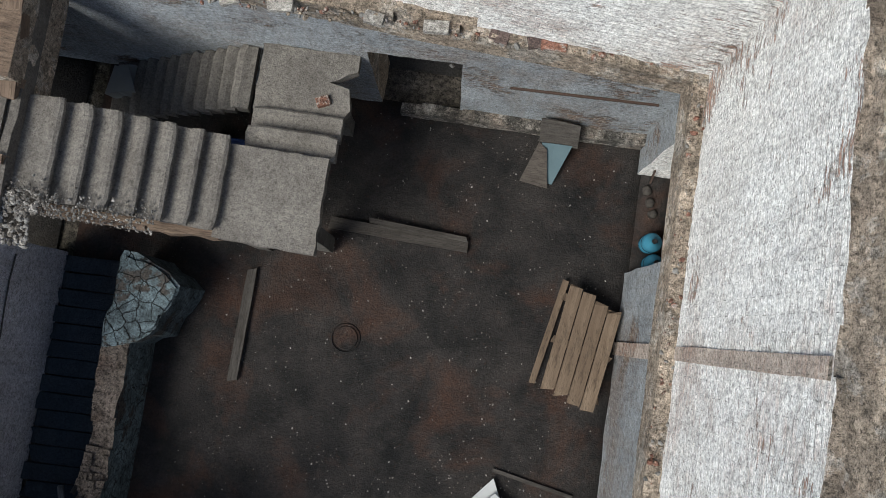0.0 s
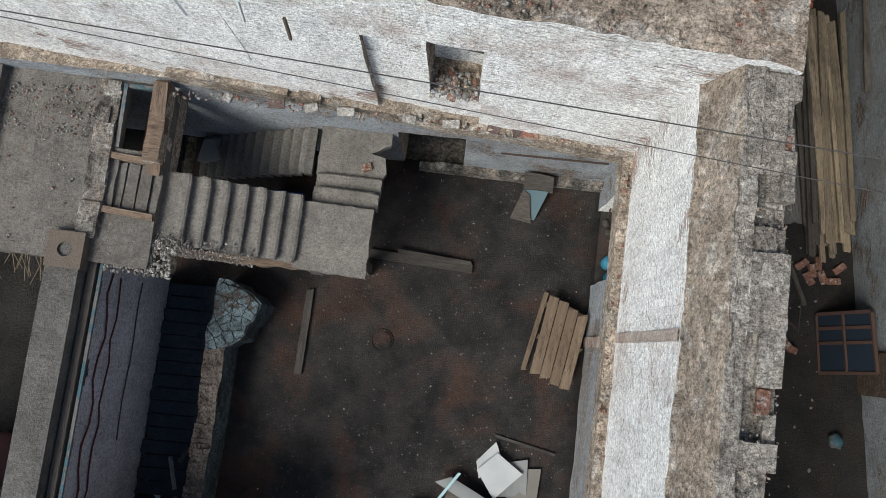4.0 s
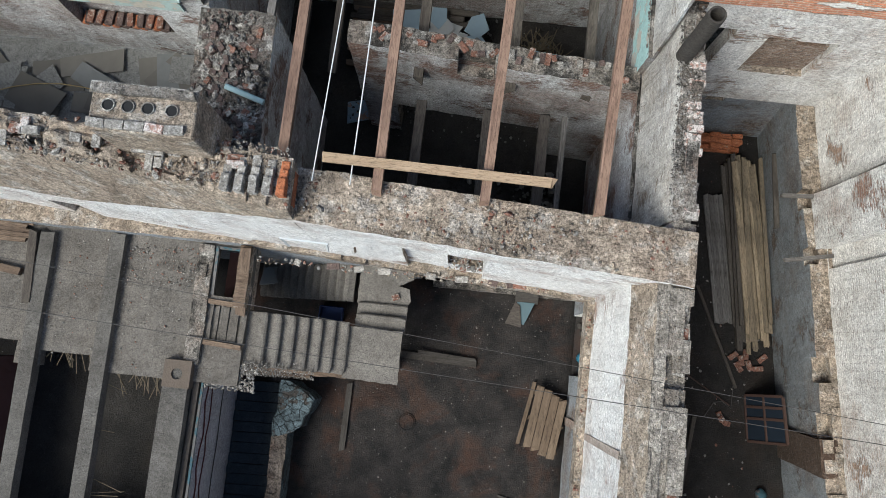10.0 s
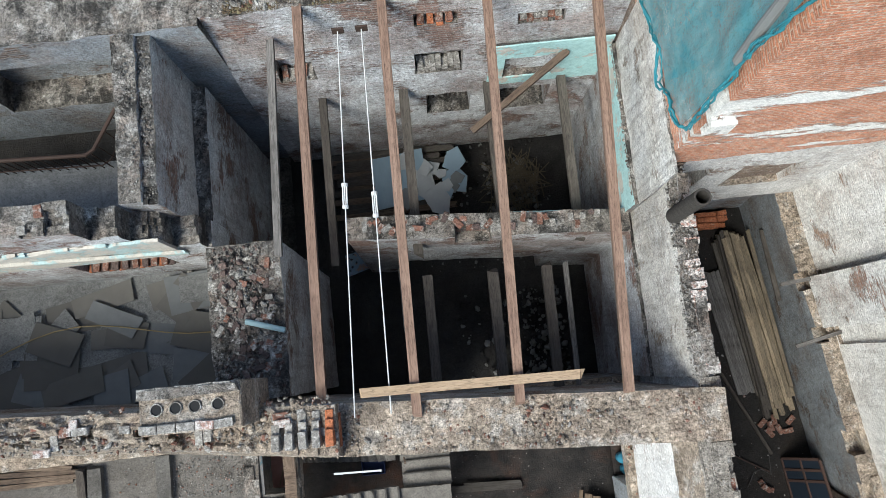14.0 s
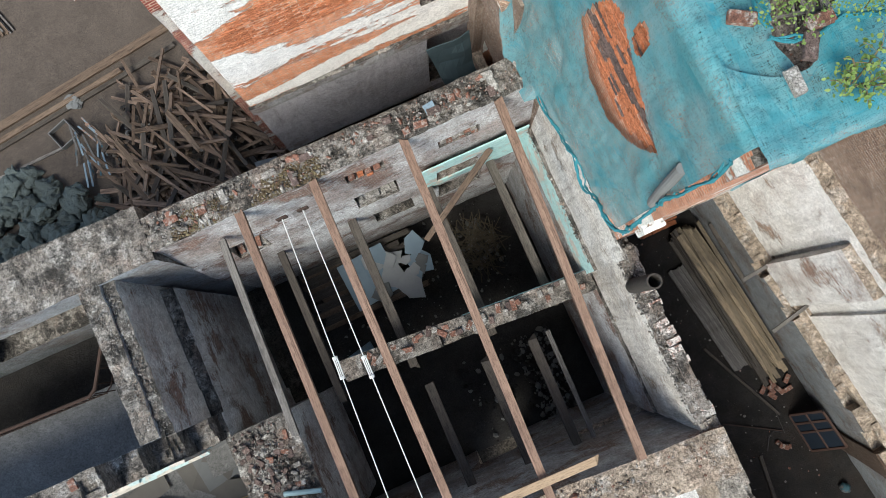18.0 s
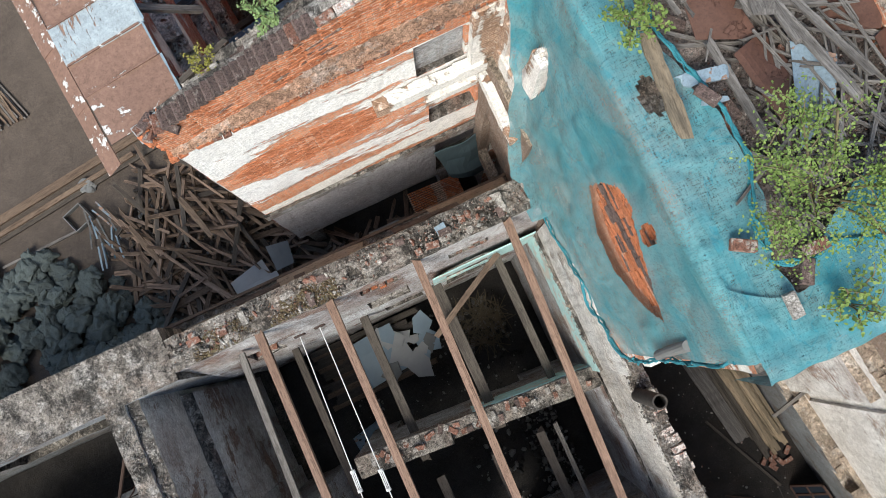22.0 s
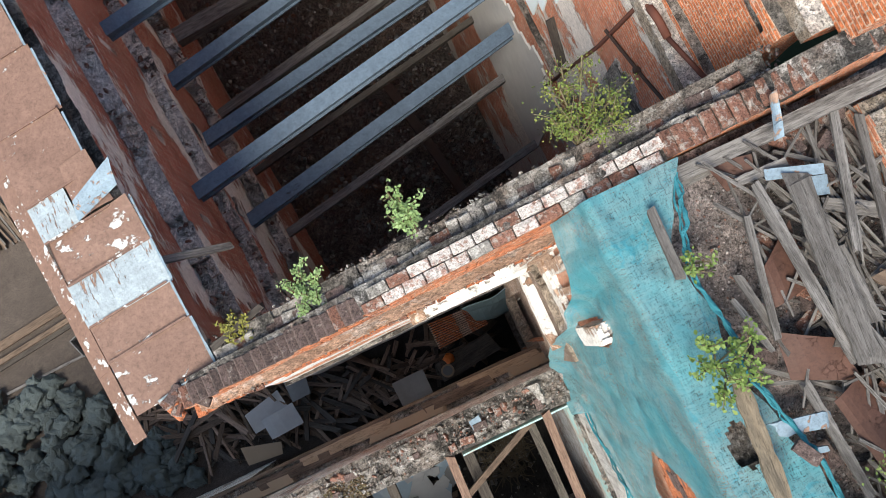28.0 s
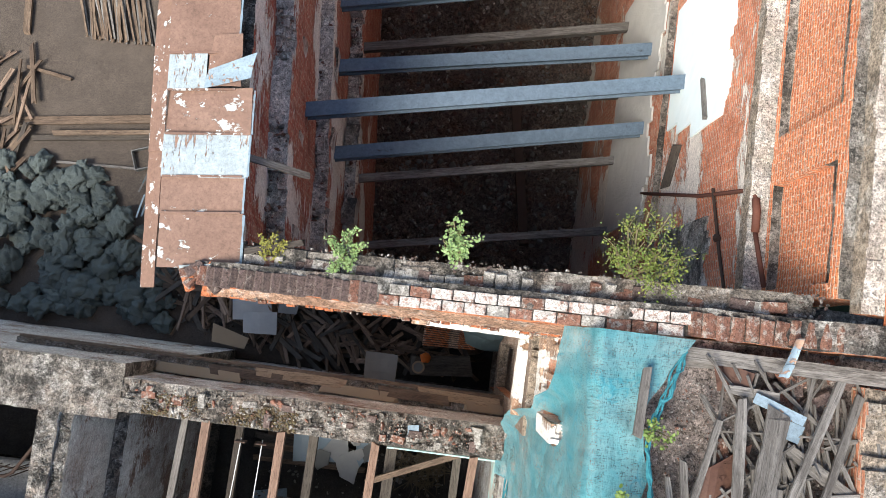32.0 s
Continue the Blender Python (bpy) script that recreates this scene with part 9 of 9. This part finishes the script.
# ---- plants ----
def shrub(x, y, z, radius, height, count, leaf, material, seed, label, stems=5, lean=(0, 0)):
    rnd = random.Random(seed)
    t = thing("shrub", label, "shrub", pose(x, y, z))
    trunk = bmesh.new()
    tips = []
    for i in range(stems):
        a = 2 * math.pi * i / stems + rnd.uniform(-0.5, 0.5)
        r = radius * rnd.uniform(0.35, 0.95)
        top = Vector((r * math.cos(a) + lean[0], r * math.sin(a) + lean[1], height * rnd.uniform(0.6, 1.0)))
        mid_p = top * 0.5 + Vector((rnd.uniform(-0.1, 0.1) * radius, rnd.uniform(-0.1, 0.1) * radius, 0.1 * height))
        tube_bm([(0, 0, -0.05), mid_p * 0.6, mid_p, top], 0.006 + 0.008 * radius, 5, trunk)
        for k in range(5):
            base = mid_p.lerp(top, k / 4)
            tip = base + Vector((rnd.uniform(-1, 1), rnd.uniform(-1, 1), rnd.uniform(-0.1, 0.6))) * radius * 0.38
            tube_bm([base, base.lerp(tip, 0.5) + Vector((0, 0, 0.02)), tip], 0.003 + 0.003 * radius, 4, trunk)
            tips.append((base, tip))
    part("stem", trunk, STEM, t)
    verts, faces = [], []
    for i in range(count):
        b, e = rnd.choice(tips)
        p = b.lerp(e, rnd.uniform(0.2, 1.1)) + Vector((rnd.gauss(0, 1), rnd.gauss(0, 1), rnd.gauss(0, 0.8))) * radius * 0.085
        s = leaf * rnd.uniform(0.6, 1.25)
        m = Euler((rnd.gauss(0, 0.55), rnd.gauss(0, 0.55), rnd.uniform(0, 6.28))).to_matrix()
        k = len(verts)
        for u, v, w in ((0, 0, 0), (0.5, 0.32, 0.06), (1.0, 0.26, 0.04), (1.5, 0, -0.08), (1.0, -0.26, 0.04), (0.5, -0.32, 0.06)):
            verts.append(p + m @ Vector((u * s, v * s * 1.5, w * s)))
        faces += [[k, k + 1, k + 2, k + 3], [k, k + 3, k + 4, k + 5]]
    me = bpy.data.meshes.new("leaves")
    me.from_pydata(verts, [], faces)
    me.materials.append(material)
    ob = new("leaves", me)
    ob.parent = t
    return t


shrub(3.75, 8.75, 14.4, 0.95, 1.0, 5200, 0.023, LEAF, 1, "leafy green shrub growing on the attic rubble", 11)
shrub(2.78, 11.02, 14.6, 0.36, 0.5, 620, 0.032, LEAF, 2, "small green shrub rooted in the netting", 7)
shrub(2.98, 11.92, 14.5, 0.2, 0.3, 130, 0.03, LEAF, 3, "small green sprig by the netting edge", 4)
shrub(3.45, 7.7, 14.6, 0.35, 0.4, 260, 0.034, LEAF, 4, "thin green sprig hanging over the parapet", 6)
shrub(5.6, 9.0, 14.4, 0.5, 0.5, 600, 0.022, LEAF, 9, "small green weeds among attic boards", 6)
shrub(-1.45, 13.42, 12.48, 0.2, 0.25, 380, 0.022, LEAFGOLD, 5, "small yellowing plant on the wall ledge", 5)
shrub(-0.49, 13.42, 12.85, 0.26, 0.35, 800, 0.024, LEAFPALE, 6, "pale green plant rooted on the gable ledge", 6)
shrub(0.90, 13.45, 13.35, 0.34, 0.5, 520, 0.03, LEAFPALE, 7, "pale leafy sapling growing on the gable ledge", 6, (-0.05, 0.25))
shrub(2.71, 13.45, 14.0, 0.5, 0.7, 1900, 0.019, LEAFYELLOW, 8, "bushy green and yellow shrub on the gable ledge", 12, (0.05, 0.28))

# ---- bare brick courses where netting and plaster have come away ----
tower_west = by_name("wall_tower_west")
r = 0
while r < 35:
    z = 10.9 + 0.074 * r
    y = 7.98 + 0.12 * (r % 2)
    while y < 10.2:
        if inside(HOLE, y, z) and RND.random() < 0.93:
            sooty = 11.98 < z + 0.1 * (y - 9) < 12.2
            set_brick(tower_west, "dark" if sooty or RND.random() < 0.08 else "orange", 2.55 - RND.uniform(0.0, 0.018) - 0.012 * sooty, y, z, 90 + RND.uniform(-1.5, 1.5), 0, 0)
        y += 0.262
    r += 1
gable_face = by_name("wall_gable")
for r in range(24):
    z = 8.25 + 0.074 * r
    x = -2.3 + 0.12 * (r % 2)
    while x < 0.8:
        e = ((x + 0.75) / 1.5) ** 2 + ((z - 9.1) / 0.8) ** 2 + 0.5 * noise.noise(Vector((x * 2.2, z * 5, 3)))
        if e < 0.8 and RND.random() < 0.9:
            set_brick(gable_face, "orange", x, 12.897 + 0.012 * (x + 2.4) - RND.uniform(0.0, 0.014), z, RND.uniform(-1.2, 1.2))
        x += 0.262
